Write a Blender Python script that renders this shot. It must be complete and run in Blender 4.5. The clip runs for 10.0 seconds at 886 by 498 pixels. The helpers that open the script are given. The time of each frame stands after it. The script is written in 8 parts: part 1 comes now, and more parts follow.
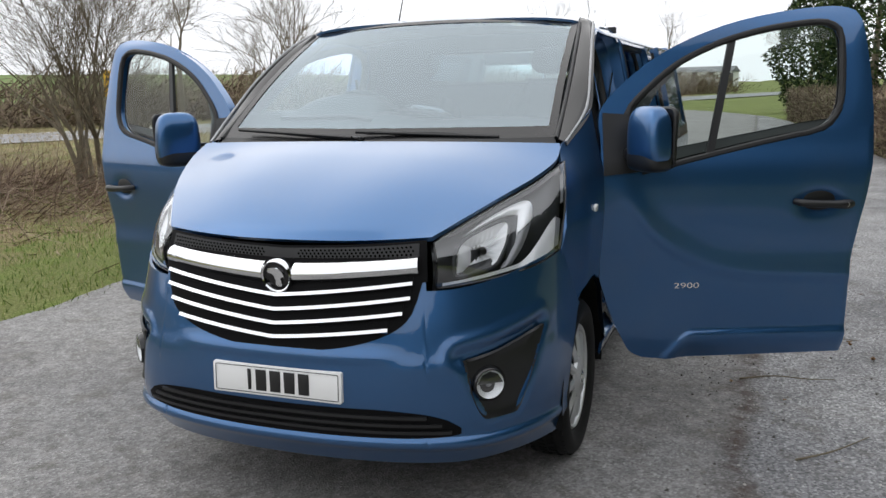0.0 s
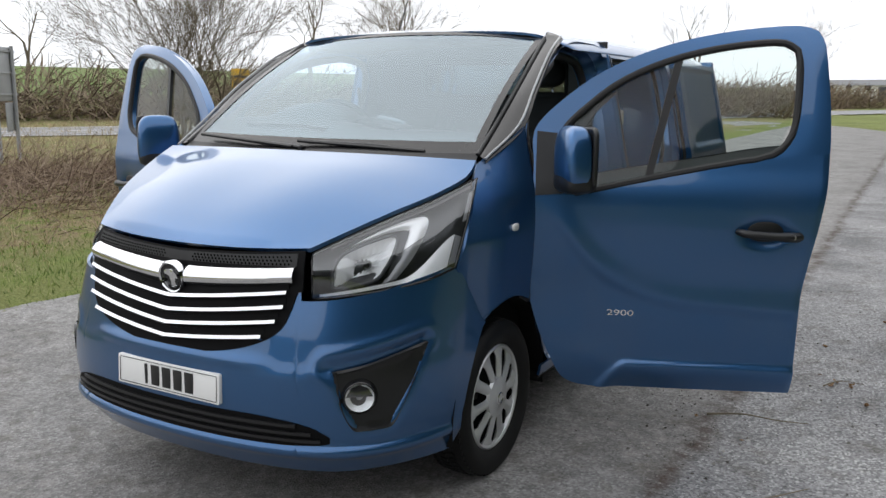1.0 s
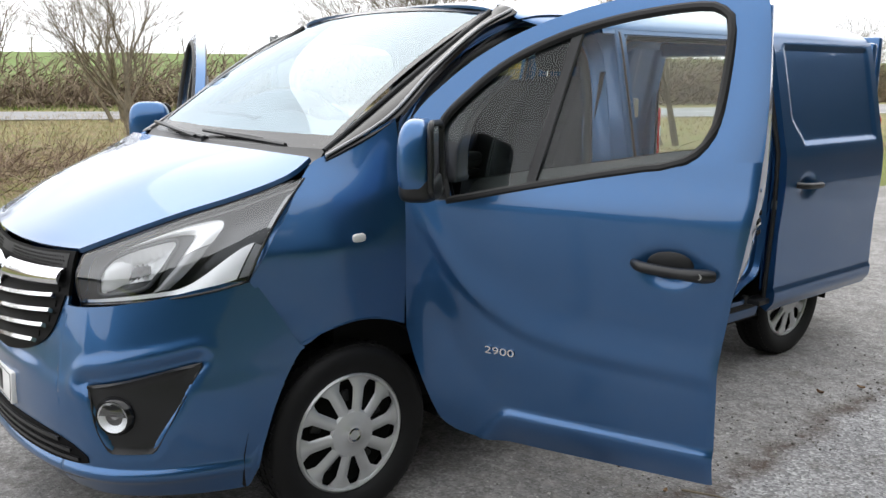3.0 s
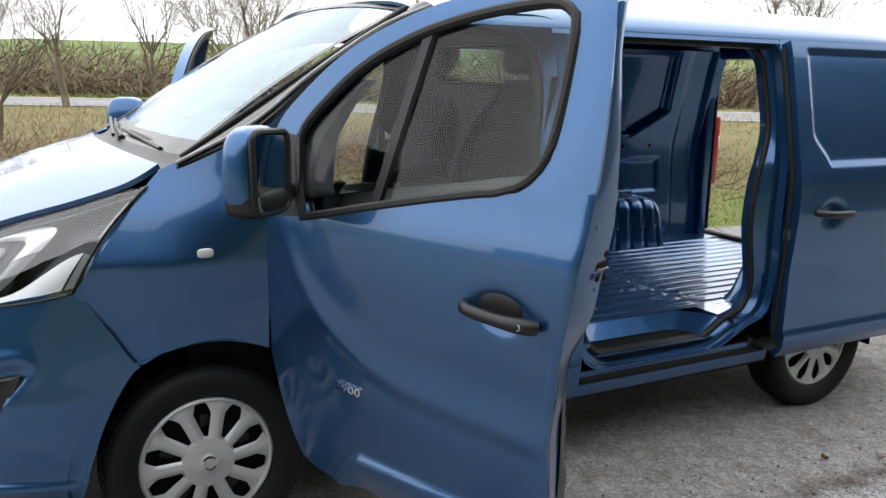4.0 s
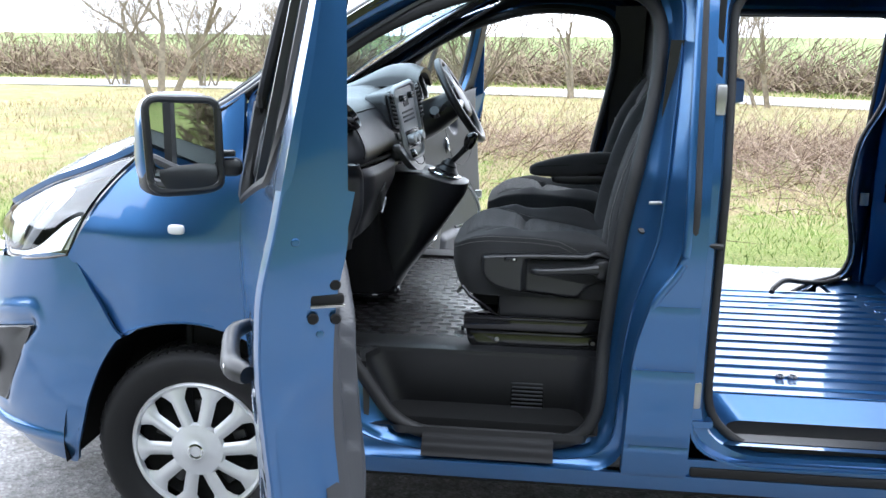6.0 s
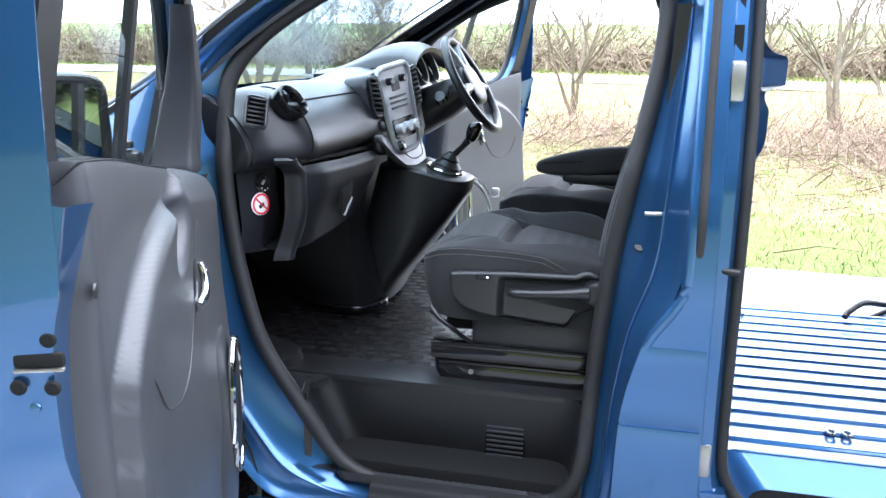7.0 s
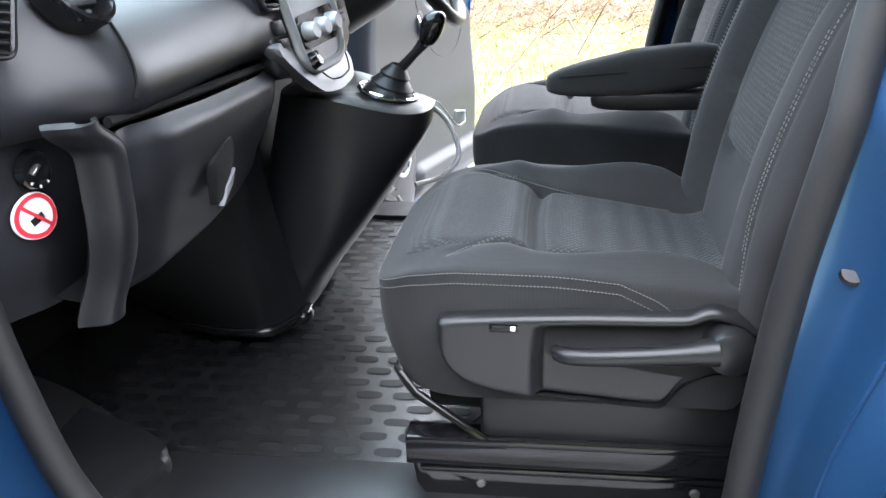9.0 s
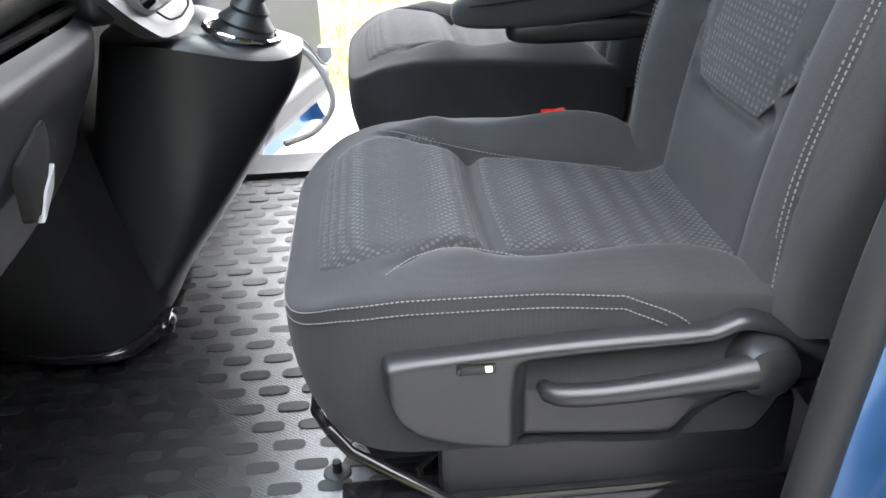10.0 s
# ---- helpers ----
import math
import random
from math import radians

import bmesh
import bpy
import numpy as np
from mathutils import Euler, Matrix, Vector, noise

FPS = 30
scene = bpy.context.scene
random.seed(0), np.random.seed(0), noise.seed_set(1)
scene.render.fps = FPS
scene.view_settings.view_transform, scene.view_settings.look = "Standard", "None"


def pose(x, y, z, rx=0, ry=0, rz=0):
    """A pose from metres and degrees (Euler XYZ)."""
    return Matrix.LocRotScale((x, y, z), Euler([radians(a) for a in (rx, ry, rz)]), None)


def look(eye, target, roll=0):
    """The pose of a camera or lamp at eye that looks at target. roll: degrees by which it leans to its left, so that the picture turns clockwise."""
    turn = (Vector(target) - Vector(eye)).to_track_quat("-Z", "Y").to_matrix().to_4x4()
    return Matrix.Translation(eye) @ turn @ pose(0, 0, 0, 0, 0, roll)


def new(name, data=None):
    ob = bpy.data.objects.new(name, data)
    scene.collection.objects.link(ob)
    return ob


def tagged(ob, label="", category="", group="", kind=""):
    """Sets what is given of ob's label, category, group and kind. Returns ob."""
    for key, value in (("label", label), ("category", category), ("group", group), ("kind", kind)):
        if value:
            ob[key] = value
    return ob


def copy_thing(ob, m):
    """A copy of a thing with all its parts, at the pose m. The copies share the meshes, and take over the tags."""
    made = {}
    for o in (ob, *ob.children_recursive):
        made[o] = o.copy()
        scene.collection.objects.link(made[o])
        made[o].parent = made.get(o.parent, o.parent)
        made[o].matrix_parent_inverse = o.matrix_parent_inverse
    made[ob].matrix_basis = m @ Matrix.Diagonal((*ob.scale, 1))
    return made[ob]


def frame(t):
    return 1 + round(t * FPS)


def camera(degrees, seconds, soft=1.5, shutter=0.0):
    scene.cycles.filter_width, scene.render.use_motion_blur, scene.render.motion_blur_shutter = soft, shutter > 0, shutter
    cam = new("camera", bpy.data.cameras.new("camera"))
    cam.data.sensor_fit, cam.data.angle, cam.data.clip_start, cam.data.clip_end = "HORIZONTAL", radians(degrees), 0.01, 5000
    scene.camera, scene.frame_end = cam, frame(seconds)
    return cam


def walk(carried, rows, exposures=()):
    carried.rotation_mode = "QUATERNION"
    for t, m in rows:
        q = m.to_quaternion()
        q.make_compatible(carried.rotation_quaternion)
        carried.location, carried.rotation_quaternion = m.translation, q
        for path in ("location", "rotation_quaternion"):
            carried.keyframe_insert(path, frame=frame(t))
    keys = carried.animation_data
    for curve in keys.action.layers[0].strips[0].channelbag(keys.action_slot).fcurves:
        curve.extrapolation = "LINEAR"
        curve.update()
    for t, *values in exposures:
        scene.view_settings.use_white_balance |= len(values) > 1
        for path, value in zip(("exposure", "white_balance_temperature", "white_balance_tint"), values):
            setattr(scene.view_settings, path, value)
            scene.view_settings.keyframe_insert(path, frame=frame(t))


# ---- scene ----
cam = camera(55.3, 10.0)
PATH = [
    (0, (1.575, -2.508, 1.554), (0.892, -0.666, 1.181), -1.3),
    (0.5, (1.955, -2.316, 1.581), (1.139, -0.528, 1.211), -1.4),
    (1, (2.37, -2.141, 1.588), (1.408, -0.425, 1.226), 0.4),
    (1.5, (2.687, -1.872, 1.599), (1.582, -0.239, 1.262), 1.6),
    (2, (2.973, -1.509, 1.585), (1.689, -0.027, 1.188), -0.7),
    (2.2, (3.086, -1.329, 1.583), (1.741, 0.094, 1.172), -0.1),
    (3.3, (3.431, -0.331, 1.608), (1.863, 0.835, 1.184), -0.2),
    (3.5, (3.502, -0.133, 1.632), (1.899, 0.974, 1.178), -0.1),
    (4, (3.603, 0.375, 1.629), (1.884, 1.312, 1.219), 1.2),
    (4.5, (3.676, 0.852, 1.614), (1.836, 1.541, 1.242), 0.6),
    (5, (3.613, 1.287, 1.589), (1.7, 1.716, 1.193), 0.0),
    (5.5, (3.448, 1.688, 1.584), (1.498, 1.847, 1.169), -1.7),
    (5.7, (3.401, 1.835, 1.569), (1.448, 1.814, 1.137), -0.3),
    (6.8, (2.914, 2.301, 1.555), (1.009, 1.889, 1.107), 0.4),
    (7, (2.783, 2.338, 1.528), (0.894, 1.878, 1.058), 0.6),
    (7.5, (2.463, 2.329, 1.491), (0.602, 1.791, 0.993), 0.2),
    (8, (2.163, 2.212, 1.477), (0.272, 1.808, 0.964), -1.0),
    (8.5, (1.909, 2.12, 1.453), (0.03, 1.708, 0.903), -1.6),
    (9, (1.716, 2.002, 1.451), (-0.129, 1.748, 0.723), -1.7),
    (9.5, (1.552, 1.901, 1.437), (-0.247, 1.869, 0.564), -1.5),
    (10, (1.385, 1.865, 1.426), (-0.387, 1.994, 0.507), -1.9),
]
EXPOSURES = [(0, -0.14, 6500, 10), (1.0, -0.12, 6500, 10), (2.0, 0.10, 6500, 10), (3.5, 0.54, 6600, 10), (4.5, 0.30, 6550, 10), (5.0, 0.5, 6400, 11), (5.5, 1.24, 6100, 10), (5.7, 1.5, 6000, 10), (6.8, 2.4, 5700, 12), (8.0, 2.84, 6000, 14), (9.0, 3.0, 6150, 13), (10.0, 3.3, 6450, 13)]
walk(cam, [(t, look(eye, target, roll)) for t, eye, target, roll in PATH], EXPOSURES)


# ---------------------------------------------------------------- light
world = bpy.data.worlds.new("sky")
scene.world = world
world.use_nodes = True
wn = world.node_tree
wn.nodes.clear()
sky = wn.nodes.new("ShaderNodeTexSky")
sky.sky_type = 'NISHITA'
sky.sun_disc = False
sky.sun_elevation = radians(48)
sky.sun_rotation = radians(250)
sky.air_density = 1.0
sky.dust_density = 4.0
sky.ozone_density = 1.0
overcast = wn.nodes.new("ShaderNodeHueSaturation")   # thin, bright cloud cover
overcast.inputs["Saturation"].default_value = 0.10
cloudmix = wn.nodes.new("ShaderNodeMix")
cloudmix.data_type = 'RGBA'
cloudmix.inputs[0].default_value = 0.80
cloudmix.inputs[7].default_value = (8.6, 8.8, 9.2, 1)
wbg = wn.nodes.new("ShaderNodeBackground")
wbg.inputs["Strength"].default_value = 0.185
wout = wn.nodes.new("ShaderNodeOutputWorld")
wn.links.new(sky.outputs[0], overcast.inputs["Color"])
wn.links.new(overcast.outputs[0], cloudmix.inputs[6])
wn.links.new(cloudmix.outputs[2], wbg.inputs["Color"])
wn.links.new(wbg.outputs[0], wout.inputs["Surface"])

sun_data = bpy.data.lights.new("sun", 'SUN')
sun_data.energy = 0.9
sun_data.angle = radians(75)
sun_data.color = (1.0, 0.96, 0.9)
sun = new("sun", sun_data)
sun.matrix_basis = look((0, 0, 30), (9.2, -11.0, 12), 0)
scene.view_settings.exposure = 0.0


# ---------------------------------------------------------------- materials
def node_mat(name):
    m = bpy.data.materials.new(name)
    m.use_nodes = True
    nt = m.node_tree
    return m, nt, nt.nodes["Principled BSDF"]


def put(nt, kind, **kw):
    n = nt.nodes.new(kind)
    for k, v in kw.items():
        n.inputs[k].default_value = v
    return n


def ramp(nt, src, stops):
    r = nt.nodes.new("ShaderNodeValToRGB")
    el = r.color_ramp.elements
    while len(el) < len(stops):
        el.new(0.5)
    for e, (p, c) in zip(el, stops):
        e.position = p
        e.color = (*c, 1) if len(c) == 3 else c
    nt.links.new(src, r.inputs[0])
    return r


def mixed(nt, fac, a, b, mode='MIX'):
    n = nt.nodes.new("ShaderNodeMix")
    n.data_type = 'RGBA'
    n.blend_type = mode
    for sock, v in ((n.inputs[0], fac), (n.inputs[6], a), (n.inputs[7], b)):
        if isinstance(v, (int, float)):
            sock.default_value = v
        elif isinstance(v, tuple):
            sock.default_value = (*v, 1) if len(v) == 3 else v
        else:
            nt.links.new(v, sock)
    return n.outputs[2]


def bumped(nt, bsdf, src, strength, distance):
    b = nt.nodes.new("ShaderNodeBump")
    b.inputs["Strength"].default_value = strength
    b.inputs["Distance"].default_value = distance
    nt.links.new(src, b.inputs["Height"])
    nt.links.new(b.outputs[0], bsdf.inputs["Normal"])


def coords(nt):
    return nt.nodes.new("ShaderNodeTexCoord").outputs["Object"]


def noise_tex(nt, co, scale, detail=4.0, rough=0.55):
    n = nt.nodes.new("ShaderNodeTexNoise")
    n.inputs["Scale"].default_value = scale
    n.inputs["Detail"].default_value = detail
    n.inputs["Roughness"].default_value = rough
    nt.links.new(co, n.inputs["Vector"])
    return n.outputs["Fac"]


def surface(name, colour, rough, metal=0.0, fine=300.0, coarse=6.0, vary=0.12, bump=0.0, bumpd=0.0006, coat=0.0, rvar=0.08, spec=0.5):
    """A plain surface with variation at two scales: fine grain and broad smudges."""
    m, nt, b = node_mat(name)
    co = coords(nt)
    f, c = noise_tex(nt, co, fine, 3), noise_tex(nt, co, coarse, 5)
    lo = tuple(x * (1 - vary) for x in colour)
    hi = tuple(min(1, x * (1 + vary)) for x in colour)
    r = ramp(nt, c, [(0.3, lo), (0.7, hi)])
    nt.links.new(r.outputs[0], b.inputs["Base Color"])
    rr = nt.nodes.new("ShaderNodeMapRange")
    rr.inputs["To Min"].default_value = max(0.02, rough - rvar)
    rr.inputs["To Max"].default_value = min(1, rough + rvar)
    nt.links.new(c, rr.inputs["Value"])
    nt.links.new(rr.outputs[0], b.inputs["Roughness"])
    b.inputs["Metallic"].default_value = metal
    b.inputs["Specular IOR Level"].default_value = spec
    b.inputs["Coat Weight"].default_value = coat
    b.inputs["Coat Roughness"].default_value = 0.04
    if bump:
        bumped(nt, b, f, bump, bumpd)
    return m


def car_paint(name, coat_rough):
    m, nt, b = node_mat(name)
    co = coords(nt)
    flake = noise_tex(nt, co, 2600, 1)
    dirt = noise_tex(nt, co, 3.5, 6, 0.65)
    base = mixed(nt, flake, (0.021, 0.088, 0.226), (0.043, 0.138, 0.312))
    base = mixed(nt, ramp(nt, dirt, [(0.5, (0, 0, 0)), (0.8, (0.10, 0.10, 0.10))]).outputs[0], base, (0.16, 0.19, 0.23))
    nt.links.new(base, b.inputs["Base Color"])
    b.inputs["Metallic"].default_value = 0.78
    rr = nt.nodes.new("ShaderNodeMapRange")
    rr.inputs["To Min"].default_value = 0.28
    rr.inputs["To Max"].default_value = 0.38
    nt.links.new(dirt, rr.inputs["Value"])
    nt.links.new(rr.outputs[0], b.inputs["Roughness"])
    b.inputs["Coat Weight"].default_value = 1.0
    b.inputs["Coat Roughness"].default_value = coat_rough
    wave = noise_tex(nt, co, 14, 2)
    bumped(nt, b, wave, 0.05, 0.002)
    return m


def asphalt():
    m, nt, b = node_mat("worn_asphalt")
    co = coords(nt)
    v = nt.nodes.new("ShaderNodeTexVoronoi")
    v.inputs["Scale"].default_value = 95
    nt.links.new(co, v.inputs["Vector"])
    stones = ramp(nt, v.outputs["Color"], [(0.0, (0.10, 0.10, 0.102)), (0.45, (0.225, 0.225, 0.228)), (0.8, (0.36, 0.36, 0.36)), (1.0, (0.58, 0.57, 0.56))])
    broad = noise_tex(nt, co, 0.9, 7, 0.62)
    mid = noise_tex(nt, co, 5.0, 6, 0.7)
    tone = mixed(nt, 1.0, stones.outputs[0], ramp(nt, broad, [(0.28, (0.48, 0.485, 0.50)), (0.5, (0.92, 0.92, 0.925)), (0.72, (1.22, 1.22, 1.21))]).outputs[0], 'MULTIPLY')
    # long worn seam and damp streaks that run along the lay-by
    sep = nt.nodes.new("ShaderNodeSeparateXYZ")
    nt.links.new(co, sep.inputs[0])
    wob = nt.nodes.new("ShaderNodeMath")
    wob.operation = 'MULTIPLY_ADD'
    nt.links.new(noise_tex(nt, co, 1.4, 6, 0.7), wob.inputs[0])
    wob.inputs[1].default_value = 0.34
    nt.links.new(sep.outputs[0], wob.inputs[2])
    off = nt.nodes.new("ShaderNodeMath")
    off.operation = 'SUBTRACT'
    nt.links.new(wob.outputs[0], off.inputs[0])
    off.inputs[1].default_value = 1.74
    # rough, mottled surface on the near side of the seam, smoother beyond it
    near = nt.nodes.new("ShaderNodeMapRange")
    near.inputs["From Min"].default_value = 0.05
    near.inputs["From Max"].default_value = -0.10
    nt.links.new(off.outputs[0], near.inputs["Value"])
    blotch = noise_tex(nt, co, 13.0, 5, 0.75)
    rough = ramp(nt, blotch, [(0.30, (0.075, 0.066, 0.056)), (0.48, (0.175, 0.165, 0.152)), (0.62, (0.30, 0.285, 0.26)), (0.75, (0.42, 0.39, 0.34))])
    rough2 = mixed(nt, 0.55, rough.outputs[0], tone)
    tone = mixed(nt, near.outputs[0], tone, rough2)
    grit = ramp(nt, mid, [(0.52, (0, 0, 0)), (0.70, (0.55, 0.55, 0.55))])
    tone = mixed(nt, grit.outputs[0], tone, (0.085, 0.072, 0.058))
    ab = nt.nodes.new("ShaderNodeMath")
    ab.operation = 'ABSOLUTE'
    nt.links.new(off.outputs[0], ab.inputs[0])
    seam = ramp(nt, ab.outputs[0], [(0.0, (0.85, 0.85, 0.85)), (0.10, (0, 0, 0))])
    tone = mixed(nt, mixed(nt, 1.0, seam.outputs[0], ramp(nt, mid, [(0.35, (0, 0, 0)), (0.55, (1, 1, 1))]).outputs[0], 'MULTIPLY'), tone, (0.055, 0.036, 0.024))
    nt.links.new(tone, b.inputs["Base Color"])
    b.inputs["Roughness"].default_value = 0.86
    b.inputs["Specular IOR Level"].default_value = 0.3
    bumped(nt, b, v.outputs["Distance"], 0.6, 0.004)
    return m


def grass_ground():
    m, nt, b = node_mat("rough_grass_ground")
    co = coords(nt)
    fine, mid, broad = noise_tex(nt, co, 45, 5, 0.7), noise_tex(nt, co, 2.2, 6, 0.65), noise_tex(nt, co, 0.35, 4)
    g = ramp(nt, fine, [(0.25, (0.060, 0.080, 0.022)), (0.55, (0.165, 0.215, 0.060)), (0.8, (0.30, 0.33, 0.13))])
    s = ramp(nt, fine, [(0.25, (0.09, 0.068, 0.040)), (0.55, (0.27, 0.22, 0.13)), (0.8, (0.44, 0.37, 0.24))])
    dry = ramp(nt, mid, [(0.34, (0, 0, 0)), (0.56, (1, 1, 1))])
    sx = nt.nodes.new("ShaderNodeSeparateXYZ")
    nt.links.new(co, sx.inputs[0])
    lush = nt.nodes.new("ShaderNodeMapRange")      # green strip beside the tarmac
    lush.inputs["From Min"].default_value = -6.2
    lush.inputs["From Max"].default_value = -4.6
    lush.inputs["To Min"].default_value = 1.0
    lush.inputs["To Max"].default_value = 0.30
    nt.links.new(sx.outputs[0], lush.inputs["Value"])
    t = mixed(nt, mixed(nt, 1.0, dry.outputs[0], lush.outputs[0], 'MULTIPLY'), g.outputs[0], s.outputs[0])
    t = mixed(nt, 1.0, t, ramp(nt, broad, [(0.3, (0.8, 0.8, 0.8)), (0.7, (1.15, 1.15, 1.1))]).outputs[0], 'MULTIPLY')
    sep = nt.nodes.new("ShaderNodeSeparateXYZ")
    nt.links.new(co, sep.inputs[0])
    rg = nt.nodes.new("ShaderNodeMapRange")       # sown field beyond the hedge
    rg.inputs["From Min"].default_value = -57.0
    rg.inputs["From Max"].default_value = -62.0
    nt.links.new(sep.outputs[0], rg.inputs["Value"])
    crop = ramp(nt, noise_tex(nt, co, 0.06, 5), [(0.3, (0.13, 0.185, 0.062)), (0.7, (0.17, 0.225, 0.085))])
    t = mixed(nt, rg.outputs[0], t, crop.outputs[0])
    nt.links.new(t, b.inputs["Base Color"])
    b.inputs["Roughness"].default_value = 0.95
    b.inputs["Specular IOR Level"].default_value = 0.1
    bumped(nt, b, fine, 0.9, 0.03)
    return m


def random_tone(name, stops, rough=0.8, island=True):
    m, nt, b = node_mat(name)
    if island:
        src = nt.nodes.new("ShaderNodeNewGeometry").outputs["Random Per Island"]
    else:
        src = nt.nodes.new("ShaderNodeObjectInfo").outputs["Random"]
    r = ramp(nt, src, stops)
    nt.links.new(r.outputs[0], b.inputs["Base Color"])
    b.inputs["Roughness"].default_value = rough
    b.inputs["Specular IOR Level"].default_value = 0.15
    return m


def glass_mat(name, tint, rough=0.0, mixv=0.12, sheen=(1, 1, 1)):
    """Thin pane: mostly clear, with true reflections by Fresnel."""
    m = bpy.data.materials.new(name)
    m.use_nodes = True
    nt = m.node_tree
    nt.nodes.clear()
    tr = put(nt, "ShaderNodeBsdfTransparent", Color=(*tint, 1))
    gl = put(nt, "ShaderNodeBsdfGlossy", Color=(*sheen, 1), Roughness=rough)
    lw = nt.nodes.new("ShaderNodeLayerWeight")
    lw.inputs["Blend"].default_value = 0.5
    pw5 = nt.nodes.new("ShaderNodeMath")
    pw5.operation = 'POWER'
    pw5.inputs[1].default_value = 5.2
    nt.links.new(lw.outputs["Facing"], pw5.inputs[0])
    ad = nt.nodes.new("ShaderNodeMath")
    ad.operation = 'MULTIPLY_ADD'
    ad.inputs[1].default_value = 0.80
    ad.inputs[2].default_value = 0.05 + mixv
    nt.links.new(pw5.outputs[0], ad.inputs[0])
    mx = nt.nodes.new("ShaderNodeMixShader")
    nt.links.new(ad.outputs[0], mx.inputs[0])
    nt.links.new(tr.outputs[0], mx.inputs[1])
    nt.links.new(gl.outputs[0], mx.inputs[2])
    out = nt.nodes.new("ShaderNodeOutputMaterial")
    nt.links.new(mx.outputs[0], out.inputs["Surface"])
    return m


PAINT = car_paint("blue_metallic_paint", 0.03)
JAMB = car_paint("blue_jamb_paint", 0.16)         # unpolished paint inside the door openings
ASPHALT = asphalt()
GRASS = grass_ground()
BLACK = surface("black_textured_plastic", (0.0090, 0.0094, 0.0104), 0.40, bump=0.25, fine=900, bumpd=0.0004)
DASH = surface("charcoal_grained_plastic", (0.0105, 0.0112, 0.0134), 0.38, spec=0.50, bump=0.35, fine=1100, bumpd=0.0004)
# dash plastic again, darker and duller for the shade on lid and footwell
LIDMAT = surface("shaded_lid_plastic", (0.0085, 0.0090, 0.0112), 0.44, spec=0.36, bump=0.35, fine=1100, bumpd=0.0004)
FOOTWELL = surface("shaded_dash_plastic", (0.0085, 0.0088, 0.0098), 0.58, spec=0.22, bump=0.3, fine=900, bumpd=0.0004)
TRIM = surface("grey_grained_plastic", (0.030, 0.0318, 0.0362), 0.42, bump=0.3, fine=900, bumpd=0.0004)
GLOSS = surface("gloss_black", (0.008, 0.008, 0.009), 0.10, fine=50, rvar=0.03)
RUBBER = surface("black_rubber", (0.0065, 0.0065, 0.007), 0.62, bump=0.3, fine=200, spec=0.3)
GRILLE = surface("satin_black_grille", (0.004, 0.004, 0.0045), 0.6, spec=0.10)
VOID = surface("open_dark_hole", (0.002, 0.002, 0.002), 0.9, spec=0.0)
SEAL = surface("rubber_seal", (0.009, 0.009, 0.0098), 0.6, bump=0.2, fine=300)
REFLECT = surface("lamp_reflector", (0.90, 0.91, 0.92), 0.34, metal=0.35, vary=0.03, rvar=0.08)
CHROME = surface("chrome", (0.78, 0.79, 0.80), 0.07, metal=1.0, vary=0.03, rvar=0.03)
SILVER = surface("silver_wheel_paint", (0.60, 0.61, 0.62), 0.36, metal=0.55, vary=0.06, fine=700, bump=0.05)
STEEL = surface("bare_steel", (0.42, 0.42, 0.41), 0.38, metal=1.0, vary=0.1)
MIRROR = surface("mirror_glass", (0.86, 0.88, 0.90), 0.015, metal=1.0, vary=0.01, rvar=0.01)
WHITE = surface("white_plate", (0.80, 0.80, 0.79), 0.35, vary=0.02)
INK = surface("black_ink", (0.012, 0.012, 0.012), 0.4)
RED = surface("red_print", (0.62, 0.03, 0.05), 0.4, vary=0.05)
REDPLASTIC = surface("red_plastic", (0.55, 0.025, 0.02), 0.25, vary=0.05, coat=0.6)
SATIN = surface("satin_silver_trim", (0.33, 0.335, 0.345), 0.40, metal=0.45, vary=0.05)
PAPER = surface("white_plastic", (0.72, 0.72, 0.70), 0.45, vary=0.05)
ROADMARK = surface("worn_road_paint", (0.62, 0.62, 0.60), 0.8, vary=0.15, fine=60)
GALV = surface("galvanised_metal", (0.30, 0.31, 0.32), 0.6, metal=0.35, vary=0.15, coarse=2.0)
YELLOW = surface("yellow_sign_face", (0.78, 0.46, 0.02), 0.5, vary=0.06)
CREAM = surface("pale_render_wall", (0.62, 0.62, 0.58), 0.85, vary=0.08, coarse=1.0)
SLATEMAT = surface("grey_sheet_roof", (0.16, 0.165, 0.17), 0.8, vary=0.15)
UNDER = surface("underbody_black", (0.007, 0.007, 0.007), 0.85, spec=0.2)
GLASS = glass_mat("window_glass", (0.74, 0.81, 0.79), mixv=-0.018)
SCREEN = glass_mat("windscreen_glass", (0.60, 0.74, 0.80), mixv=0.17, sheen=(0.80, 0.92, 1.0))
LENS = glass_mat("lamp_lens", (0.95, 0.96, 0.97), mixv=0.07)


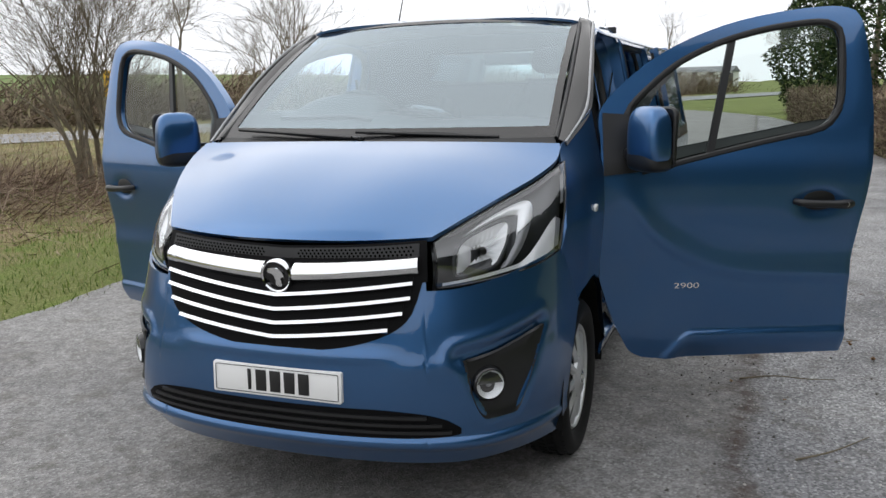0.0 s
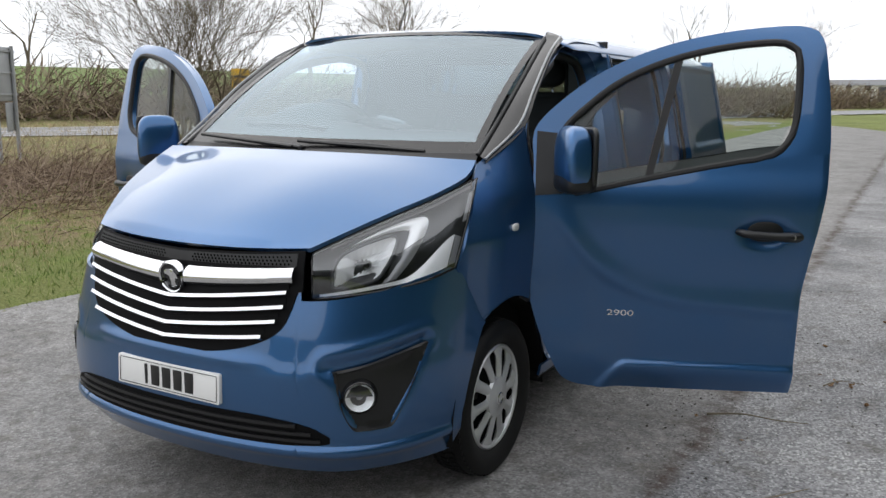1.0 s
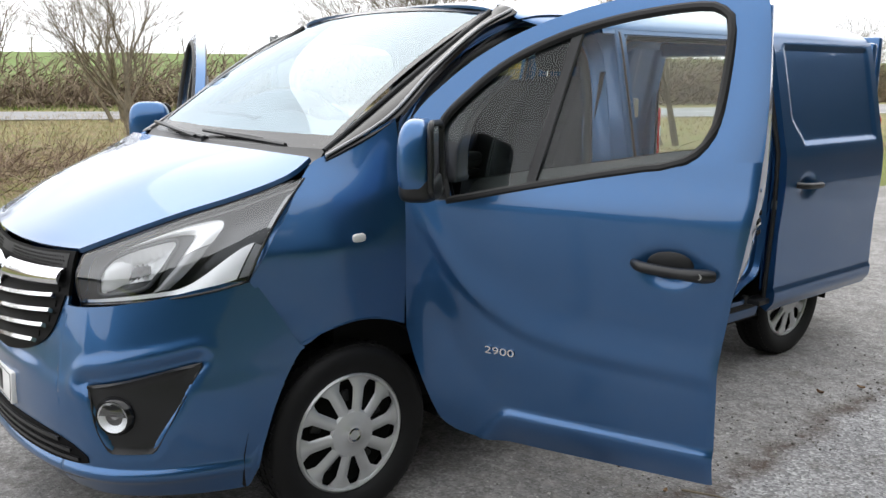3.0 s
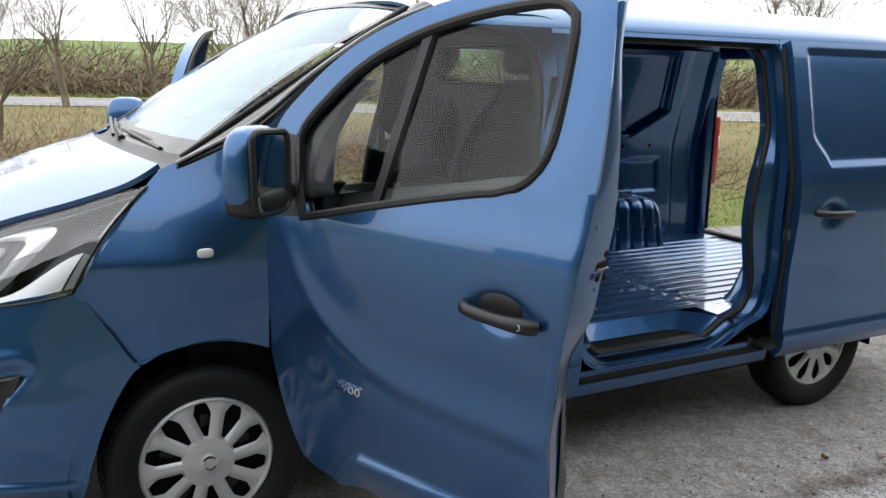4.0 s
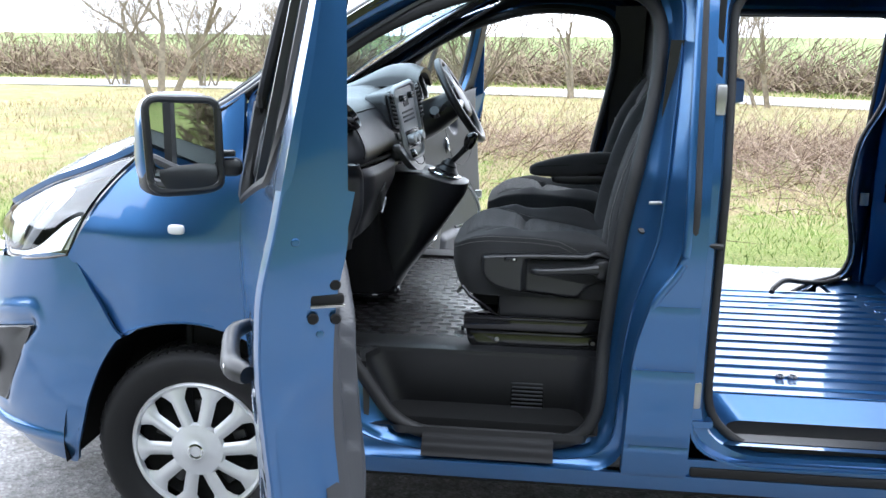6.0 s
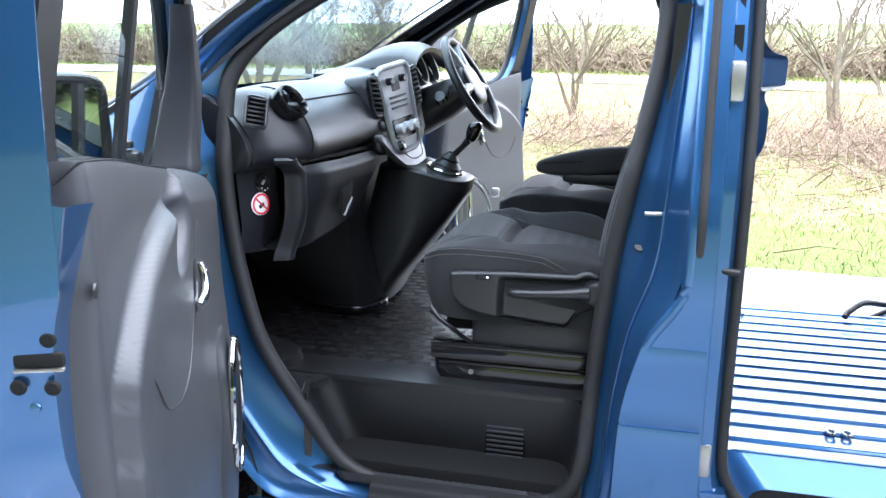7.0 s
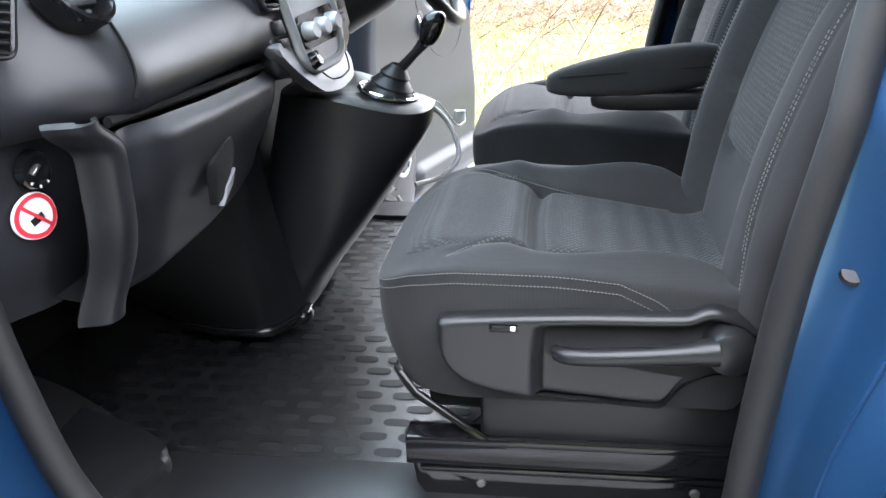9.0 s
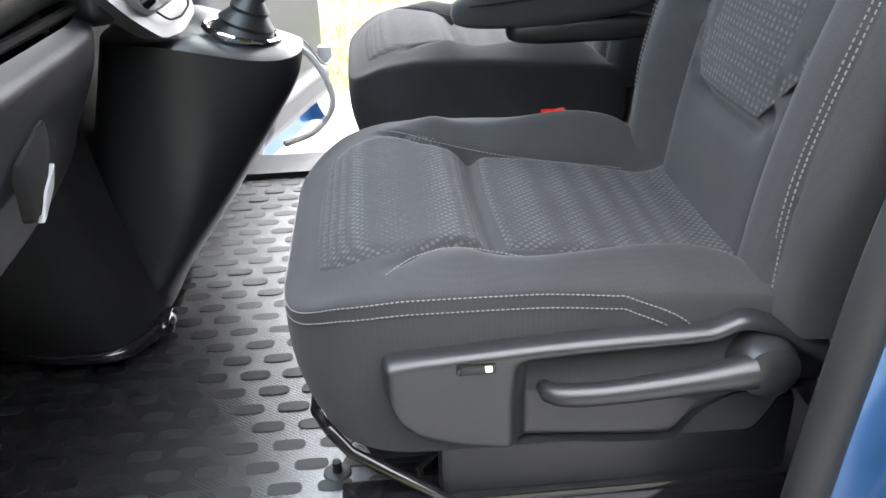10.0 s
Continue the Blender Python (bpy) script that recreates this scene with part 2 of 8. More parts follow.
# ---------------------------------------------------------------- mesh helpers
def pw(*pts):
    """A smooth curve through (t, value) points that never overshoots; values are numbers or tuples."""
    ts = [p[0] for p in pts]
    vs = [np.atleast_1d(np.array(p[1], float)) for p in pts]
    n = len(ts)
    sl = [(vs[i + 1] - vs[i]) / (ts[i + 1] - ts[i]) for i in range(n - 1)]
    tg = [sl[0]] + [np.where(sl[i - 1] * sl[i] > 0, 2 * sl[i - 1] * sl[i] / (sl[i - 1] + sl[i] + 1e-12), 0) for i in range(1, n - 1)] + [sl[-1]]
    scalar = not hasattr(pts[0][1], "__len__")

    def f(t):
        t = min(max(t, ts[0]), ts[-1])
        i = 0
        while i < n - 2 and t > ts[i + 1]:
            i += 1
        h = ts[i + 1] - ts[i]
        q = (t - ts[i]) / h
        a, b, c, d = 2 * q**3 - 3 * q**2 + 1, q**3 - 2 * q**2 + q, -2 * q**3 + 3 * q**2, q**3 - q**2
        v = a * vs[i] + b * h * tg[i] + c * vs[i + 1] + d * h * tg[i + 1]
        return float(v[0]) if scalar else Vector(v)
    return f


def way3(pts):
    """A smooth path through 3D points over 0..1, by arc length."""
    p = [Vector(q) for q in pts]
    s = [0.0]
    for a, b in zip(p, p[1:]):
        s.append(s[-1] + (b - a).length)
    n = len(p)
    tg = [p[1] - p[0]] + [(p[i + 1] - p[i - 1]) * 0.5 for i in range(1, n - 1)] + [p[-1] - p[-2]]

    def f(t):
        x = t * s[-1]
        i = 0
        while i < n - 2 and x > s[i + 1]:
            i += 1
        h = s[i + 1] - s[i]
        q = (x - s[i]) / h
        return ((2 * q**3 - 3 * q**2 + 1) * p[i] + (q**3 - 2 * q**2 + q) * tg[i] + (-2 * q**3 + 3 * q**2) * p[i + 1] + (q**3 - q**2) * tg[i + 1])
    return f


def smooth(a, b, x):
    q = min(1, max(0, (x - a) / (b - a)))
    return q * q * (3 - 2 * q)


def lerp(a, b, q):
    return a + (b - a) * q


def grid(nu, nv, f, wrap=False):
    bm = bmesh.new()
    rows = []
    for i in range(nu + (0 if wrap else 1)):
        rows.append([bm.verts.new(f(i / nu, j / nv)) for j in range(nv + 1)])
    for i in range(nu):
        a, b = rows[i], rows[(i + 1) % len(rows)]
        for j in range(nv):
            bm.faces.new((a[j], b[j], b[j + 1], a[j + 1]))
    bmesh.ops.remove_doubles(bm, verts=bm.verts, dist=1e-5)
    return bm


def thick(bm, t):
    bmesh.ops.recalc_face_normals(bm, faces=bm.faces)
    bmesh.ops.solidify(bm, geom=bm.faces[:], thickness=t)
    bmesh.ops.recalc_face_normals(bm, faces=bm.faces)
    return bm


def box(c, s, bevel=0.0, seg=2, m=None):
    bm = bmesh.new()
    bmesh.ops.create_cube(bm, size=1.0)
    bmesh.ops.scale(bm, vec=s, verts=bm.verts)
    if bevel:
        bmesh.ops.bevel(bm, geom=bm.edges[:], offset=min(bevel, min(s) * 0.49), segments=seg, affect='EDGES', profile=0.5)
    if m is not None:
        bm.transform(m)
    bmesh.ops.translate(bm, vec=c, verts=bm.verts)
    return bm


def tube(pts, r, n=8, closed=False, cap=True):
    """A round bar along points; r is a number or one per point."""
    p = [Vector(q) for q in pts]
    bm = bmesh.new()
    rings = []
    up = Vector((0.13, 0.21, 0.97))
    for i, q in enumerate(p):
        if closed:
            d = p[(i + 1) % len(p)] - p[i - 1]
        else:
            d = p[min(i + 1, len(p) - 1)] - p[max(i - 1, 0)]
        d.normalize()
        a = d.cross(up)
        if a.length < 0.05:
            a = d.cross(Vector((1, 0, 0)))
        a.normalize()
        b = d.cross(a)
        rr = r[i] if hasattr(r, "__len__") else r
        rings.append([bm.verts.new(q + (a * math.cos(t) + b * math.sin(t)) * rr) for t in (2 * math.pi * k / n for k in range(n))])
    m = len(rings)
    for i in range(m if closed else m - 1):
        A, B = rings[i], rings[(i + 1) % m]
        for k in range(n):
            bm.faces.new((A[k], A[(k + 1) % n], B[(k + 1) % n], B[k]))
    if cap and not closed:
        bm.faces.new(rings[0][::-1])
        bm.faces.new(rings[-1])
    bmesh.ops.recalc_face_normals(bm, faces=bm.faces)
    return bm


def lathe(profile, n=32, m=None, arc=2 * math.pi):
    """Turn (radius, height) points about z."""
    full = abs(arc - 2 * math.pi) < 1e-6
    bm = bmesh.new()
    rows = []
    for k in range(n if full else n + 1):
        a = arc * k / n
        rows.append([bm.verts.new((r * math.cos(a), r * math.sin(a), h)) for r, h in profile])
    for k in range(n):
        A, B = rows[k], rows[(k + 1) % len(rows)]
        for j in range(len(profile) - 1):
            bm.faces.new((A[j], B[j], B[j + 1], A[j + 1]))
    bmesh.ops.remove_doubles(bm, verts=bm.verts, dist=1e-5)
    bmesh.ops.recalc_face_normals(bm, faces=bm.faces)
    if m is not None:
        bm.transform(m)
    return bm


def prism(loop, place, depth, bevel=0.0, seg=2):
    """A plate with a 2D outline, thickened; place(a, b, h) puts it in space."""
    bm = bmesh.new()
    lo = [bm.verts.new((a, b, 0)) for a, b in loop]
    hi = [bm.verts.new((a, b, depth)) for a, b in loop]
    n = len(loop)
    bm.faces.new(lo[::-1])
    top = bm.faces.new(hi)
    for i in range(n):
        bm.faces.new((lo[i], lo[(i + 1) % n], hi[(i + 1) % n], hi[i]))
    if bevel:
        bmesh.ops.bevel(bm, geom=list(top.edges), offset=bevel, segments=seg, affect='EDGES', profile=0.5)
    bmesh.ops.triangulate(bm, faces=[f for f in bm.faces if len(f.verts) > 4])
    for v in bm.verts:
        v.co = place(*v.co)
    bmesh.ops.recalc_face_normals(bm, faces=bm.faces)
    return bm


def rounded(loop, r, k=5):
    """Round the corners of a 2D outline; r is a number or one per corner."""
    out = []
    n = len(loop)
    for i in range(n):
        p0, p, p1 = Vector(loop[i - 1]), Vector(loop[i]), Vector(loop[(i + 1) % n])
        rr = r[i] if hasattr(r, "__len__") else r
        d0, d1 = p0 - p, p1 - p
        c = min(rr, d0.length * 0.49, d1.length * 0.49)
        a, b = p + d0.normalized() * c, p + d1.normalized() * c
        for j in range(k + 1):
            q = j / k
            out.append(tuple((1 - q)**2 * a + 2 * q * (1 - q) * p + q * q * b))
    return out


def resample(loop, n):
    """A closed outline as n even points."""
    p = [Vector(q) for q in loop]
    s = [0.0]
    for i in range(len(p)):
        s.append(s[-1] + (p[(i + 1) % len(p)] - p[i]).length)
    out = []
    i = 0
    for k in range(n):
        x = s[-1] * k / n
        while s[i + 1] < x:
            i += 1
        q = (x - s[i]) / max(1e-9, s[i + 1] - s[i])
        out.append(p[i].lerp(p[(i + 1) % len(p)], q))
    return out


def loft(loops, closed=True):
    """A skin over outlines that have the same number of points."""
    bm = bmesh.new()
    rows = [[bm.verts.new(q) for q in lp] for lp in loops]
    n = len(rows[0])
    for a, b in zip(rows, rows[1:]):
        for k in range(n if closed else n - 1):
            bm.faces.new((a[k], a[(k + 1) % n], b[(k + 1) % n], b[k]))
    bmesh.ops.recalc_face_normals(bm, faces=bm.faces)
    return bm


def blob(c, s, fn=None, nu=28, nv=18, power=2.6):
    """A cushion: a rounded box of size s, reshaped by fn(unit vector, point)."""
    c = Vector(c)

    def sg(x, e):
        return math.copysign(abs(x)**e, x)

    def f(u, v):
        th, ph = 2 * math.pi * u, math.pi * (v - 0.5)
        e = 2 / power
        p = Vector((sg(math.cos(ph), e) * sg(math.cos(th), e), sg(math.cos(ph), e) * sg(math.sin(th), e), sg(math.sin(ph), e)))
        q = Vector((p.x * s[0] / 2, p.y * s[1] / 2, p.z * s[2] / 2))
        if fn:
            q = fn(p, q)
        return c + q
    bm = grid(nu, nv, f, wrap=True)
    bmesh.ops.recalc_face_normals(bm, faces=bm.faces)
    return bm


def joined(*bms):
    out = bms[0]
    for b in bms[1:]:
        me = bpy.data.meshes.new("tmp")
        b.to_mesh(me)
        b.free()
        out.from_mesh(me)
        bpy.data.meshes.remove(me)
    return out


def flipped(bm):
    """Mirror left to right."""
    bm.transform(Matrix.Diagonal((-1, 1, 1, 1)))
    bmesh.ops.reverse_faces(bm, faces=bm.faces)
    return bm


def doubled(bm):
    """A copy of a bmesh."""
    return bm.copy()


def mesh_of(name, bm, material, sharp=38):
    lim = radians(sharp)
    for f in bm.faces:
        f.smooth = True
    for e in bm.edges:
        e.smooth = len(e.link_faces) == 2 and e.calc_face_angle(0) < lim
    me = bpy.data.meshes.new(name)
    bm.to_mesh(me)
    bm.free()
    me.materials.append(material)
    return me


BASE = {}


def part(name, bm, material, parent=None, label="", sharp=38):
    ob = new(name, mesh_of(name, bm, material, sharp))
    if parent is not None:
        ob.parent = parent
        if parent.name in BASE:
            ob.matrix_parent_inverse = Matrix.Translation(-BASE[parent.name])
    if label:
        tagged(ob, label)
    return ob


def thing(name, at, label, category, group="", kind=""):
    ob = new(name)
    ob.empty_display_size = 0.1
    ob.location = at
    BASE[ob.name] = Vector(at)
    return tagged(ob, label, category, group, kind)


def setting(name, bm, material, label, category, kind="structure", sharp=38):
    return tagged(part(name, bm, material, None, sharp=sharp), label, category, "", kind)

# ---------------------------------------------------------------- ground
LAYBY_L = pw((0.0, (-4.6, -60.0)), (0.30, (-3.75, -12.0)), (0.45, (-3.55, 1.0)), (0.52, (-3.58, 4.2)), (0.62, (-3.1, 9.0)), (0.72, (-2.1, 16.0)), (0.82, (-5.0, 26.0)), (0.92, (-11.0, 38.0)), (1.0, (-19.0, 50.0)))
LAYBY_R = pw((0.0, (5.4, -60.0)), (0.30, (5.3, -12.0)), (0.45, (5.0, 1.0)), (0.52, (4.7, 6.0)), (0.62, (4.2, 14.0)), (0.72, (3.6, 24.0)), (0.82, (2.6, 36.0)), (0.92, (-1.5, 49.0)), (1.0, (-14.0, 60.0)))
ROAD_MID = pw((-200.0, -52.0), (-60.0, -43.0), (-10.0, -39.5), (0.0, -38.5), (8.0, -35.5), (14.0, -31.0), (22.0, -26.0), (34.0, -20.5), (60.0, -14.0), (120.0, 6.0), (300.0, 70.0))


def land(x, y):
    """Height of the land."""
    h = 0.0
    d = ROAD_MID(y) - x
    if d > 14:
        h += 9.5 * smooth(16, 330, d) + 0.5 * smooth(14, 26, d)
    h += 0.25 * noise.noise(Vector((x * 0.09, y * 0.09, 0))) * smooth(-4, -9, x) * smooth(7, 10, abs(d))
    h += 0.05 * noise.noise(Vector((x * 0.9, y * 0.9, 3))) * smooth(-3.6, -5.0, x) * smooth(5.5, 7, abs(d))
    if x > 5.5:
        h += 1.1 * smooth(5.6, 8.5, x)
    return h - 0.05 + 0.045 * smooth(-3.55, -3.9, x)


def spread(q, near, far):
    s = math.copysign(1, q)
    a = abs(q)
    return s * (near * a + (far - near) * a**5)


setting("ground", grid(170, 170, lambda u, v: (lambda x, y: Vector((x, y, land(x, y))))(spread(2 * u - 1, 34, 1500) - 8, spread(2 * v - 1, 40, 1500) + 6)), GRASS, "rough winter grass verge and fields, green and straw coloured", "grass")


def layby(u, v):
    a, b = LAYBY_L(u), LAYBY_R(u)
    p = a.lerp(b, v)
    j = 0.10 * noise.noise(Vector((p.x * 0.8, p.y * 1.1, 7))) + 0.05 * noise.noise(Vector((p.x * 3, p.y * 4, 1)))
    edge = 1 - min(1, 4 * min(v, 1 - v))
    z = -0.014 - 0.03 * smooth(0.93, 1.0, edge) + 0.006 * noise.noise(Vector((p.x * 0.5, p.y * 0.5, 2)))
    return Vector((p.x + j * edge, p.y, z))


setting("pavement", grid(300, 46, layby), ASPHALT, "worn grey asphalt lay-by with loose grit", "asphalt")


def strip(off0, off1, y0, y1, z, n, m=1):
    def f(u, v):
        y = lerp(y0, y1, u)
        return Vector((ROAD_MID(y) + lerp(off0, off1, v), y, z))
    return grid(n, m, f)


setting("road", strip(-4.6, 4.6, -190, 150, 0.03, 90, 4), surface("road_asphalt", (0.20, 0.20, 0.205), 0.75, vary=0.12, coarse=0.5, fine=40, bump=0.2), "grey two-lane main road beyond the verge", "road")
line_a = strip(-4.2, -4.0, -180, 140, 0.038, 90)
line_b = strip(4.0, 4.2, -180, 140, 0.038, 90)
marks = [line_a, line_b]
yy = -60.0
while yy < 80:
    marks.append(strip(-0.12, 0.12, yy, yy + 4.0, 0.038, 2))
    marks.append(strip(2.2, 2.35, yy + 1, yy + 3.0, 0.038, 2))
    yy += 7.0
setting("road_marking", joined(*marks), ROADMARK, "worn white lines painted on the main road", "road marking")


# ---------------------------------------------------------------- grass, twigs and litter
def blades(n, xr, yr, hr, wr, seed, keep=None):
    rnd = random.Random(seed)
    vs, fs = [], []
    while len(fs) < n:
        x, y = rnd.uniform(*xr), rnd.uniform(*yr)
        if keep and rnd.random() > keep(x, y):
            continue
        h, w, a = rnd.uniform(*hr), rnd.uniform(*wr), rnd.uniform(0, 6.28)
        lx, ly = rnd.gauss(0, 0.5) * h, rnd.gauss(0, 0.5) * h
        z = land(x, y) - 0.01
        i = len(vs)
        dx, dy = w * math.cos(a), w * math.sin(a)
        vs += [(x - dx, y - dy, z), (x + dx, y + dy, z), (x + lx, y + ly, z + h)]
        fs.append((i, i + 1, i + 2))
    return vs, fs


def raw(name, vs, fs, material, label, category, kind="stuff", parent=None):
    me = bpy.data.meshes.new(name)
    me.from_pydata(vs, [], fs)
    me.materials.append(material)
    ob = new(name, me)
    if parent is not None:
        ob.parent = parent
        if parent.name in BASE:
            ob.matrix_parent_inverse = Matrix.Translation(-BASE[parent.name])
        return ob
    return tagged(ob, label, category, "", kind)


GREENBLADE = random_tone("green_grass_blade", [(0.0, (0.055, 0.10, 0.018)), (0.45, (0.13, 0.20, 0.040)), (0.8, (0.23, 0.28, 0.080)), (1.0, (0.42, 0.37, 0.19))])
STRAW = random_tone("dry_grass_blade", [(0.0, (0.16, 0.11, 0.055)), (0.5, (0.33, 0.26, 0.14)), (1.0, (0.52, 0.44, 0.28))])
TWIGMAT = random_tone("dead_bramble", [(0.0, (0.07, 0.045, 0.03)), (0.6, (0.20, 0.14, 0.10)), (1.0, (0.34, 0.27, 0.20))])
BARK = surface("lichened_bark", (0.15, 0.125, 0.085), 0.9, vary=0.35, coarse=9, fine=120, bump=0.5, bumpd=0.004)


def patchy(x, y):
    return noise.noise(Vector((x * 0.45, y * 0.45, 5)))


def left_of(x, y):
    return x < -3.05 - 0.12 * max(0, 3 - y) * 0.2 and y < 16


vs, fs = blades(42000, (-11, -3.35), (-5, 14), (0.03, 0.09), (0.003, 0.007), 1, lambda x, y: (1.0 if x > -5.0 else 0.5 + 0.5 * (patchy(x, y) > 0)) * left_of(x, y))
raw("grass", vs, fs, GREENBLADE, "short green grass along the edge of the lay-by", "grass")
vs, fs = blades(22000, (-15, -3.9), (-7, 18), (0.05, 0.17), (0.003, 0.006), 2, lambda x, y: (0.15 if patchy(x, y) > 0.12 else 1.0) * smooth(-4.0, -6.0, x) * left_of(x, y))
raw("dry_grass", vs, fs, STRAW, "straw-coloured dead grass on the verge", "grass")
vs, fs = blades(22000, (-34, -11), (-16, 30), (0.08, 0.22), (0.006, 0.014), 3, None)
raw("dry_grass", vs, fs, STRAW, "thin straw-coloured tufts towards the road", "grass")
vs, fs = blades(11000, (-58, -36), (-40, 50), (0.1, 0.3), (0.02, 0.04), 4, lambda x, y: 1.0 if ROAD_MID(y) - x > 5.2 else 0)
raw("grass", vs, fs, GREENBLADE, "green verge on the far side of the road", "grass")


# ---------------------------------------------------------------- trees, shrubs and hedges
def branching(seed, height, trunk, levels=5, spreadq=0.55, stems=1, droop=0.0, kids=(3, 4)):
    """Bare winter tree as tapered limbs: vertex and face lists."""
    rnd = random.Random(seed)
    wood, twigs = ([], []), ([], [])

    def limb(p, d, length, r, lev):
        vs, fs = wood if lev < 2 else twigs
        n = 4 if lev < 2 else 3
        k = 4 if lev < 2 else 3
        pts, dirs = [p], [d]
        q, dd = p.copy(), d.copy()
        for i in range(k):
            dd = (dd + Vector((rnd.gauss(0, 0.13), rnd.gauss(0, 0.13), rnd.gauss(0.05 - droop * lev * 0.03, 0.07)))).normalized()
            q = q + dd * (length / k)
            pts.append(q.copy())
            dirs.append(dd.copy())
        base = len(vs)
        for i, (c, e) in enumerate(zip(pts, dirs)):
            rr = max(0.0022, r * (1 - 0.62 * i / k))
            a = e.cross(Vector((0.3, 0.9, 0.2))).normalized()
            b = e.cross(a)
            for j in range(n):
                t = 2 * math.pi * j / n
                vs.append(tuple(c + (a * math.cos(t) + b * math.sin(t)) * rr))
        for i in range(k):
            for j in range(n):
                fs.append((base + i * n + j, base + i * n + (j + 1) % n, base + (i + 1) * n + (j + 1) % n, base + (i + 1) * n + j))
        if lev >= levels:
            return
        for c in range(rnd.randint(*kids)):
            i = rnd.randint(1, k) if lev else rnd.randint(2, k)
            e = dirs[i]
            side = Vector((rnd.gauss(0, 1), rnd.gauss(0, 1), rnd.gauss(0, 0.4)))
            side = (side - e * side.dot(e)).normalized()
            nd = (e + side * rnd.uniform(spreadq * 0.6, spreadq * 1.5)).normalized()
            limb(pts[i], nd, length * rnd.uniform(0.55, 0.80), r * (1 - 0.5 * i / k) * rnd.uniform(0.5, 0.7), lev + 1)
    for s in range(stems):
        a = rnd.uniform(0, 6.28)
        lean = 0.0 if stems == 1 else rnd.uniform(0.15, 0.5)
        limb(Vector((rnd.gauss(0, 0.08 * stems**0.5), rnd.gauss(0, 0.08 * stems**0.5), -0.1)), Vector((lean * math.cos(a), lean * math.sin(a), 1)).normalized(), height * rnd.uniform(0.33, 0.42), trunk * rnd.uniform(0.7, 1.0), 0)
    return wood, twigs


def tree(name, at, label, category, seed, height, trunk, turn=0, group="", **kw):
    ob = new(name)
    for piece, (vs, fs) in zip(("trunk", "crown"), branching(seed, height, trunk, **kw)):
        me = bpy.data.meshes.new(piece)
        me.from_pydata(vs, [], fs)
        me.materials.append(BARK)
        new(piece, me).parent = ob
    ob.matrix_basis = pose(at[0], at[1], land(at[0], at[1]), 0, 0, turn)
    return tagged(ob, label, category, group)


def again(ob, at, turn, scale=1.0):
    c = copy_thing(ob, pose(at[0], at[1], land(at[0], at[1]), 0, 0, turn))
    c.scale = (scale, scale, scale)
    return c


bush = tree("shrub", (-9.0, 8.8), "bare many-stemmed shrub with lichened twigs on the verge", "shrub", 11, 5.4, 0.055, levels=5, stems=9, spreadq=0.5)
t1 = tree("tree", (-14.6, 5.6), "slim bare tree with mossy stems on the verge", "tree", 12, 5.6, 0.085, levels=5, stems=3, spreadq=0.5)
t2 = tree("tree", (-33.2, -0.7), "small bare tree beside the main road", "tree", 13, 7.4, 0.15, levels=5, stems=2, spreadq=0.55, group="roadside trees")
again(t2, (-32.4, 3.3), 110, 0.92)
again(t2, (-31.0, 6.4), 220, 0.95)
again(t1, (-27.5, 9.6), 70, 1.3)
again(t2, (-32.5, -8.6), 60, 0.85)
t5 = tree("tree", (-26.0, 34.0), "tall bare tree in front of a grey sky", "tree", 14, 11, 0.25, levels=6, spreadq=0.6, kids=(3, 4))
again(t5, (-12.0, 62.0), 40, 1.0)
again(t5, (-5.0, 70.0), 140, 0.9)
again(t5, (4.5, 58.0), 200, 0.8)
again(t5, (-44.0, 30.0), 250, 0.9)
again(t1, (-9.5, 17.0), 20, 1.15)
again(t1, (-15.7, 0.65), 160, 0.85)
tree("tree", (-17.8, -7.6), "wide bare tree with low spreading limbs on the verge", "tree", 17, 8.4, 0.17, levels=6, stems=3, spreadq=0.95, droop=0.4, kids=(3, 4))
again(bush, (-38.0, -14.6), 15, 1.15)
again(bush, (-39.5, -11.6), 95, 1.25)
again(bush, (-37.5, -18.5), 200, 1.3)
again(bush, (-6.5, 20.5), 130, 0.75)
again(bush, (-12.5, 14.5), 200, 0.6)
for k, (x, y, s) in enumerate(((-130, -20, 1.1), (-120, 30, 1.0), (-150, -60, 1.2), (-165, 70, 1.1), (-210, 5, 1.3), (-235, -40, 1.2), (-190, 120, 1.2), (-70, 110, 1.1), (-40, 130, 1.0), (30, 110, 1.2), (60, 90, 1.1))):
    again(t5, (x, y), 50 * k, s)


def bramble(n, centre, size, seed, length=(0.4, 1.3), w=0.006, up=0.7, full=False):
    """Loose heap of dead stems: lists of thin three-sided stems."""
    rnd = random.Random(seed)
    vs, fs = [], []
    for i in range(n):
        x, y = centre(rnd)
        z = land(x, y) - 0.03 + rnd.uniform(0, size) * (1.0 if full else rnd.random())
        d = Vector((rnd.gauss(0, 1), rnd.gauss(0, 1), abs(rnd.gauss(up, 0.5)))).normalized()
        ln = rnd.uniform(*length)
        p = Vector((x, y, z))
        q = p + d * ln * 0.5
        d2 = (d + Vector((rnd.gauss(0, 0.4), rnd.gauss(0, 0.4), -0.25))).normalized()
        e = q + d2 * ln * 0.5
        a = d.cross(Vector((0.2, 0.4, 0.9))).normalized() * w
        b = d.cross(a).normalized() * w
        k = len(vs)
        vs += [tuple(p + a), tuple(p - a * 0.5 + b), tuple(q + a * 0.8), tuple(q - a * 0.5 + b * 0.8), tuple(e)]
        fs += [(k, k + 1, k + 3, k + 2), (k + 2, k + 3, k + 4)]
    return vs, fs


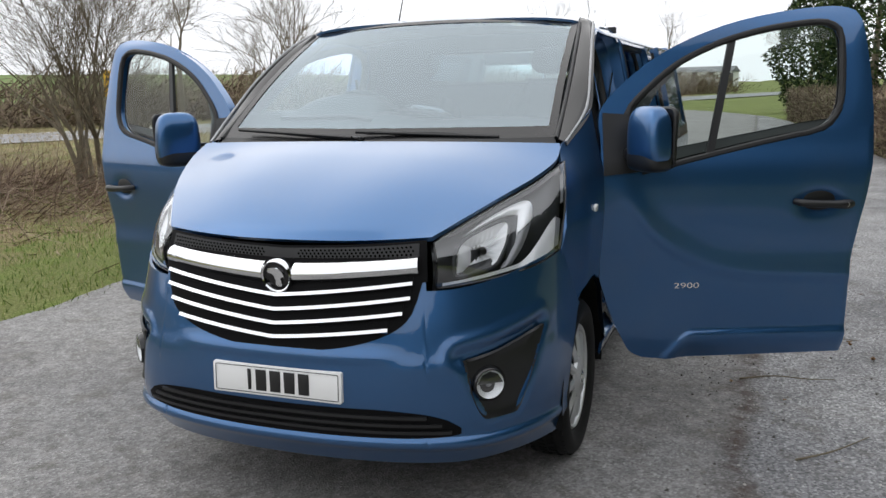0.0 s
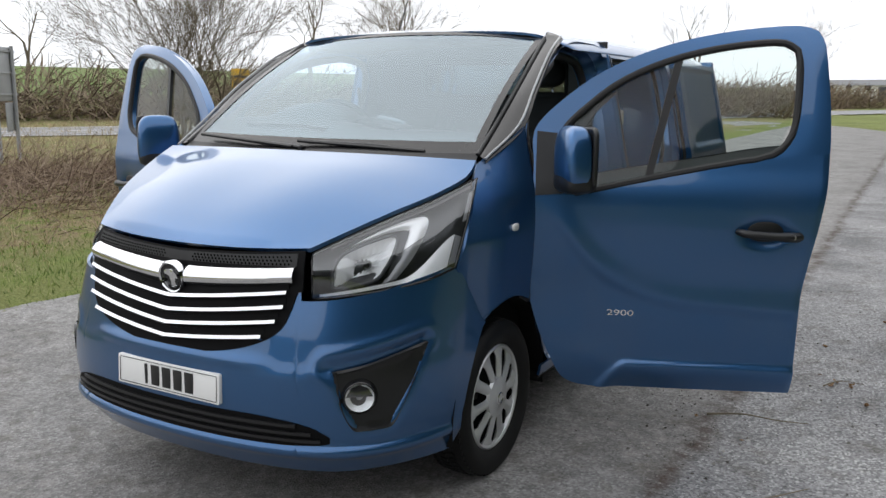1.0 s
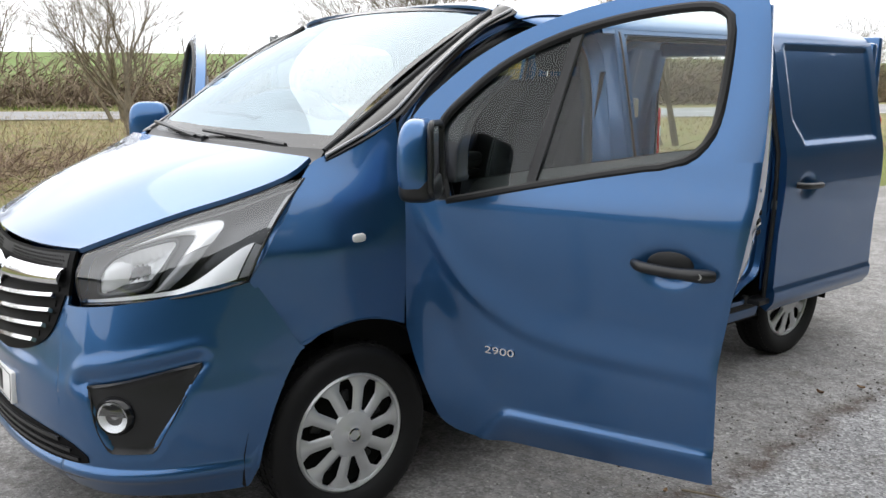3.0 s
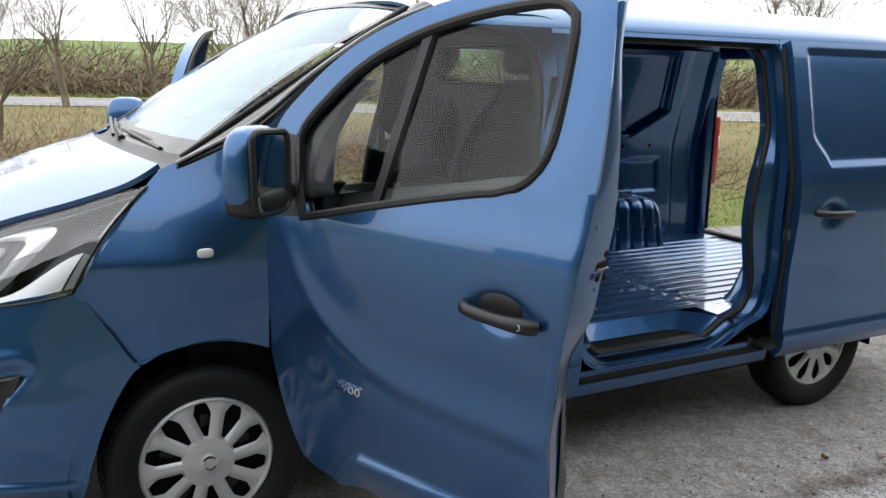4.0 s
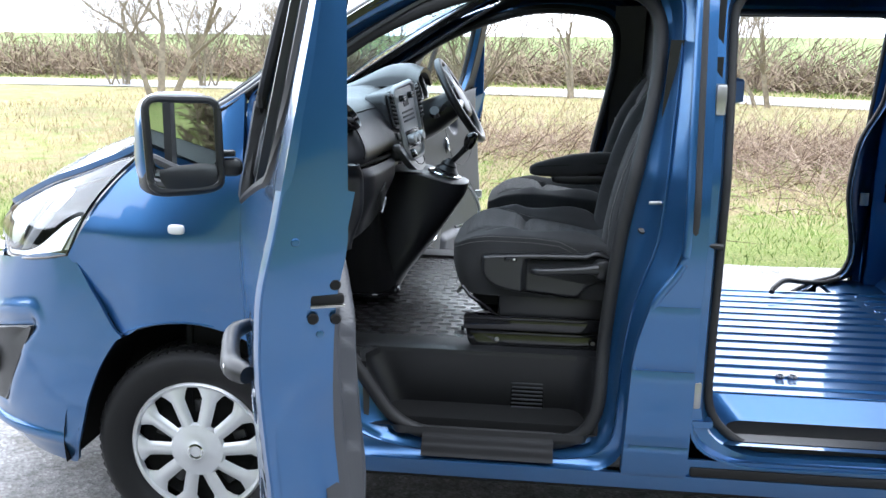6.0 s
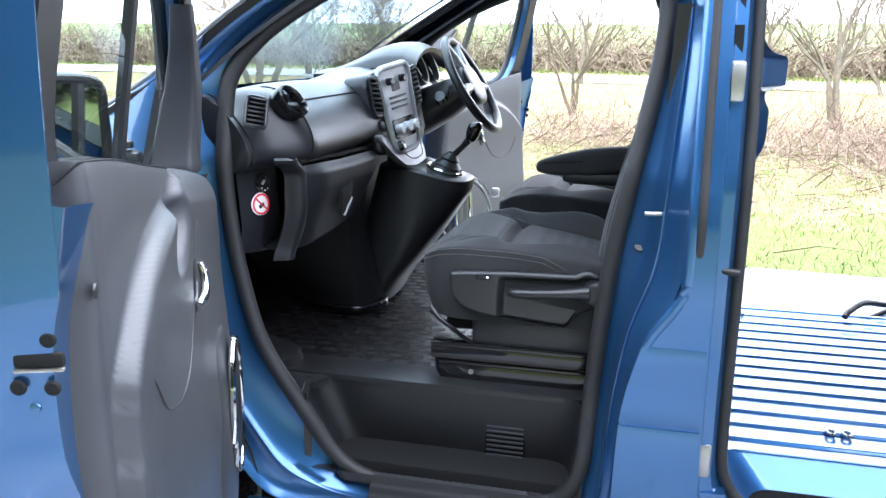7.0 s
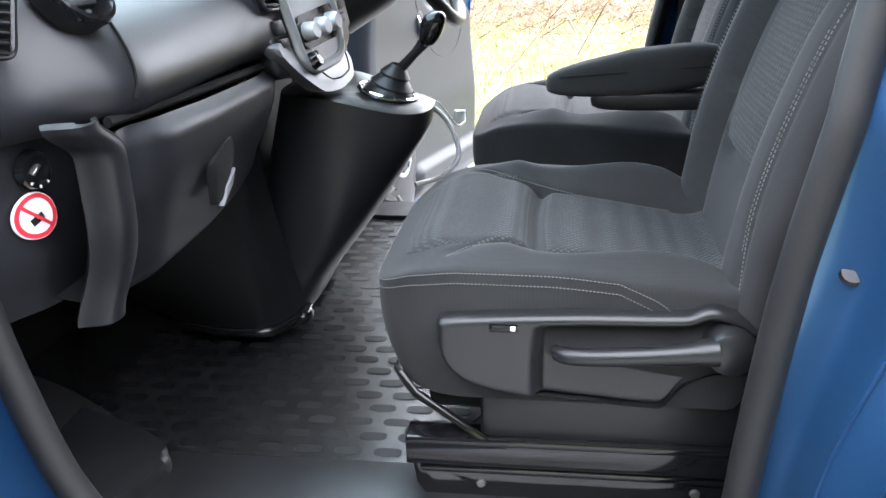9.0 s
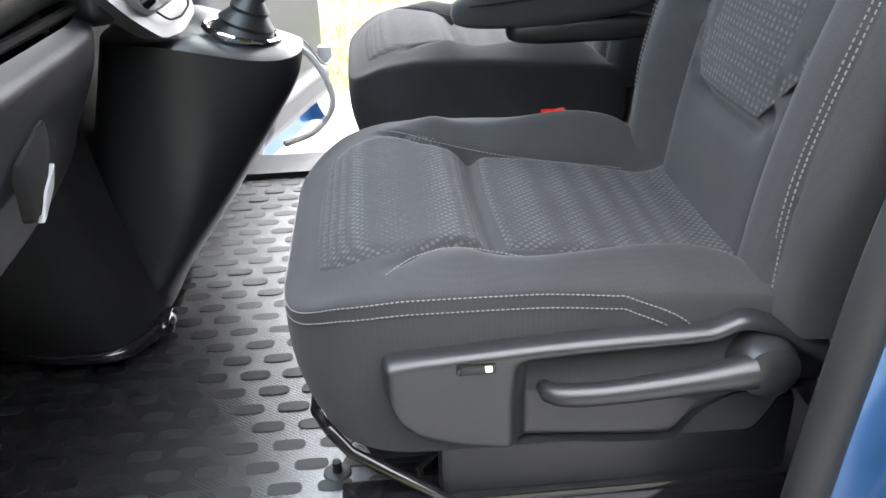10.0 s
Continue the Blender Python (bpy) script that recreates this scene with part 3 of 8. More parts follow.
vs, fs = bramble(3800, lambda r: (r.gauss(-10.2, 1.6), r.gauss(6.6, 1.9)), 0.3, 21, up=0.55)
raw("bramble", vs, fs, TWIGMAT, "heap of dead brown bramble and twigs under the shrubs", "bramble")
vs, fs = bramble(2200, lambda r: (r.gauss(-7.2, 1.3), r.gauss(8.3, 2.2)), 0.08, 22, length=(0.3, 0.9), up=0.12)
raw("bramble", vs, fs, TWIGMAT, "flattened dead stems lying on the grass", "bramble")
vs, fs = bramble(1200, lambda r: (r.gauss(-11.5, 1.2), r.gauss(1.5, 1.5)), 0.25, 23, up=0.5)
raw("bramble", vs, fs, TWIGMAT, "low clump of dead brown stems on the verge", "bramble")
HEDGETONE = random_tone("hedge_twigs", [(0.0, (0.07, 0.05, 0.036)), (0.45, (0.17, 0.128, 0.092)), (0.8, (0.25, 0.20, 0.14)), (1.0, (0.17, 0.17, 0.08))], 0.9)


def hedge_line(rnd):
    y = rnd.uniform(-110, 130)
    return ROAD_MID(y) - 14 + rnd.gauss(0, 2.2), y


vs, fs = bramble(80000, hedge_line, 2.9, 24, length=(0.6, 1.8), w=0.036, up=1.0)
raw("hedge", vs, fs, HEDGETONE, "long leafless brown hedge along the field", "hedge")


def clipped_line(rnd):
    q = rnd.uniform(0.56, 0.815)
    p = LAYBY_R(q)
    return p.x + 0.45 + max(-0.45, min(0.45, rnd.gauss(0, 0.30))), p.y


vs, fs = bramble(42000, clipped_line, 1.25, 25, length=(0.14, 0.42), w=0.022, up=0.7, full=True)
raw("hedge", vs, fs, HEDGETONE, "clipped brown hedge beside the lay-by", "hedge")
vs, fs = bramble(9000, lambda r: (r.uniform(-45, -5.5), 66 + r.gauss(0, 3)), 2.8, 26, length=(1.0, 2.6), w=0.03, up=1.1)
raw("hedge", vs, fs, HEDGETONE, "bare brown scrub at the end of the lay-by", "hedge")


def evergreen(at, height, radius, seed):
    rnd = random.Random(seed)
    vs, fs = [], []
    for i in range(9000):
        a, z = rnd.uniform(0, 6.28), rnd.random()
        rr = radius * (0.35 + 0.75 * math.sin(math.pi * (0.15 + 0.8 * z))) * (0.75 + 0.3 * noise.noise(Vector((a * 2, z * 6, seed)))) * rnd.uniform(0.8, 1.0)
        p = Vector((rr * math.cos(a), rr * math.sin(a), 0.3 + z * height))
        d = Vector((rnd.gauss(0, 1), rnd.gauss(0, 1), rnd.gauss(0, 1))).normalized() * 0.16
        e = d.cross(Vector((rnd.gauss(0, 1), rnd.gauss(0, 1), rnd.gauss(0, 1)))).normalized() * 0.07
        k = len(vs)
        vs += [tuple(p - e), tuple(p + e), tuple(p + d)]
        fs.append((k, k + 1, k + 2))
    root = thing("evergreen_tree", (at[0], at[1], land(*at)), "dense dark green evergreen tree beside the lay-by", "tree")
    part("trunk", tube([(at[0], at[1], land(*at) - 0.2), (at[0] + 0.1, at[1], land(*at) + height * 0.8)], [0.22, 0.05], 8), BARK, root)
    off = Vector((at[0], at[1], land(*at)))
    raw("crown", [tuple(Vector(v) + off) for v in vs], fs, random_tone("evergreen_leaf", [(0.0, (0.012, 0.025, 0.010)), (0.6, (0.035, 0.06, 0.018)), (1.0, (0.09, 0.12, 0.035))], 0.7), "", "", "", root)
    return root


evergreen((7.2, 26.0), 6.5, 2.4, 5)
evergreen((8.3, 21.5), 6.0, 2.2, 6)


# ---------------------------------------------------------------- signs and a far building
def road_sign(at, turn):
    root = thing("road_sign", (at[0], at[1], land(*at)), "grey back of a large road sign on two steel posts", "sign")
    m = pose(at[0], at[1], land(*at), 0, 0, turn)

    def bit(name, bm, mat):
        bm.transform(m)
        part(name, bm, mat, root)
    for s in (-0.52, 0.52):
        bit("post", tube([(s, 0.06, -0.2), (s, 0.06, 2.68)], 0.045, 10), GALV)
    bit("panel", box((0, 0, 2.02), (1.55, 0.025, 1.25), 0.008), GALV)
    for z in (1.55, 2.05, 2.55):
        bit("rail", box((0, 0.03, z), (1.5, 0.03, 0.05), 0.004), GALV)
    bit("small_panel", box((-0.35, 0.0, 1.02), (0.5, 0.02, 0.68), 0.006), GALV)


road_sign((-16.4, 10.3), -56)


def yellow_sign(at, turn):
    root = thing("direction_sign", (at[0], at[1], land(*at)), "small yellow road sign on a grey post", "sign")
    m = pose(at[0], at[1], land(*at), 0, 0, turn)
    for name, bm, mat in (("post", tube([(0, 0.05, -0.2), (0, 0.05, 2.35)], 0.04, 10), GALV), ("panel", box((0, 0, 1.95), (0.62, 0.025, 0.85), 0.008), YELLOW), ("marking", box((0, -0.016, 2.1), (0.42, 0.006, 0.07)), INK), ("marking", box((0, -0.016, 1.85), (0.36, 0.006, 0.07)), INK)):
        bm.transform(m)
        part(name, bm, mat, root)


yellow_sign((-18.6, 20.7), 35)


def far_building(at, turn):
    root = thing("building", (at[0], at[1], land(*at)), "low pale farm building with a grey roof, far off", "building")
    m = pose(at[0], at[1], land(*at), 0, 0, turn)

    def bit(name, bm, mat, parent=root):
        bm.transform(m)
        return part(name, bm, mat, parent)
    w = bit("wall", box((0, 0, 0.9), (12, 7, 4.4)), CREAM)
    bit("roof", prism([(-3.9, 3.0), (3.9, 3.0), (0, 4.2)], lambda a, b, h: Vector((h - 6.3, a, b)), 12.6), SLATEMAT)
    for x in (-5, -1.5, 2):
        bit("window", box((x, -3.52, 2.6), (1.1, 0.06, 0.9), 0.02), GLOSS, w)
    bit("door", box((5.2, -3.52, 1.3), (2.6, 0.08, 2.9), 0.02), TRIM, w)


far_building((-9.0, 190.0), -12)


# ---------------------------------------------------------------- tree belt on the far side of the lay-by
# hedge seen only in reflections, placed to cut sky light from this side
vs, fs = bramble(95000, lambda r: (7.55 + abs(r.gauss(0, 0.35)), r.uniform(-36, 21) if r.random() < 0.75 else r.uniform(-80, -36)), 4.9, 31, length=(0.18, 0.5), w=0.045, up=0.5, full=True)
# dark sheet added inside the hedge to block the sky between its leaves
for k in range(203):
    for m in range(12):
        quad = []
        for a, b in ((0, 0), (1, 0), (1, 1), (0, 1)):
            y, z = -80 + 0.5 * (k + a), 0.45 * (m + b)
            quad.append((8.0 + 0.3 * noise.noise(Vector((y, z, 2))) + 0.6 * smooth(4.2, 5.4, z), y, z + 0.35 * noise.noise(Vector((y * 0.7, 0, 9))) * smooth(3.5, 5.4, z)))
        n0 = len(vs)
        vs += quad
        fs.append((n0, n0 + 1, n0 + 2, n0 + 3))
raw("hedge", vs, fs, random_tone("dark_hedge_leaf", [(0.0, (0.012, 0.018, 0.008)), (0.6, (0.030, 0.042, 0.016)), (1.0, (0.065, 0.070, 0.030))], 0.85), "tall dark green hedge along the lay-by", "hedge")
# trees at x above 10 are unseen, added behind the hedge against sky light
for k, (x, y, h) in enumerate(((6.9, 24.5, 7.0), (5.6, 33.5, 6.5), (4.4, 43.5, 6.0), (10.3, -21, 5.5), (10.6, -12, 6.5), (10.2, -5, 5.6), (10.6, 3, 6.5), (10.2, 10, 5.8))):
    evergreen((x, y), h, 2.6, 40 + k)


# unseen thicket with a solid core, added so the door glass reflects dark
vs, fs = bramble(26000, lambda r: (r.uniform(-16, 9), -62.4 + abs(r.gauss(0, 0.4)) * 0.8), 6.9, 33, length=(0.3, 0.8), w=0.07, up=0.5, full=True)
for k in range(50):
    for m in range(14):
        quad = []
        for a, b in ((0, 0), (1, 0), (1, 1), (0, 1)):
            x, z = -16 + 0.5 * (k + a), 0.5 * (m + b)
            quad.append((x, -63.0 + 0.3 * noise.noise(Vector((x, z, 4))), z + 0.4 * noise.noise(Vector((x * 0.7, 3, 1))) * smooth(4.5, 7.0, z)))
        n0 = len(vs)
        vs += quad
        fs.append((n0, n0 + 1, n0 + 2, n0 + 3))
raw("hedge", vs, fs, random_tone("dark_thicket_leaf", [(0.0, (0.012, 0.018, 0.008)), (0.6, (0.034, 0.042, 0.018)), (1.0, (0.075, 0.072, 0.034))], 0.85), "unseen tall dark thicket at the end of the lay-by, added to darken reflections", "hedge")


# ---------------------------------------------------------------- loose grit, leaves and twigs on the tarmac
def grit(n, seed):
    rnd = random.Random(seed)
    vs, fs = [], []
    while len(fs) < n * 8:
        x, y = rnd.uniform(0.95, 4.9), rnd.uniform(-4.2, 5.5)
        if rnd.random() > 0.10 + 0.9 * math.exp(-((x - 1.52 - 0.06 * math.sin(y * 1.3)) / 0.22)**2):
            continue
        r = 0.0028 + 0.0085 * rnd.random()**3.5
        k = len(vs)
        a0 = rnd.uniform(0, 6.28)
        z = -0.016 + r * 0.4
        for j in range(4):
            q = r * rnd.uniform(0.7, 1.2)
            vs.append((x + q * math.cos(a0 + j * 1.57), y + q * math.sin(a0 + j * 1.57), z))
        vs += [(x, y, z + r * rnd.uniform(0.5, 0.9)), (x, y, z - r * 0.6)]
        for j in range(4):
            fs += [(k + j, k + (j + 1) % 4, k + 4), (k + (j + 1) % 4, k + j, k + 5)]
    return vs, fs


vs, fs = grit(5200, 51)
raw("grit", vs, fs, random_tone("loose_stone", [(0.0, (0.06, 0.055, 0.05)), (0.5, (0.20, 0.19, 0.175)), (1.0, (0.46, 0.44, 0.41))], 0.85), "loose grit and small stones on the tarmac", "grit")


def fallen_leaf(x, y, turn, size, curl):
    def f(u, v):
        w = math.sin(math.pi * min(0.98, u + 0.02))**0.8 * 0.32 * size
        t = 2 * v - 1
        return Vector((lerp(-0.5, 0.5, u) * size, t * w, 0.004 + curl * (t * t * 0.25 + (2 * u - 1)**2 * 0.2) * size))
    bm = thick(grid(8, 4, f), 0.0006)
    bm.transform(Matrix.Translation((x, y, -0.013)) @ Matrix.Rotation(turn, 4, 'Z'))
    ob = part("leaf", bm, LEAFMAT, None, "")
    return tagged(ob, "curled dry brown leaf lying on the tarmac", "leaf", "fallen leaves")


LEAFMAT = random_tone("dead_leaf", [(0.0, (0.10, 0.055, 0.03)), (0.5, (0.19, 0.115, 0.06)), (1.0, (0.29, 0.19, 0.11))], 0.8, island=False)


def twig(pts, r, label):
    root = part("twig", tube([way3(pts)(k / 14) for k in range(15)], [r * (1 - 0.6 * k / 14) for k in range(15)], 6), BARK, None, "")
    tagged(root, label, "twig", "fallen twigs")
    return root


twig([(1.55, 2.08, -0.006), (1.72, 2.12, 0.012), (1.88, 2.10, 0.018), (2.02, 2.18, 0.0)], 0.005, "short bent brown twig lying on the tarmac")
twig([(2.02, 2.85, -0.008), (2.10, 2.92, 0.012), (2.22, 2.95, 0.004)], 0.004, "small forked twig beside dry leaves")
twig([(1.79, 1.104, -0.008), (1.87, 1.14, 0.006), (1.96, 1.22, 0.010), (2.103, 1.436, -0.004)], 0.005, "long dark twig lying on the tarmac")
rnd = random.Random(77)
for k in range(26):
    lx = rnd.uniform(1.2, 4.2)
    fallen_leaf(lx if k > 6 else 2.1 + rnd.gauss(0, 0.10), rnd.uniform(-2.2, 4.6) if k > 6 else 2.9 + rnd.gauss(0, 0.12), rnd.uniform(0, 6.28), rnd.uniform(0.022, 0.050), rnd.uniform(0.2, 1.0))

# ---------------------------------------------------------------- the van: outer shell
GROUND_Z = -0.015
van = thing("van", (0, 2.45, GROUND_Z), "blue panel van parked with its cab, side and rear doors open", "van")

WIDTH = pw((0.25, 0.905), (0.33, 0.930), (0.45, 0.945), (0.60, 0.948), (0.75, 0.950), (0.90, 0.962), (1.05, 0.970), (1.16, 0.966), (1.30, 0.938), (1.45, 0.908), (1.60, 0.876), (1.75, 0.842), (1.83, 0.812), (1.88, 0.765))


def side(y, z):
    """Half width of the body at a place along its side."""
    x = WIDTH(z)
    if y > 4.3:
        x -= 0.03 * smooth(4.3, 5.0, y)
    if y < 1.17:
        x -= 0.36 * max(0, z - 1.03) * smooth(1.2, 0.80, y)
        x -= 0.060 * smooth(0.90, 0.56, y)
    return x


def on_side(y, z, out=0.0):
    return Vector((side(y, z) + out, y, z))


def both(name, bm, mat, label="", parent=None, sharp=38):
    """A part and its mirror image on the other side of the van."""
    b2 = flipped(doubled(bm))
    return part(name, bm, mat, parent or van, label, sharp), part(name, b2, mat, parent or van, label, sharp)


# ---- front: plan line of the bumper, from the middle round to the wheel arch
PLAN = way3([(0, 0.0, 0), (0.14, 0.003, 0), (0.28, 0.014, 0), (0.42, 0.036, 0), (0.55, 0.070, 0), (0.66, 0.118, 0), (0.75, 0.190, 0), (0.82, 0.285, 0), (0.868, 0.385, 0), (0.902, 0.49, 0), (0.920, 0.59, 0), (0.932, 0.70, 0), (0.94, 0.80, 0)])
SETBACK = pw((0.20, 0.10), (0.26, 0.055), (0.31, 0.018), (0.335, -0.004), (0.36, 0.010), (0.42, 0.004), (0.50, 0.0), (0.60, 0.004), (0.66, 0.018), (0.75, 0.036), (0.85, 0.060), (0.93, 0.080), (1.0, 0.098), (1.06, 0.125))


def face(u, z, out=0.0):
    """A point of the nose: u runs along the plan line, 0 in the middle, 1 at the wheel."""
    p, q = PLAN(abs(u)), PLAN(min(1, abs(u) + 0.01)) - PLAN(max(0, abs(u) - 0.01))
    nrm = Vector((q.y, -q.x, 0)).normalized()
    d = SETBACK(z) * (1 - 0.75 * smooth(0.55, 0.95, abs(u)))
    r = p + nrm * (out - d)
    return Vector((math.copysign(r.x, u) if u else 0, r.y, z))


def u_of(x):
    lo, hi = 0.0, 1.0
    for _ in range(30):
        m = (lo + hi) / 2
        if PLAN(m).x < x:
            lo = m
        else:
            hi = m
    return lo


def u_of_y(y):
    lo, hi = 0.0, 1.0
    for _ in range(30):
        m = (lo + hi) / 2
        if PLAN(m).y < y:
            lo = m
        else:
            hi = m
    return lo


U55, UL = u_of(0.552), u_of_y(0.575)
U_ARCH = u_of_y(0.585)
NOSE_TOP = pw((0.0, 1.0), (U55 * 0.98, 1.0), (U55, 0.868), (lerp(U55, UL, 0.45), 0.893), (UL, 0.950), (u_of_y(0.67), 0.825), (u_of_y(0.755), 0.705), (1.0, 0.70))
NOSE_LOW = pw((0.0, 0.245), (U_ARCH - 0.03, 0.25), (U_ARCH, 0.36), (u_of_y(0.63), 0.50), (u_of_y(0.69), 0.625), (u_of_y(0.755), 0.70), (1.0, 0.70))


ARC = [0.0]
for k in range(200):
    ARC.append(ARC[-1] + (PLAN((k + 1) / 200) - PLAN(k / 200)).length)


def along(u):
    """Length along the bumper's plan line."""
    q = min(199.999, max(0.0, u) * 200)
    return lerp(ARC[int(q)], ARC[int(q) + 1], q - int(q))


FOG_SHAPE = [(along(u_of(a)), b) for a, b in ((0.664, 0.632), (0.755, 0.652), (0.876, 0.696), (0.856, 0.575), (0.808, 0.418), (0.735, 0.414), (0.684, 0.520))]


def fog_distance(x, z):
    """Distance from the outline of the fog lamp insert, negative inside it."""
    best, inside = 9.0, False
    n = len(FOG_SHAPE)
    for k in range(n):
        (x0, z0), (x1, z1) = FOG_SHAPE[k], FOG_SHAPE[(k + 1) % n]
        t = max(0.0, min(1.0, ((x - x0) * (x1 - x0) + (z - z0) * (z1 - z0)) / ((x1 - x0)**2 + (z1 - z0)**2)))
        best = min(best, math.hypot(x - x0 - t * (x1 - x0), z - z0 - t * (z1 - z0)))
        if (z0 > z) != (z1 > z) and x < x0 + (x1 - x0) * (z - z0) / (z1 - z0):
            inside = not inside
    return -best if inside else best


def sculpt(x, z):
    """Relief of the bumper: a hollow round each fog lamp under a raised brow."""
    x = abs(x)
    if x < 0.5:
        return 0.010 * math.exp(-((z - 0.645) / 0.022)**2) * smooth(0.5, 0.3, x)
    d = fog_distance(x, z)
    above = smooth(0.57, 0.65, z - 0.18 * (x - 0.70))
    rim = lerp(0.030, 0.060, above)
    out = lerp(0.0012, 0.006, above) * math.exp(-((d - rim) / lerp(0.020, 0.022, above))**2)
    out -= lerp(0.003, 0.014, above) * smooth(rim * 0.95, rim * 0.1, d)
    out -= 0.016 * smooth(0.004, -0.010, d)
    return out * smooth(0.54, 0.62, x + 0.05 * above) * smooth(1.14, 1.04, x)


def nose(u, v):
    s = 2 * u - 1
    a = abs(s) * u_of_y(0.752)
    lo, hi = NOSE_LOW(a), NOSE_TOP(a)
    z = lerp(lo, max(hi, lo + 0.002), v)
    return face(math.copysign(a, s) if s else 0.0, z, sculpt(along(a), z))


bumper = part("bumper", thick(grid(280, 96, nose), -0.012), PAINT, van, sharp=60)

# ---- grille
G_LOW = pw((0.0, 0.652), (0.15, 0.660), (0.30, 0.684), (0.42, 0.724), (0.49, 0.775), (0.530, 0.865), (0.54, 0.90))
G_TOP = pw((0.0, 1.012), (0.3, 1.022), (0.54, 1.036))


def front_strip(x0, x1, zlo, zhi, out, nx=48, nz=4, depth=0.012, lean=0.0):
    """A piece on the nose between two heights that vary across it."""
    def f(u, v):
        x = lerp(x0, x1, u)
        z = lerp(zlo(abs(x)), zhi(abs(x)), v)
        return face(math.copysign(u_of(abs(x)), x), z, out - lean * v)
    return thick(grid(nx, nz, f), -depth)


grille = part("grille", front_strip(-0.558, 0.558, G_LOW, G_TOP, 0.006, 60, 14), GRILLE, van, "gloss black grille with chrome bars")
for zc, ze, w in ((0.842, 0.898, 0.508), (0.792, 0.850, 0.500), (0.745, 0.802, 0.474), (0.698, 0.752, 0.424)):
    part("grille_bar", front_strip(-w, w, lambda x, a=zc, b=ze: lerp(a, b, (x / 0.53)**1.15) - 0.0055, lambda x, a=zc, b=ze: lerp(a, b, (x / 0.53)**1.15) + 0.0055, 0.030, 50, 3, 0.018, 0.0045), CHROME, grille, "thin chrome bar")
    part("grille_slat", front_strip(-w, w, lambda x, a=zc, b=ze: lerp(a, b, (x / 0.53)**1.15) + 0.011, lambda x, a=zc, b=ze: lerp(a, b, (x / 0.53)**1.15) + 0.031, 0.010, 50, 2, 0.012), GRILLE, grille)
for s in (-1, 1):
    def bar(u, v, s=s):
        x = lerp(0.062, 0.525, u)
        zc = lerp(0.922, 0.956, (x / 0.525)**1.3)
        hh = lerp(0.026, 0.021, u)
        bulge = 0.022 * math.sin(math.pi * v)**0.6
        return face(s * u_of(x), zc + hh * (2 * v - 1), 0.014 + bulge)
    part("chrome_bar", thick(grid(40, 8, bar), -0.012), CHROME, grille, "broad chrome bar")
mesh_low = lambda x: lerp(0.972, 0.987, x / 0.53)
part("mesh_panel", front_strip(-0.53, 0.53, mesh_low, lambda x: G_TOP(x) - 0.006, 0.014, 60, 3, 0.006), SEAL, grille, "perforated black strip")
for row in range(3):
    for k in range(64):
        x = -0.515 + 1.03 * (k + 0.5 * (row % 2)) / 64
        if abs(x) < 0.07:
            continue
        p = face(math.copysign(u_of(abs(x)), x), lerp(mesh_low(abs(x)), G_TOP(abs(x)) - 0.006, (row + 0.7) / 3.4), 0.0215)
        BASE.setdefault("holes", []).append(p)
hole_bm = bmesh.new()
for p in BASE.pop("holes"):
    m = Matrix.Translation(p) @ Matrix.Rotation(radians(90), 4, 'X')
    bmesh.ops.create_circle(hole_bm, cap_ends=True, segments=6, radius=0.0044, matrix=m)
tagged(part("mesh_hole", hole_bm, VOID, grille), kind="stuff")


def emblem_at(c, r, parent, tilt=8):
    m = Matrix.Translation(c) @ Matrix.Rotation(radians(90 + tilt), 4, 'X')
    part("emblem_ring", lathe([(r * 0.80, 0.004), (r * 0.84, 0.016), (r * 0.92, 0.020), (r, 0.012), (r, -0.01)], 40, m), CHROME, parent, "chrome ring")
    part("emblem_disc", lathe([(0, 0.006), (r * 0.82, 0.004), (r * 0.82, -0.006)], 40, m), GLOSS, parent)
    shape = rounded([(-0.62, 0.18), (-0.5, 0.46), (0.1, 0.52), (0.42, 0.2), (0.5, -0.1), (0.22, -0.02), (0.3, -0.6), (-0.12, -0.66), (-0.06, -0.1), (-0.3, 0.14)], 0.12)
    part("emblem_relief", prism([(a * r, b * r) for a, b in shape], lambda a, b, h: m @ Vector((a, b, h)), 0.013, 0.003), CHROME, parent)


emblem_at(face(0.0, 0.915, 0.030), 0.062, grille)

# ---- lower grille, plate and lip
L_LOW = pw((0.0, 0.352), (0.45, 0.356), (0.62, 0.364), (0.655, 0.372))
L_TOP = pw((0.0, 0.462), (0.35, 0.462), (0.50, 0.452), (0.60, 0.43), (0.655, 0.395))
lower = part("lower_grille", front_strip(-0.655, 0.655, L_LOW, L_TOP, 0.003, 60, 8), GRILLE, van, "black lower grille with dark slats")
for z, w in ((0.375, 0.625), (0.402, 0.595), (0.43, 0.545)):
    part("lower_slat", front_strip(-w, w, lambda x, z=z: z, lambda x, z=z: z + 0.012, 0.011, 50, 2, 0.012), BLACK, lower)


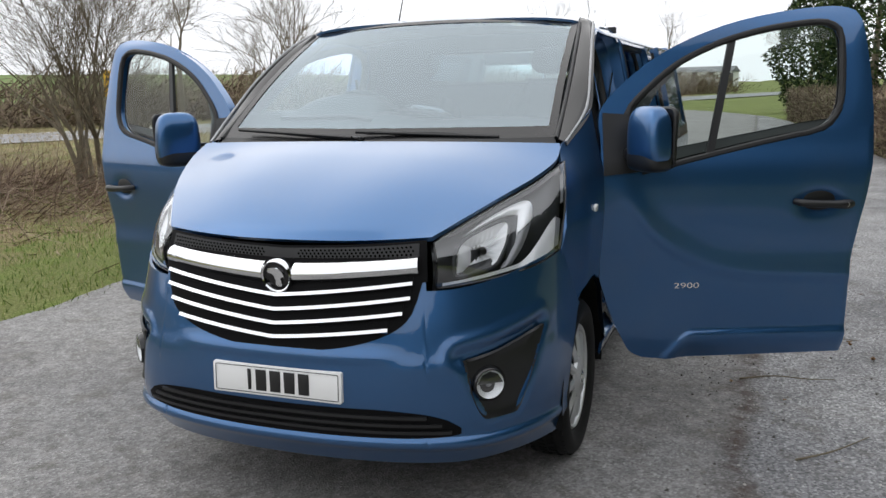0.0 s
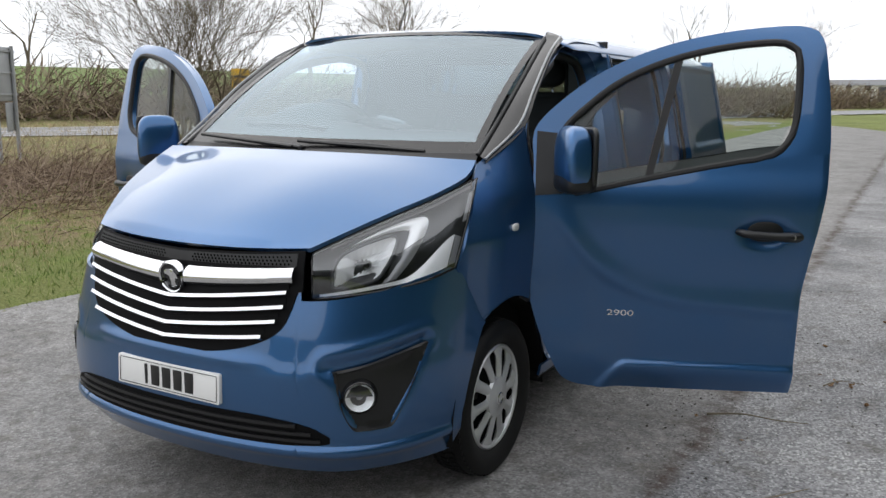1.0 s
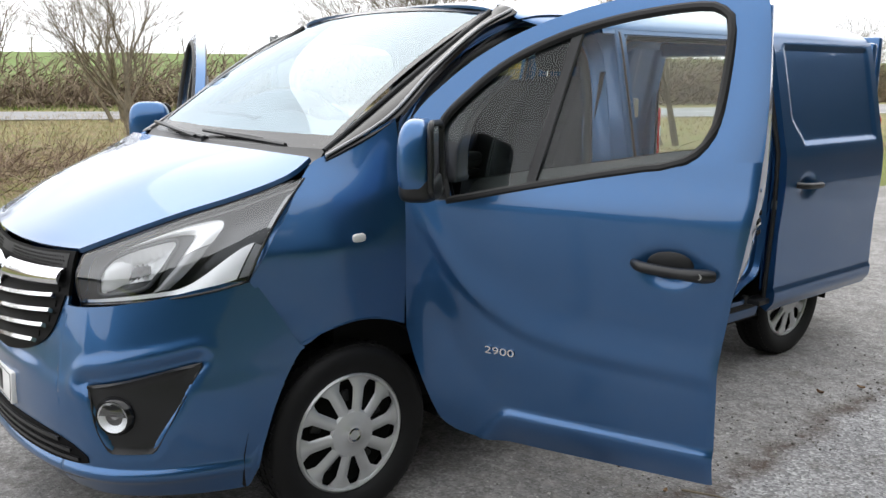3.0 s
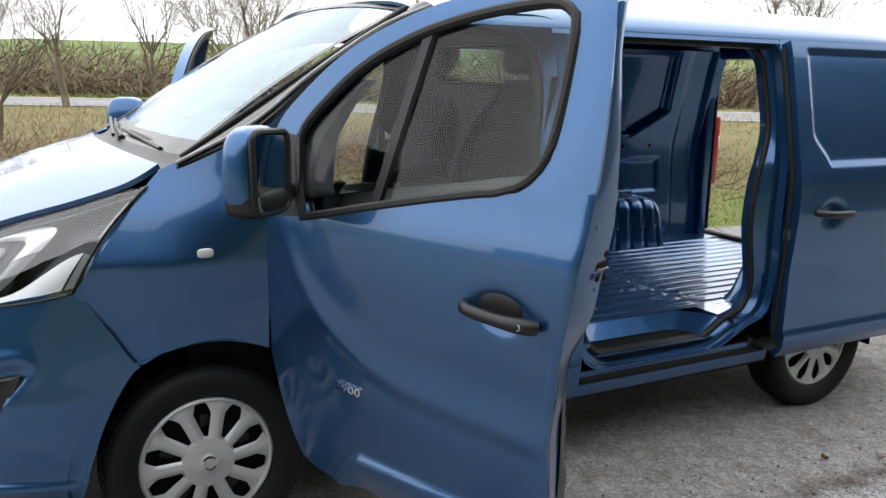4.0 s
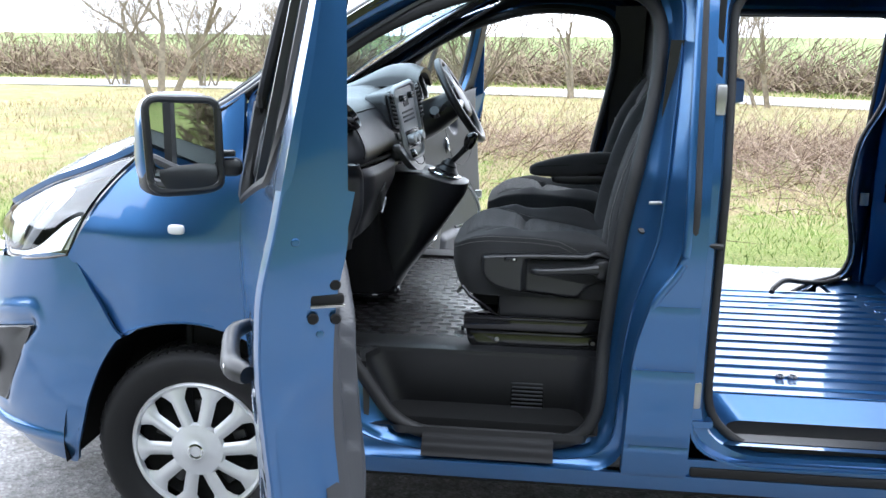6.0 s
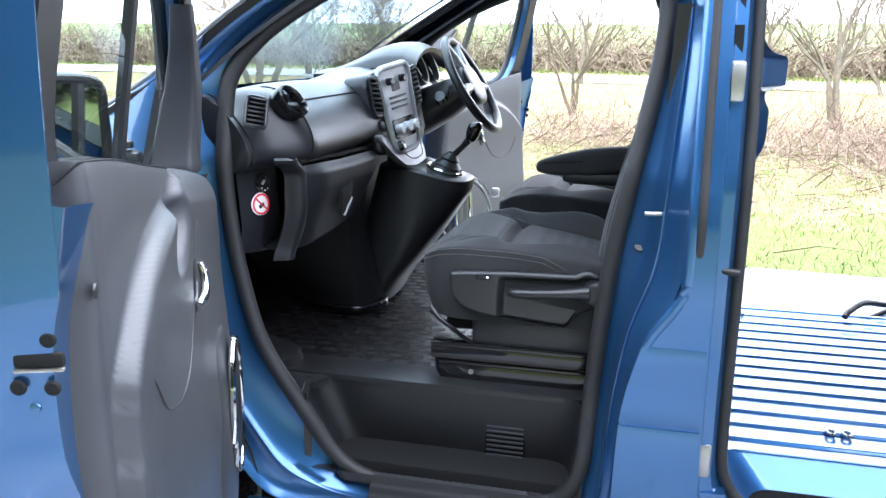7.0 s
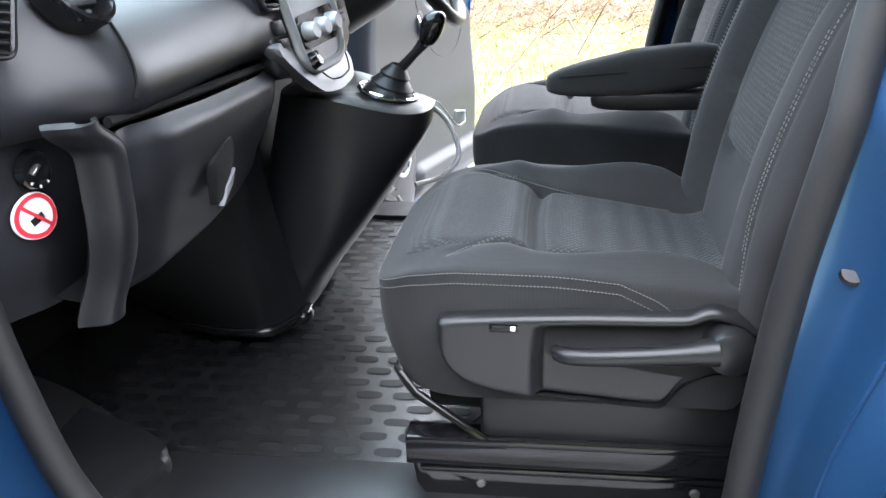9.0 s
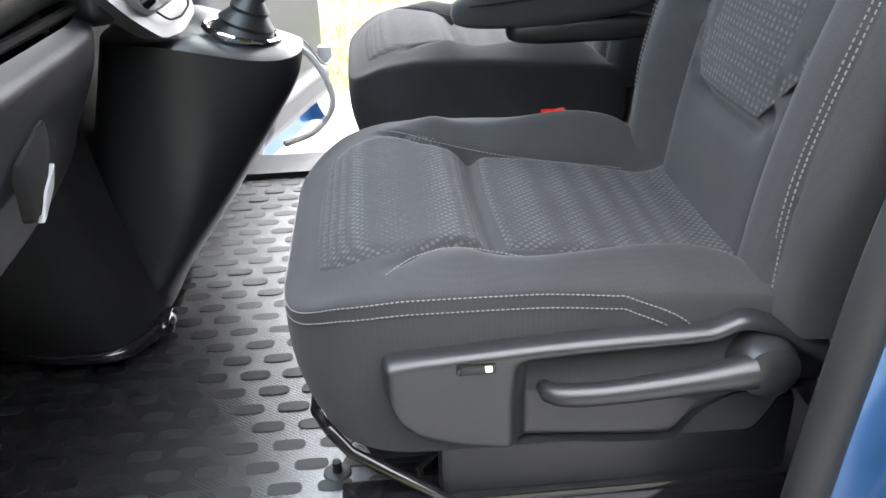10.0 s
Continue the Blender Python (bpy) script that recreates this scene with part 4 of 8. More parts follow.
def plate():
    def place(a, b, h):
        return Vector((a, 0.004 + 0.09 * abs(a)**2 - h - (b - 0.536) * -0.02, b))
    p = part("number_plate", prism(rounded([(-0.262, 0.480), (0.262, 0.480), (0.262, 0.593), (-0.262, 0.593)], 0.008, 3), lambda a, b, h: Vector((a, 0.012 - h + 0.06 * (b - 0.536), b)), 0.026, 0.002), WHITE, van, "white plate with a thin black border")
    fr = rounded([(-0.250, 0.489), (0.250, 0.489), (0.250, 0.584), (-0.250, 0.584)], 0.006, 3)
    part("plate_border", tube([(a, -0.0155 + 0.06 * (b - 0.536), b) for a, b in fr], 0.0013, 4, closed=True), INK, p)
    for k in range(5):
        part("plate_mark", box((-0.118 + 0.058 * k if k else -0.108, -0.0150, 0.5365), (0.043 if k else 0.014, 0.003, 0.079), 0.001), INK, p)


plate()

# ---- fog lamp surrounds
def fog_patch(s):
    """Dark three-cornered insert, hollow towards its inner end where the lamp sits."""
    top = pw((0.0, (0.664, 0.632)), (0.4, (0.755, 0.652)), (1.0, (0.880, 0.702)))
    low = pw((0.0, (0.668, 0.618)), (0.25, (0.680, 0.515)), (0.55, (0.732, 0.410)), (0.8, (0.808, 0.412)), (0.93, (0.858, 0.575)), (1.0, (0.880, 0.690)))

    def f(u, v):
        p = low(u).lerp(top(u), v)
        m = max(abs(2 * u - 1)**6, abs(2 * v - 1)**6)
        return face(s * u_of(p.x), p.y, -0.011 + 0.017 * m)
    root = part("fog_lamp", thick(grid(36, 20, f), -0.01), BLACK, van, "black surround with a clear fog lamp", sharp=70)
    m = Matrix.Translation(face(s * u_of(0.738), 0.540, 0.002)) @ Matrix.Rotation(radians(90), 4, 'X') @ Matrix.Rotation(radians(40 * s), 4, 'Y')
    part("bezel", lathe([(0.050, -0.004), (0.052, 0.014), (0.056, 0.015), (0.064, 0.002), (0.066, -0.010)], 36, m), GLOSS, root)
    part("reflector", lathe([(0.0, -0.010), (0.012, -0.0095), (0.030, -0.004), (0.044, 0.006), (0.051, 0.013)], 36, m), REFLECT, root)
    part("bulb_cap", lathe([(0.0, 0.006), (0.009, 0.004), (0.012, -0.002), (0.012, -0.008)], 16, m), SATIN, root)
    part("lamp_shade", prism([(-0.048, 0.004), (-0.030, 0.036), (0.0, 0.048), (0.030, 0.036), (0.048, 0.004)], lambda a, b, h: m @ Vector((a, b, 0.011 + h)), 0.002), GLOSS, root)
    part("lens", lathe([(0.0, 0.024), (0.03, 0.021), (0.051, 0.014)], 36, m), LENS, root).visible_shadow = False


fog_patch(1)
fog_patch(-1)
# ---- bonnet
EDGE = way3([(0.540, 0.178, 1.036), (0.622, 0.300, 1.090), (0.712, 0.445, 1.148), (0.790, 0.600, 1.198), (0.838, 0.730, 1.244), (0.846, 0.800, 1.276), (0.836, 0.862, 1.312)])
MIDLINE = way3([(0, 0.108, 1.024), (0, 0.150, 1.066), (0, 0.260, 1.134), (0, 0.420, 1.208), (0, 0.600, 1.272), (0, 0.785, 1.322)])


def bonnet_at(u, v):
    s = 2 * u - 1
    e, c = EDGE(v), MIDLINE(v)
    q = abs(s)**2.4
    z = lerp(c.z, e.z, q) + 0.010 * math.sin(math.pi * min(1, abs(s) / 0.9))**2 * math.sin(math.pi * v)
    return Vector((s * e.x, lerp(c.y, e.y, abs(s)**2.0), z))


part("bonnet", thick(grid(60, 40, bonnet_at), -0.018), PAINT, van, sharp=60)

# ---- headlamps
H_LOW = way3([(0.556, 0.158, 0.872), (0.645, 0.205, 0.882), (0.735, 0.282, 0.895), (0.812, 0.375, 0.910), (0.866, 0.475, 0.928), (0.900, 0.575, 0.950)])
H_TOP = way3([(0.545, 0.180, 1.030), (0.625, 0.300, 1.084), (0.715, 0.445, 1.142), (0.793, 0.600, 1.192), (0.840, 0.725, 1.236), (0.866, 0.812, 1.262)])


def lamp_at(u, v, inset=0.0, s=1):
    a, b = H_LOW(u), H_TOP(u)
    p = a.lerp(b, v)
    bulge = math.sin(math.pi * v) * 0.030
    nrm = Vector((0.55, -0.75, 0.35)).normalized()
    p = p + nrm * (bulge - inset)
    return Vector((s * p.x, p.y, p.z))


SMOKE = surface("smoked_lamp_housing", (0.055, 0.057, 0.060), 0.22, metal=0.5, vary=0.15, coarse=12)
HOOK_OUT = way3([(0.175, 0.800, 0), (0.300, 0.865, 0), (0.430, 0.892, 0), (0.560, 0.880, 0), (0.640, 0.835, 0), (0.676, 0.745, 0), (0.672, 0.620, 0), (0.640, 0.440, 0), (0.590, 0.270, 0), (0.520, 0.120, 0)])
HOOK_IN = way3([(0.180, 0.790, 0), (0.300, 0.800, 0), (0.400, 0.800, 0), (0.480, 0.775, 0), (0.535, 0.735, 0), (0.552, 0.680, 0), (0.545, 0.570, 0), (0.520, 0.400, 0), (0.480, 0.240, 0), (0.430, 0.100, 0)])


def headlamp(s):
    def P(u, v, inset):
        return lamp_at(u, v, inset, s)
    hl = part("headlamp", grid(36, 14, lambda u, v: P(u, v, 0.055 + 0.02 * math.sin(math.pi * u))), SMOKE, van, "swept clear headlamp with chrome reflectors")
    part("lens", grid(36, 16, lambda u, v: P(u, v, -0.002)), LENS, hl, "clear lens").visible_shadow = False
    ring = [P(k / 30, 0, 0.002) for k in range(31)] + [P(1, k / 12, 0.002) for k in range(1, 13)] + [P(1 - k / 30, 1, 0.002) for k in range(1, 31)] + [P(0, 1 - k / 10, 0.002) for k in range(1, 10)]
    part("rim", tube(ring, 0.0048, 6, closed=True), GLOSS, hl)
    # main reflector: a deep rounded pocket with a ribbed roof and a polished left wall
    pocket = resample(rounded([(0.125, 0.140), (0.400, 0.150), (0.470, 0.400), (0.495, 0.640), (0.460, 0.745), (0.300, 0.770), (0.165, 0.745), (0.115, 0.500)], 0.075, 5), 72)
    mid = Vector((0.300, 0.46))

    def bowl(u, v):
        q = pocket[int(round(u * 72)) % 72]
        k = 1 - 0.80 * v
        p = mid + (Vector((q.x, q.y)) - mid) * k
        ribs = 0.0035 * math.sin(u * 130) * (1 - v) * v * 4
        return P(p.x, p.y, 0.020 + 0.052 * math.sin(0.5 * math.pi * v) + ribs)
    part("reflector", grid(72, 14, bowl, wrap=True), REFLECT, hl, "ribbed chrome reflector", sharp=80)
    part("reflector_wall", grid(16, 12, lambda u, v: P(lerp(0.130, 0.235, v) + 0.012 * math.sin(math.pi * u), lerp(0.215, 0.690, u), lerp(0.021, 0.062, v**1.4))), REFLECT, hl, "polished reflector wall", sharp=80)
    part("reflector_roof", grid(30, 8, lambda u, v: P(lerp(0.185, 0.450, u), lerp(0.742 - 0.02 * u, 0.585, v), lerp(0.021, 0.058, v) + 0.003 * math.sin(u * 50) * v)), REFLECT, hl, "ribbed reflector roof", sharp=80)
    part("bulb_cap", lathe([(0.0, 0.016), (0.012, 0.014), (0.017, 0.0), (0.017, -0.02)], 18, Matrix.Translation(P(0.320, 0.44, 0.052)) @ Matrix.Rotation(radians(80), 4, 'X') @ Matrix.Rotation(radians(28 * s), 4, 'Y')), GLOSS, hl)
    # dark sheet low in the bowl: the ground's reflection put into colour
    part("reflector_tray", grid(20, 8, lambda u, v: P(lerp(0.150, 0.420, u), lerp(0.150, 0.300, v), lerp(0.018, 0.055, v))), SMOKE, hl)
    part("bowl_frame", tube([P(q.x, q.y, 0.018) for q in pocket], 0.0065, 8, closed=True), TRIM, hl, "grey frame round the reflector")
    part("bowl_frame", grid(6, 24, lambda u, v: P(lerp(0.455, 0.510, u) + 0.045 * v, lerp(0.095, 0.720, v), 0.018 + 0.003 * math.sin(math.pi * u))), TRIM, hl)
    # bright running lamp that hooks over the bowl
    def hook(u, v, a=0.0, b=1.0):
        w = lerp(a, b, u)
        p = HOOK_IN(w).lerp(HOOK_OUT(w), v)
        return P(p.x, p.y, 0.024 - 0.012 * math.sin(math.pi * v))
    part("running_lamp", grid(44, 8, lambda u, v: hook(u, v, 0.0, 0.63)), REFLECT, hl, "white running lamp", sharp=80)
    part("running_lamp", grid(20, 8, lambda u, v: hook(u, v, 0.64, 1.0)), SATIN, hl, sharp=80)
    # light strip along the bottom that runs up into the indicator
    def strip_at(u, v):
        x = lerp(0.045, 0.915, u)
        lo = 0.040 + 0.020 * smooth(0.6, 0.95, x)
        hi = lo + 0.050 + 0.300 * smooth(0.52, 0.90, x)**1.3
        return P(x, lerp(lo, hi, v), 0.008 + 0.014 * v * smooth(0.5, 0.7, x))
    part("light_strip", grid(50, 5, strip_at), REFLECT, hl, "white light strip along the bottom")
    part("side_reflector", grid(8, 6, lambda u, v: P(lerp(0.922, 0.985, u), lerp(0.065, lerp(0.40, 0.34, u), v), 0.014 + 0.010 * v)), SATIN, hl, "clear indicator segment")
    part("upper_fin", grid(30, 3, lambda u, v: P(lerp(0.10, 0.96, u), lerp(0.915, 0.965, v), 0.016 + 0.012 * v)), SATIN, hl)
    part("corner_reflector", grid(8, 8, lambda u, v: P(lerp(0.955, 0.992, u), lerp(0.52, 0.86, v), 0.014)), SATIN, hl)


headlamp(1)
headlamp(-1)

# ---- front wings
W_TOP = pw((0.580, 0.950), (0.64, 1.040), (0.72, 1.142), (0.812, 1.262), (0.865, 1.312), (0.95, 1.345), (1.05, 1.395), (1.165, 1.455))
W_LOW = pw((0.580, 0.945), (0.67, 0.822), (0.757, 0.704), (0.82, 0.738), (0.90, 0.757), (0.98, 0.760), (1.08, 0.742), (1.165, 0.712))


def wing(u, v):
    y = lerp(0.581, 1.165, u)
    return on_side(y, lerp(W_LOW(y), W_TOP(y), v))


wing_l, wing_r = both("front_wing", thick(grid(46, 40, wing), 0.012), PAINT, sharp=60)
for s, w in ((1, wing_l), (-1, wing_r)):
    def flange(u, v, s=s):
        y = lerp(0.583, 0.812, u)
        a = on_side(y, W_TOP(y), -0.003)
        return Vector((s * a.x, a.y, a.z)).lerp(lamp_at(1, u, 0.012, s), v)
    part("lamp_flange", grid(20, 5, flange), PAINT, w)
    c = on_side(0.962, 1.056, 0.003)
    part("side_repeater", blob((s * c.x, c.y, c.z), (0.016, 0.052, 0.030), nu=16, nv=10, power=3.2), PAPER, w, "clear oval side repeater")

# ---- wheel arches
for y0, arc, inn in ((0.962, 0.44, 0.52), (4.03, 0.385, 0.60)):
    def liner(u, v, y0=y0, arc=arc, inn=inn):
        a = math.pi * (1.08 * u - 0.04)
        return Vector((lerp(0.925, inn, v), y0 - arc * math.cos(a), 0.312 + arc * math.sin(a)))
    both("arch_liner", grid(26, 4, liner), UNDER)
    both("arch_back", grid(26, 2, lambda u, v, y0=y0, arc=arc, inn=inn: Vector((inn, y0 - arc * v * math.cos(math.pi * u), 0.312 + arc * v * math.sin(math.pi * u)))), UNDER)
arch_edge = [on_side(0.962 - 0.452 * math.cos(a), 0.312 + 0.452 * math.sin(a), -0.004) for a in (math.pi * k / 30 for k in range(1, 18))]
both("arch_trim", tube(arch_edge, 0.006, 6), PAINT)


# ---- wheels
def wheel(x, y, z, s, turn):
    """A road wheel on the side s, its cover facing outwards."""
    m = Matrix.Translation((s * x, y, z)) @ Matrix.Rotation(radians(90 * s), 4, 'Y') @ Matrix.Rotation(turn, 4, 'Z')
    R = 0.336
    hub = part("wheel", lathe([(0.0, -0.07), (0.20, -0.07), (0.212, -0.02), (0.218, 0.02), (0.205, 0.03), (0.12, 0.0), (0.0, 0.0)], 36, m), UNDER, van, "steel wheel with a silver ten-spoke cover")
    prof = [(0.215, 0.045), (0.228, 0.070), (0.255, 0.086), (0.288, 0.098), (0.312, 0.092), (0.328, 0.078), (R, 0.056), (R, -0.056), (0.328, -0.074), (0.300, -0.088), (0.25, -0.088), (0.215, -0.06)]
    ty = lathe(prof, 64, m)
    part("tyre", ty, RUBBER, hub, "black rubber tyre with moulded tread")
    tread = bmesh.new()
    for k in range(66):
        a = 2 * math.pi * k / 66
        for j, hx in enumerate((-0.062, -0.024, 0.018, 0.057)):
            mm = m @ Matrix.Rotation(a + 0.03 * (j % 2), 4, 'Z') @ Matrix.Translation((R - 0.001 - (0.006 if abs(hx) > 0.05 else 0), 0, hx)) @ Matrix.Rotation(0.25 * (-1)**j, 4, 'X')
            bmesh.ops.create_cube(tread, size=1.0, matrix=mm @ Matrix.Diagonal((0.012, 0.022, 0.030, 1)))
    part("tread", tread, RUBBER, hub)
    # cover: rim ring, ten blades and a hub
    part("cover_rim", lathe([(0.206, 0.056), (0.211, 0.070), (0.219, 0.074), (0.227, 0.066), (0.226, 0.045)], 60, m), SILVER, hub, "silver rim of the wheel cover")
    for k in range(10):
        a = 2 * math.pi * k / 10

        def blade(u, v, a=a):
            r = lerp(0.045, 0.212, u)
            half = 0.021 + 0.004 * u + 0.036 * smooth(0.70, 1.0, u)**2
            t = (2 * v - 1)
            h = 0.086 - 0.020 * u**1.5 - 0.012 * t * t
            ang = a + 0.05 * u
            return m @ Vector((r * math.cos(ang) - t * half * math.sin(ang), r * math.sin(ang) + t * half * math.cos(ang), h))
        part("blade", thick(grid(8, 4, blade), 0.010), SILVER, hub)
    part("hub_cap", lathe([(0.0, 0.094), (0.030, 0.094), (0.037, 0.088), (0.066, 0.086), (0.086, 0.082), (0.092, 0.070)], 28, m), SILVER, hub)
    part("hub_ring", lathe([(0.018, 0.0945), (0.022, 0.097), (0.027, 0.0945)], 24, m), CHROME, hub)
    part("brake_disc", lathe([(0.0, 0.02), (0.17, 0.02), (0.19, 0.01)], 32, m), UNDER, hub)
    for k in range(5):
        a = 2 * math.pi * k / 5 + 0.3
        part("wheel_slot", box((0, 0, 0), (0.045, 0.03, 0.012), 0.005, 2, m @ Matrix.Rotation(a, 4, 'Z') @ Matrix.Translation((0.135, 0, 0.036))), BLACK, hub)


for s in (1, -1):
    wheel(0.822, 0.962, 0.319, s, 0.35)
    wheel(0.822, 4.03, 0.319, s, 1.1)

# ---- windscreen, cowl and pillars
G_BASE = way3([(-0.80, 0.940, 1.345), (-0.5, 0.900, 1.340), (0, 0.872, 1.336), (0.5, 0.900, 1.340), (0.80, 0.940, 1.345)])
G_HEAD = way3([(-0.728, 1.780, 1.858), (-0.4, 1.748, 1.888), (0, 1.735, 1.898), (0.4, 1.748, 1.888), (0.728, 1.780, 1.858)])


def screen_at(u, v, out=0.0):
    a, b = G_BASE(u), G_HEAD(u)
    p = a.lerp(b, v)
    return p + Vector((0, -0.55, 0.83)) * (0.030 * math.sin(math.pi * v) + out)


screen = part("windscreen", grid(40, 30, screen_at), SCREEN, van, "large raked windscreen reflecting the sky")
screen.visible_shadow = False
FRIT = surface("black_frit", (0.012, 0.012, 0.013), 0.25)
part("screen_border", joined(grid(40, 3, lambda u, v: screen_at(u, 0.075 * v, 0.003)), grid(40, 2, lambda u, v: screen_at(u, 1 - 0.035 * v, 0.003)), grid(2, 30, lambda u, v: screen_at(0.022 * u, v, 0.003)), grid(2, 30, lambda u, v: screen_at(1 - 0.022 * u, v, 0.003))), FRIT, screen, "black printed border")


def cowl(u, v):
    x = lerp(-0.83, 0.83, u)
    q = (u * 2 - 1)**2
    a = Vector((x, lerp(0.775, 0.855, q), lerp(1.312, 1.302, q)))
    b = screen_at(u, 0.0, 0.004)
    p = a.lerp(b, v)
    p.z -= 0.018 * math.sin(math.pi * v)
    return p


part("cowl", grid(40, 6, cowl), BLACK, van, "black plastic scuttle panel")


def wiper(px, py, tip, arm_mid):
    base = Vector((px, py, 1.345))
    root = part("wiper", tube([base - Vector((0, 0, 0.03)), base + Vector((0, 0, 0.006))], 0.016, 10), BLACK, van, "black wiper arm and blade")
    part("arm", tube([base, Vector(arm_mid), Vector(tip)], [0.010, 0.008, 0.005], 8), BLACK, root)
    d = (Vector(tip) - base)
    a = Vector(tip) - d * 0.95 + Vector((0, -0.012, 0.004))
    part("blade", tube([a.lerp(Vector(tip) + d * 0.06, k / 12) + Vector((0, -0.02, 0.000)) for k in range(13)], 0.008, 6), BLACK, root)


wiper(0.600, 0.945, (-0.04, 0.905, 1.372), (0.28, 0.915, 1.366))
wiper(-0.050, 0.872, (-0.66, 0.93, 1.382), (-0.36, 0.890, 1.362))


def a_pillar(u, v):
    inner = way3([(0.800, 0.935, 1.340), (0.775, 1.30, 1.572), (0.728, 1.780, 1.860), (0.722, 1.83, 1.885)])(u)
    outer = way3([(0.858, 0.905, 1.315), (0.905, 1.15, 1.440), (0.880, 1.36, 1.605), (0.835, 1.62, 1.765), (0.795, 1.86, 1.852)])(u)
    p = inner.lerp(outer, v)
    return p + Vector((0.5, -0.3, 0.6)) * 0.012 * math.sin(math.pi * v)


both("windscreen_pillar", thick(grid(40, 8, a_pillar), 0.02), GLOSS, "gloss black windscreen pillar", sharp=60)
both("pillar_trim", tube([a_pillar(0.92 * k / 30, 0.03) + Vector((0.004, -0.004, 0.004)) for k in range(31)], 0.009, 8), BLACK, "black windscreen trim strip")
both("pillar_bead", tube([a_pillar(0.98 * k / 40, 0.80) + Vector((0.003, -0.002, 0.006)) for k in range(41)], 0.006, 8), SATIN, "pale weather strip on the pillar")
both("pillar_inner", thick(grid(20, 3, lambda u, v: a_pillar(u, lerp(0.05, 0.95, v)) + Vector((-0.03, 0.055, -0.035))), 0.01), TRIM)

# ---- roof
R_TOP = pw((1.735, 1.898), (1.9, 1.925), (2.3, 1.952), (3.0, 1.966), (4.2, 1.962), (4.93, 1.935))


def roof_at(u, v):
    t = 2 * v - 1
    y0 = 1.735 + 0.045 * abs(t)**2
    y = lerp(y0, 4.94, u)
    xe, ze = side(y, 1.805), 1.805
    if y < 1.95:
        k = smooth(1.95, 1.78, y)
        xe, ze = lerp(xe, 0.735, k), lerp(ze, 1.858, k)
    a = abs(t)
    x = xe * math.sin(a * math.pi / 2)**0.92
    z = ze + (R_TOP(y) - ze) * max(0.0, 1 - (x / xe)**3.4)**0.62
    rib = 0.006 * sum(math.exp(-((x - c) / 0.05)**2) for c in (0.0, 0.27, 0.54)) * smooth(2.0, 2.3, y) * smooth(4.8, 4.5, y)
    return Vector((math.copysign(x, t), y, z + rib))


roof = part("roof", thick(grid(60, 56, roof_at), 0.012), PAINT, van, sharp=60)
part("headliner", grid(20, 14, lambda u, v: Vector((lerp(-0.74, 0.74, v), lerp(1.80, 2.47, u), 1.865 - 0.04 * abs(2 * v - 1)**3))), TRIM, van, "grey cab headlining")
part("aerial", joined(lathe([(0.0, 0.03), (0.012, 0.026), (0.024, 0.0), (0.03, -0.012)], 16, Matrix.Translation((-0.50, 2.40, 1.938))), tube([(-0.50, 2.40, 1.95), (-0.50, 2.50, 2.14), (-0.50, 2.58, 2.28)], [0.005, 0.003, 0.002], 6)), BLACK, van, "black whip aerial")


# ---- sills, pillars and rear quarters
def panel(y0, y1, lo, hi, ny, nz, out=0.0, t=0.012):
    return thick(grid(ny, nz, lambda u, v: (lambda y: on_side(y, lerp(lo(y), hi(y), v), out))(lerp(y0, y1, u))), t)


both("sill", panel(1.36, 3.62, lambda y: 0.298, lambda y: 0.352, 50, 5), PAINT)
both("sill_base", box((0.86, 2.5, 0.295), (0.12, 2.3, 0.02), 0.005), UNDER)


def arch_low(y):
    d = 0.430**2 - (y - 4.03)**2
    return max(0.31, 0.312 + math.sqrt(d)) if d > 0 else 0.31


both("rear_quarter", panel(3.62, 4.95, arch_low, lambda y: 1.806, 90, 40), PAINT, sharp=60)


# ---- cab door openings: outer flange, stepped jamb and rubber seal
CAB_OUT = [(1.175, 1.44), (1.185, 0.74), (1.30, 0.52), (1.42, 0.362), (1.55, 0.350), (2.24, 0.350), (2.300, 0.41), (2.312, 0.68), (2.352, 0.88), (2.430, 1.03), (2.438, 1.78), (2.36, 1.850), (2.00, 1.855), (1.72, 1.795), (1.50, 1.690), (1.33, 1.58)]
CAB_IN = [(1.300, 1.44), (1.305, 1.15), (1.332, 0.95), (1.378, 0.77), (1.445, 0.66), (1.505, 0.565), (1.590, 0.440), (1.68, 0.400), (2.165, 0.395), (2.230, 0.47), (2.246, 0.80), (2.274, 1.05), (2.366, 1.55), (2.362, 1.76), (2.02, 1.800), (1.74, 1.735), (1.53, 1.645), (1.375, 1.54)]


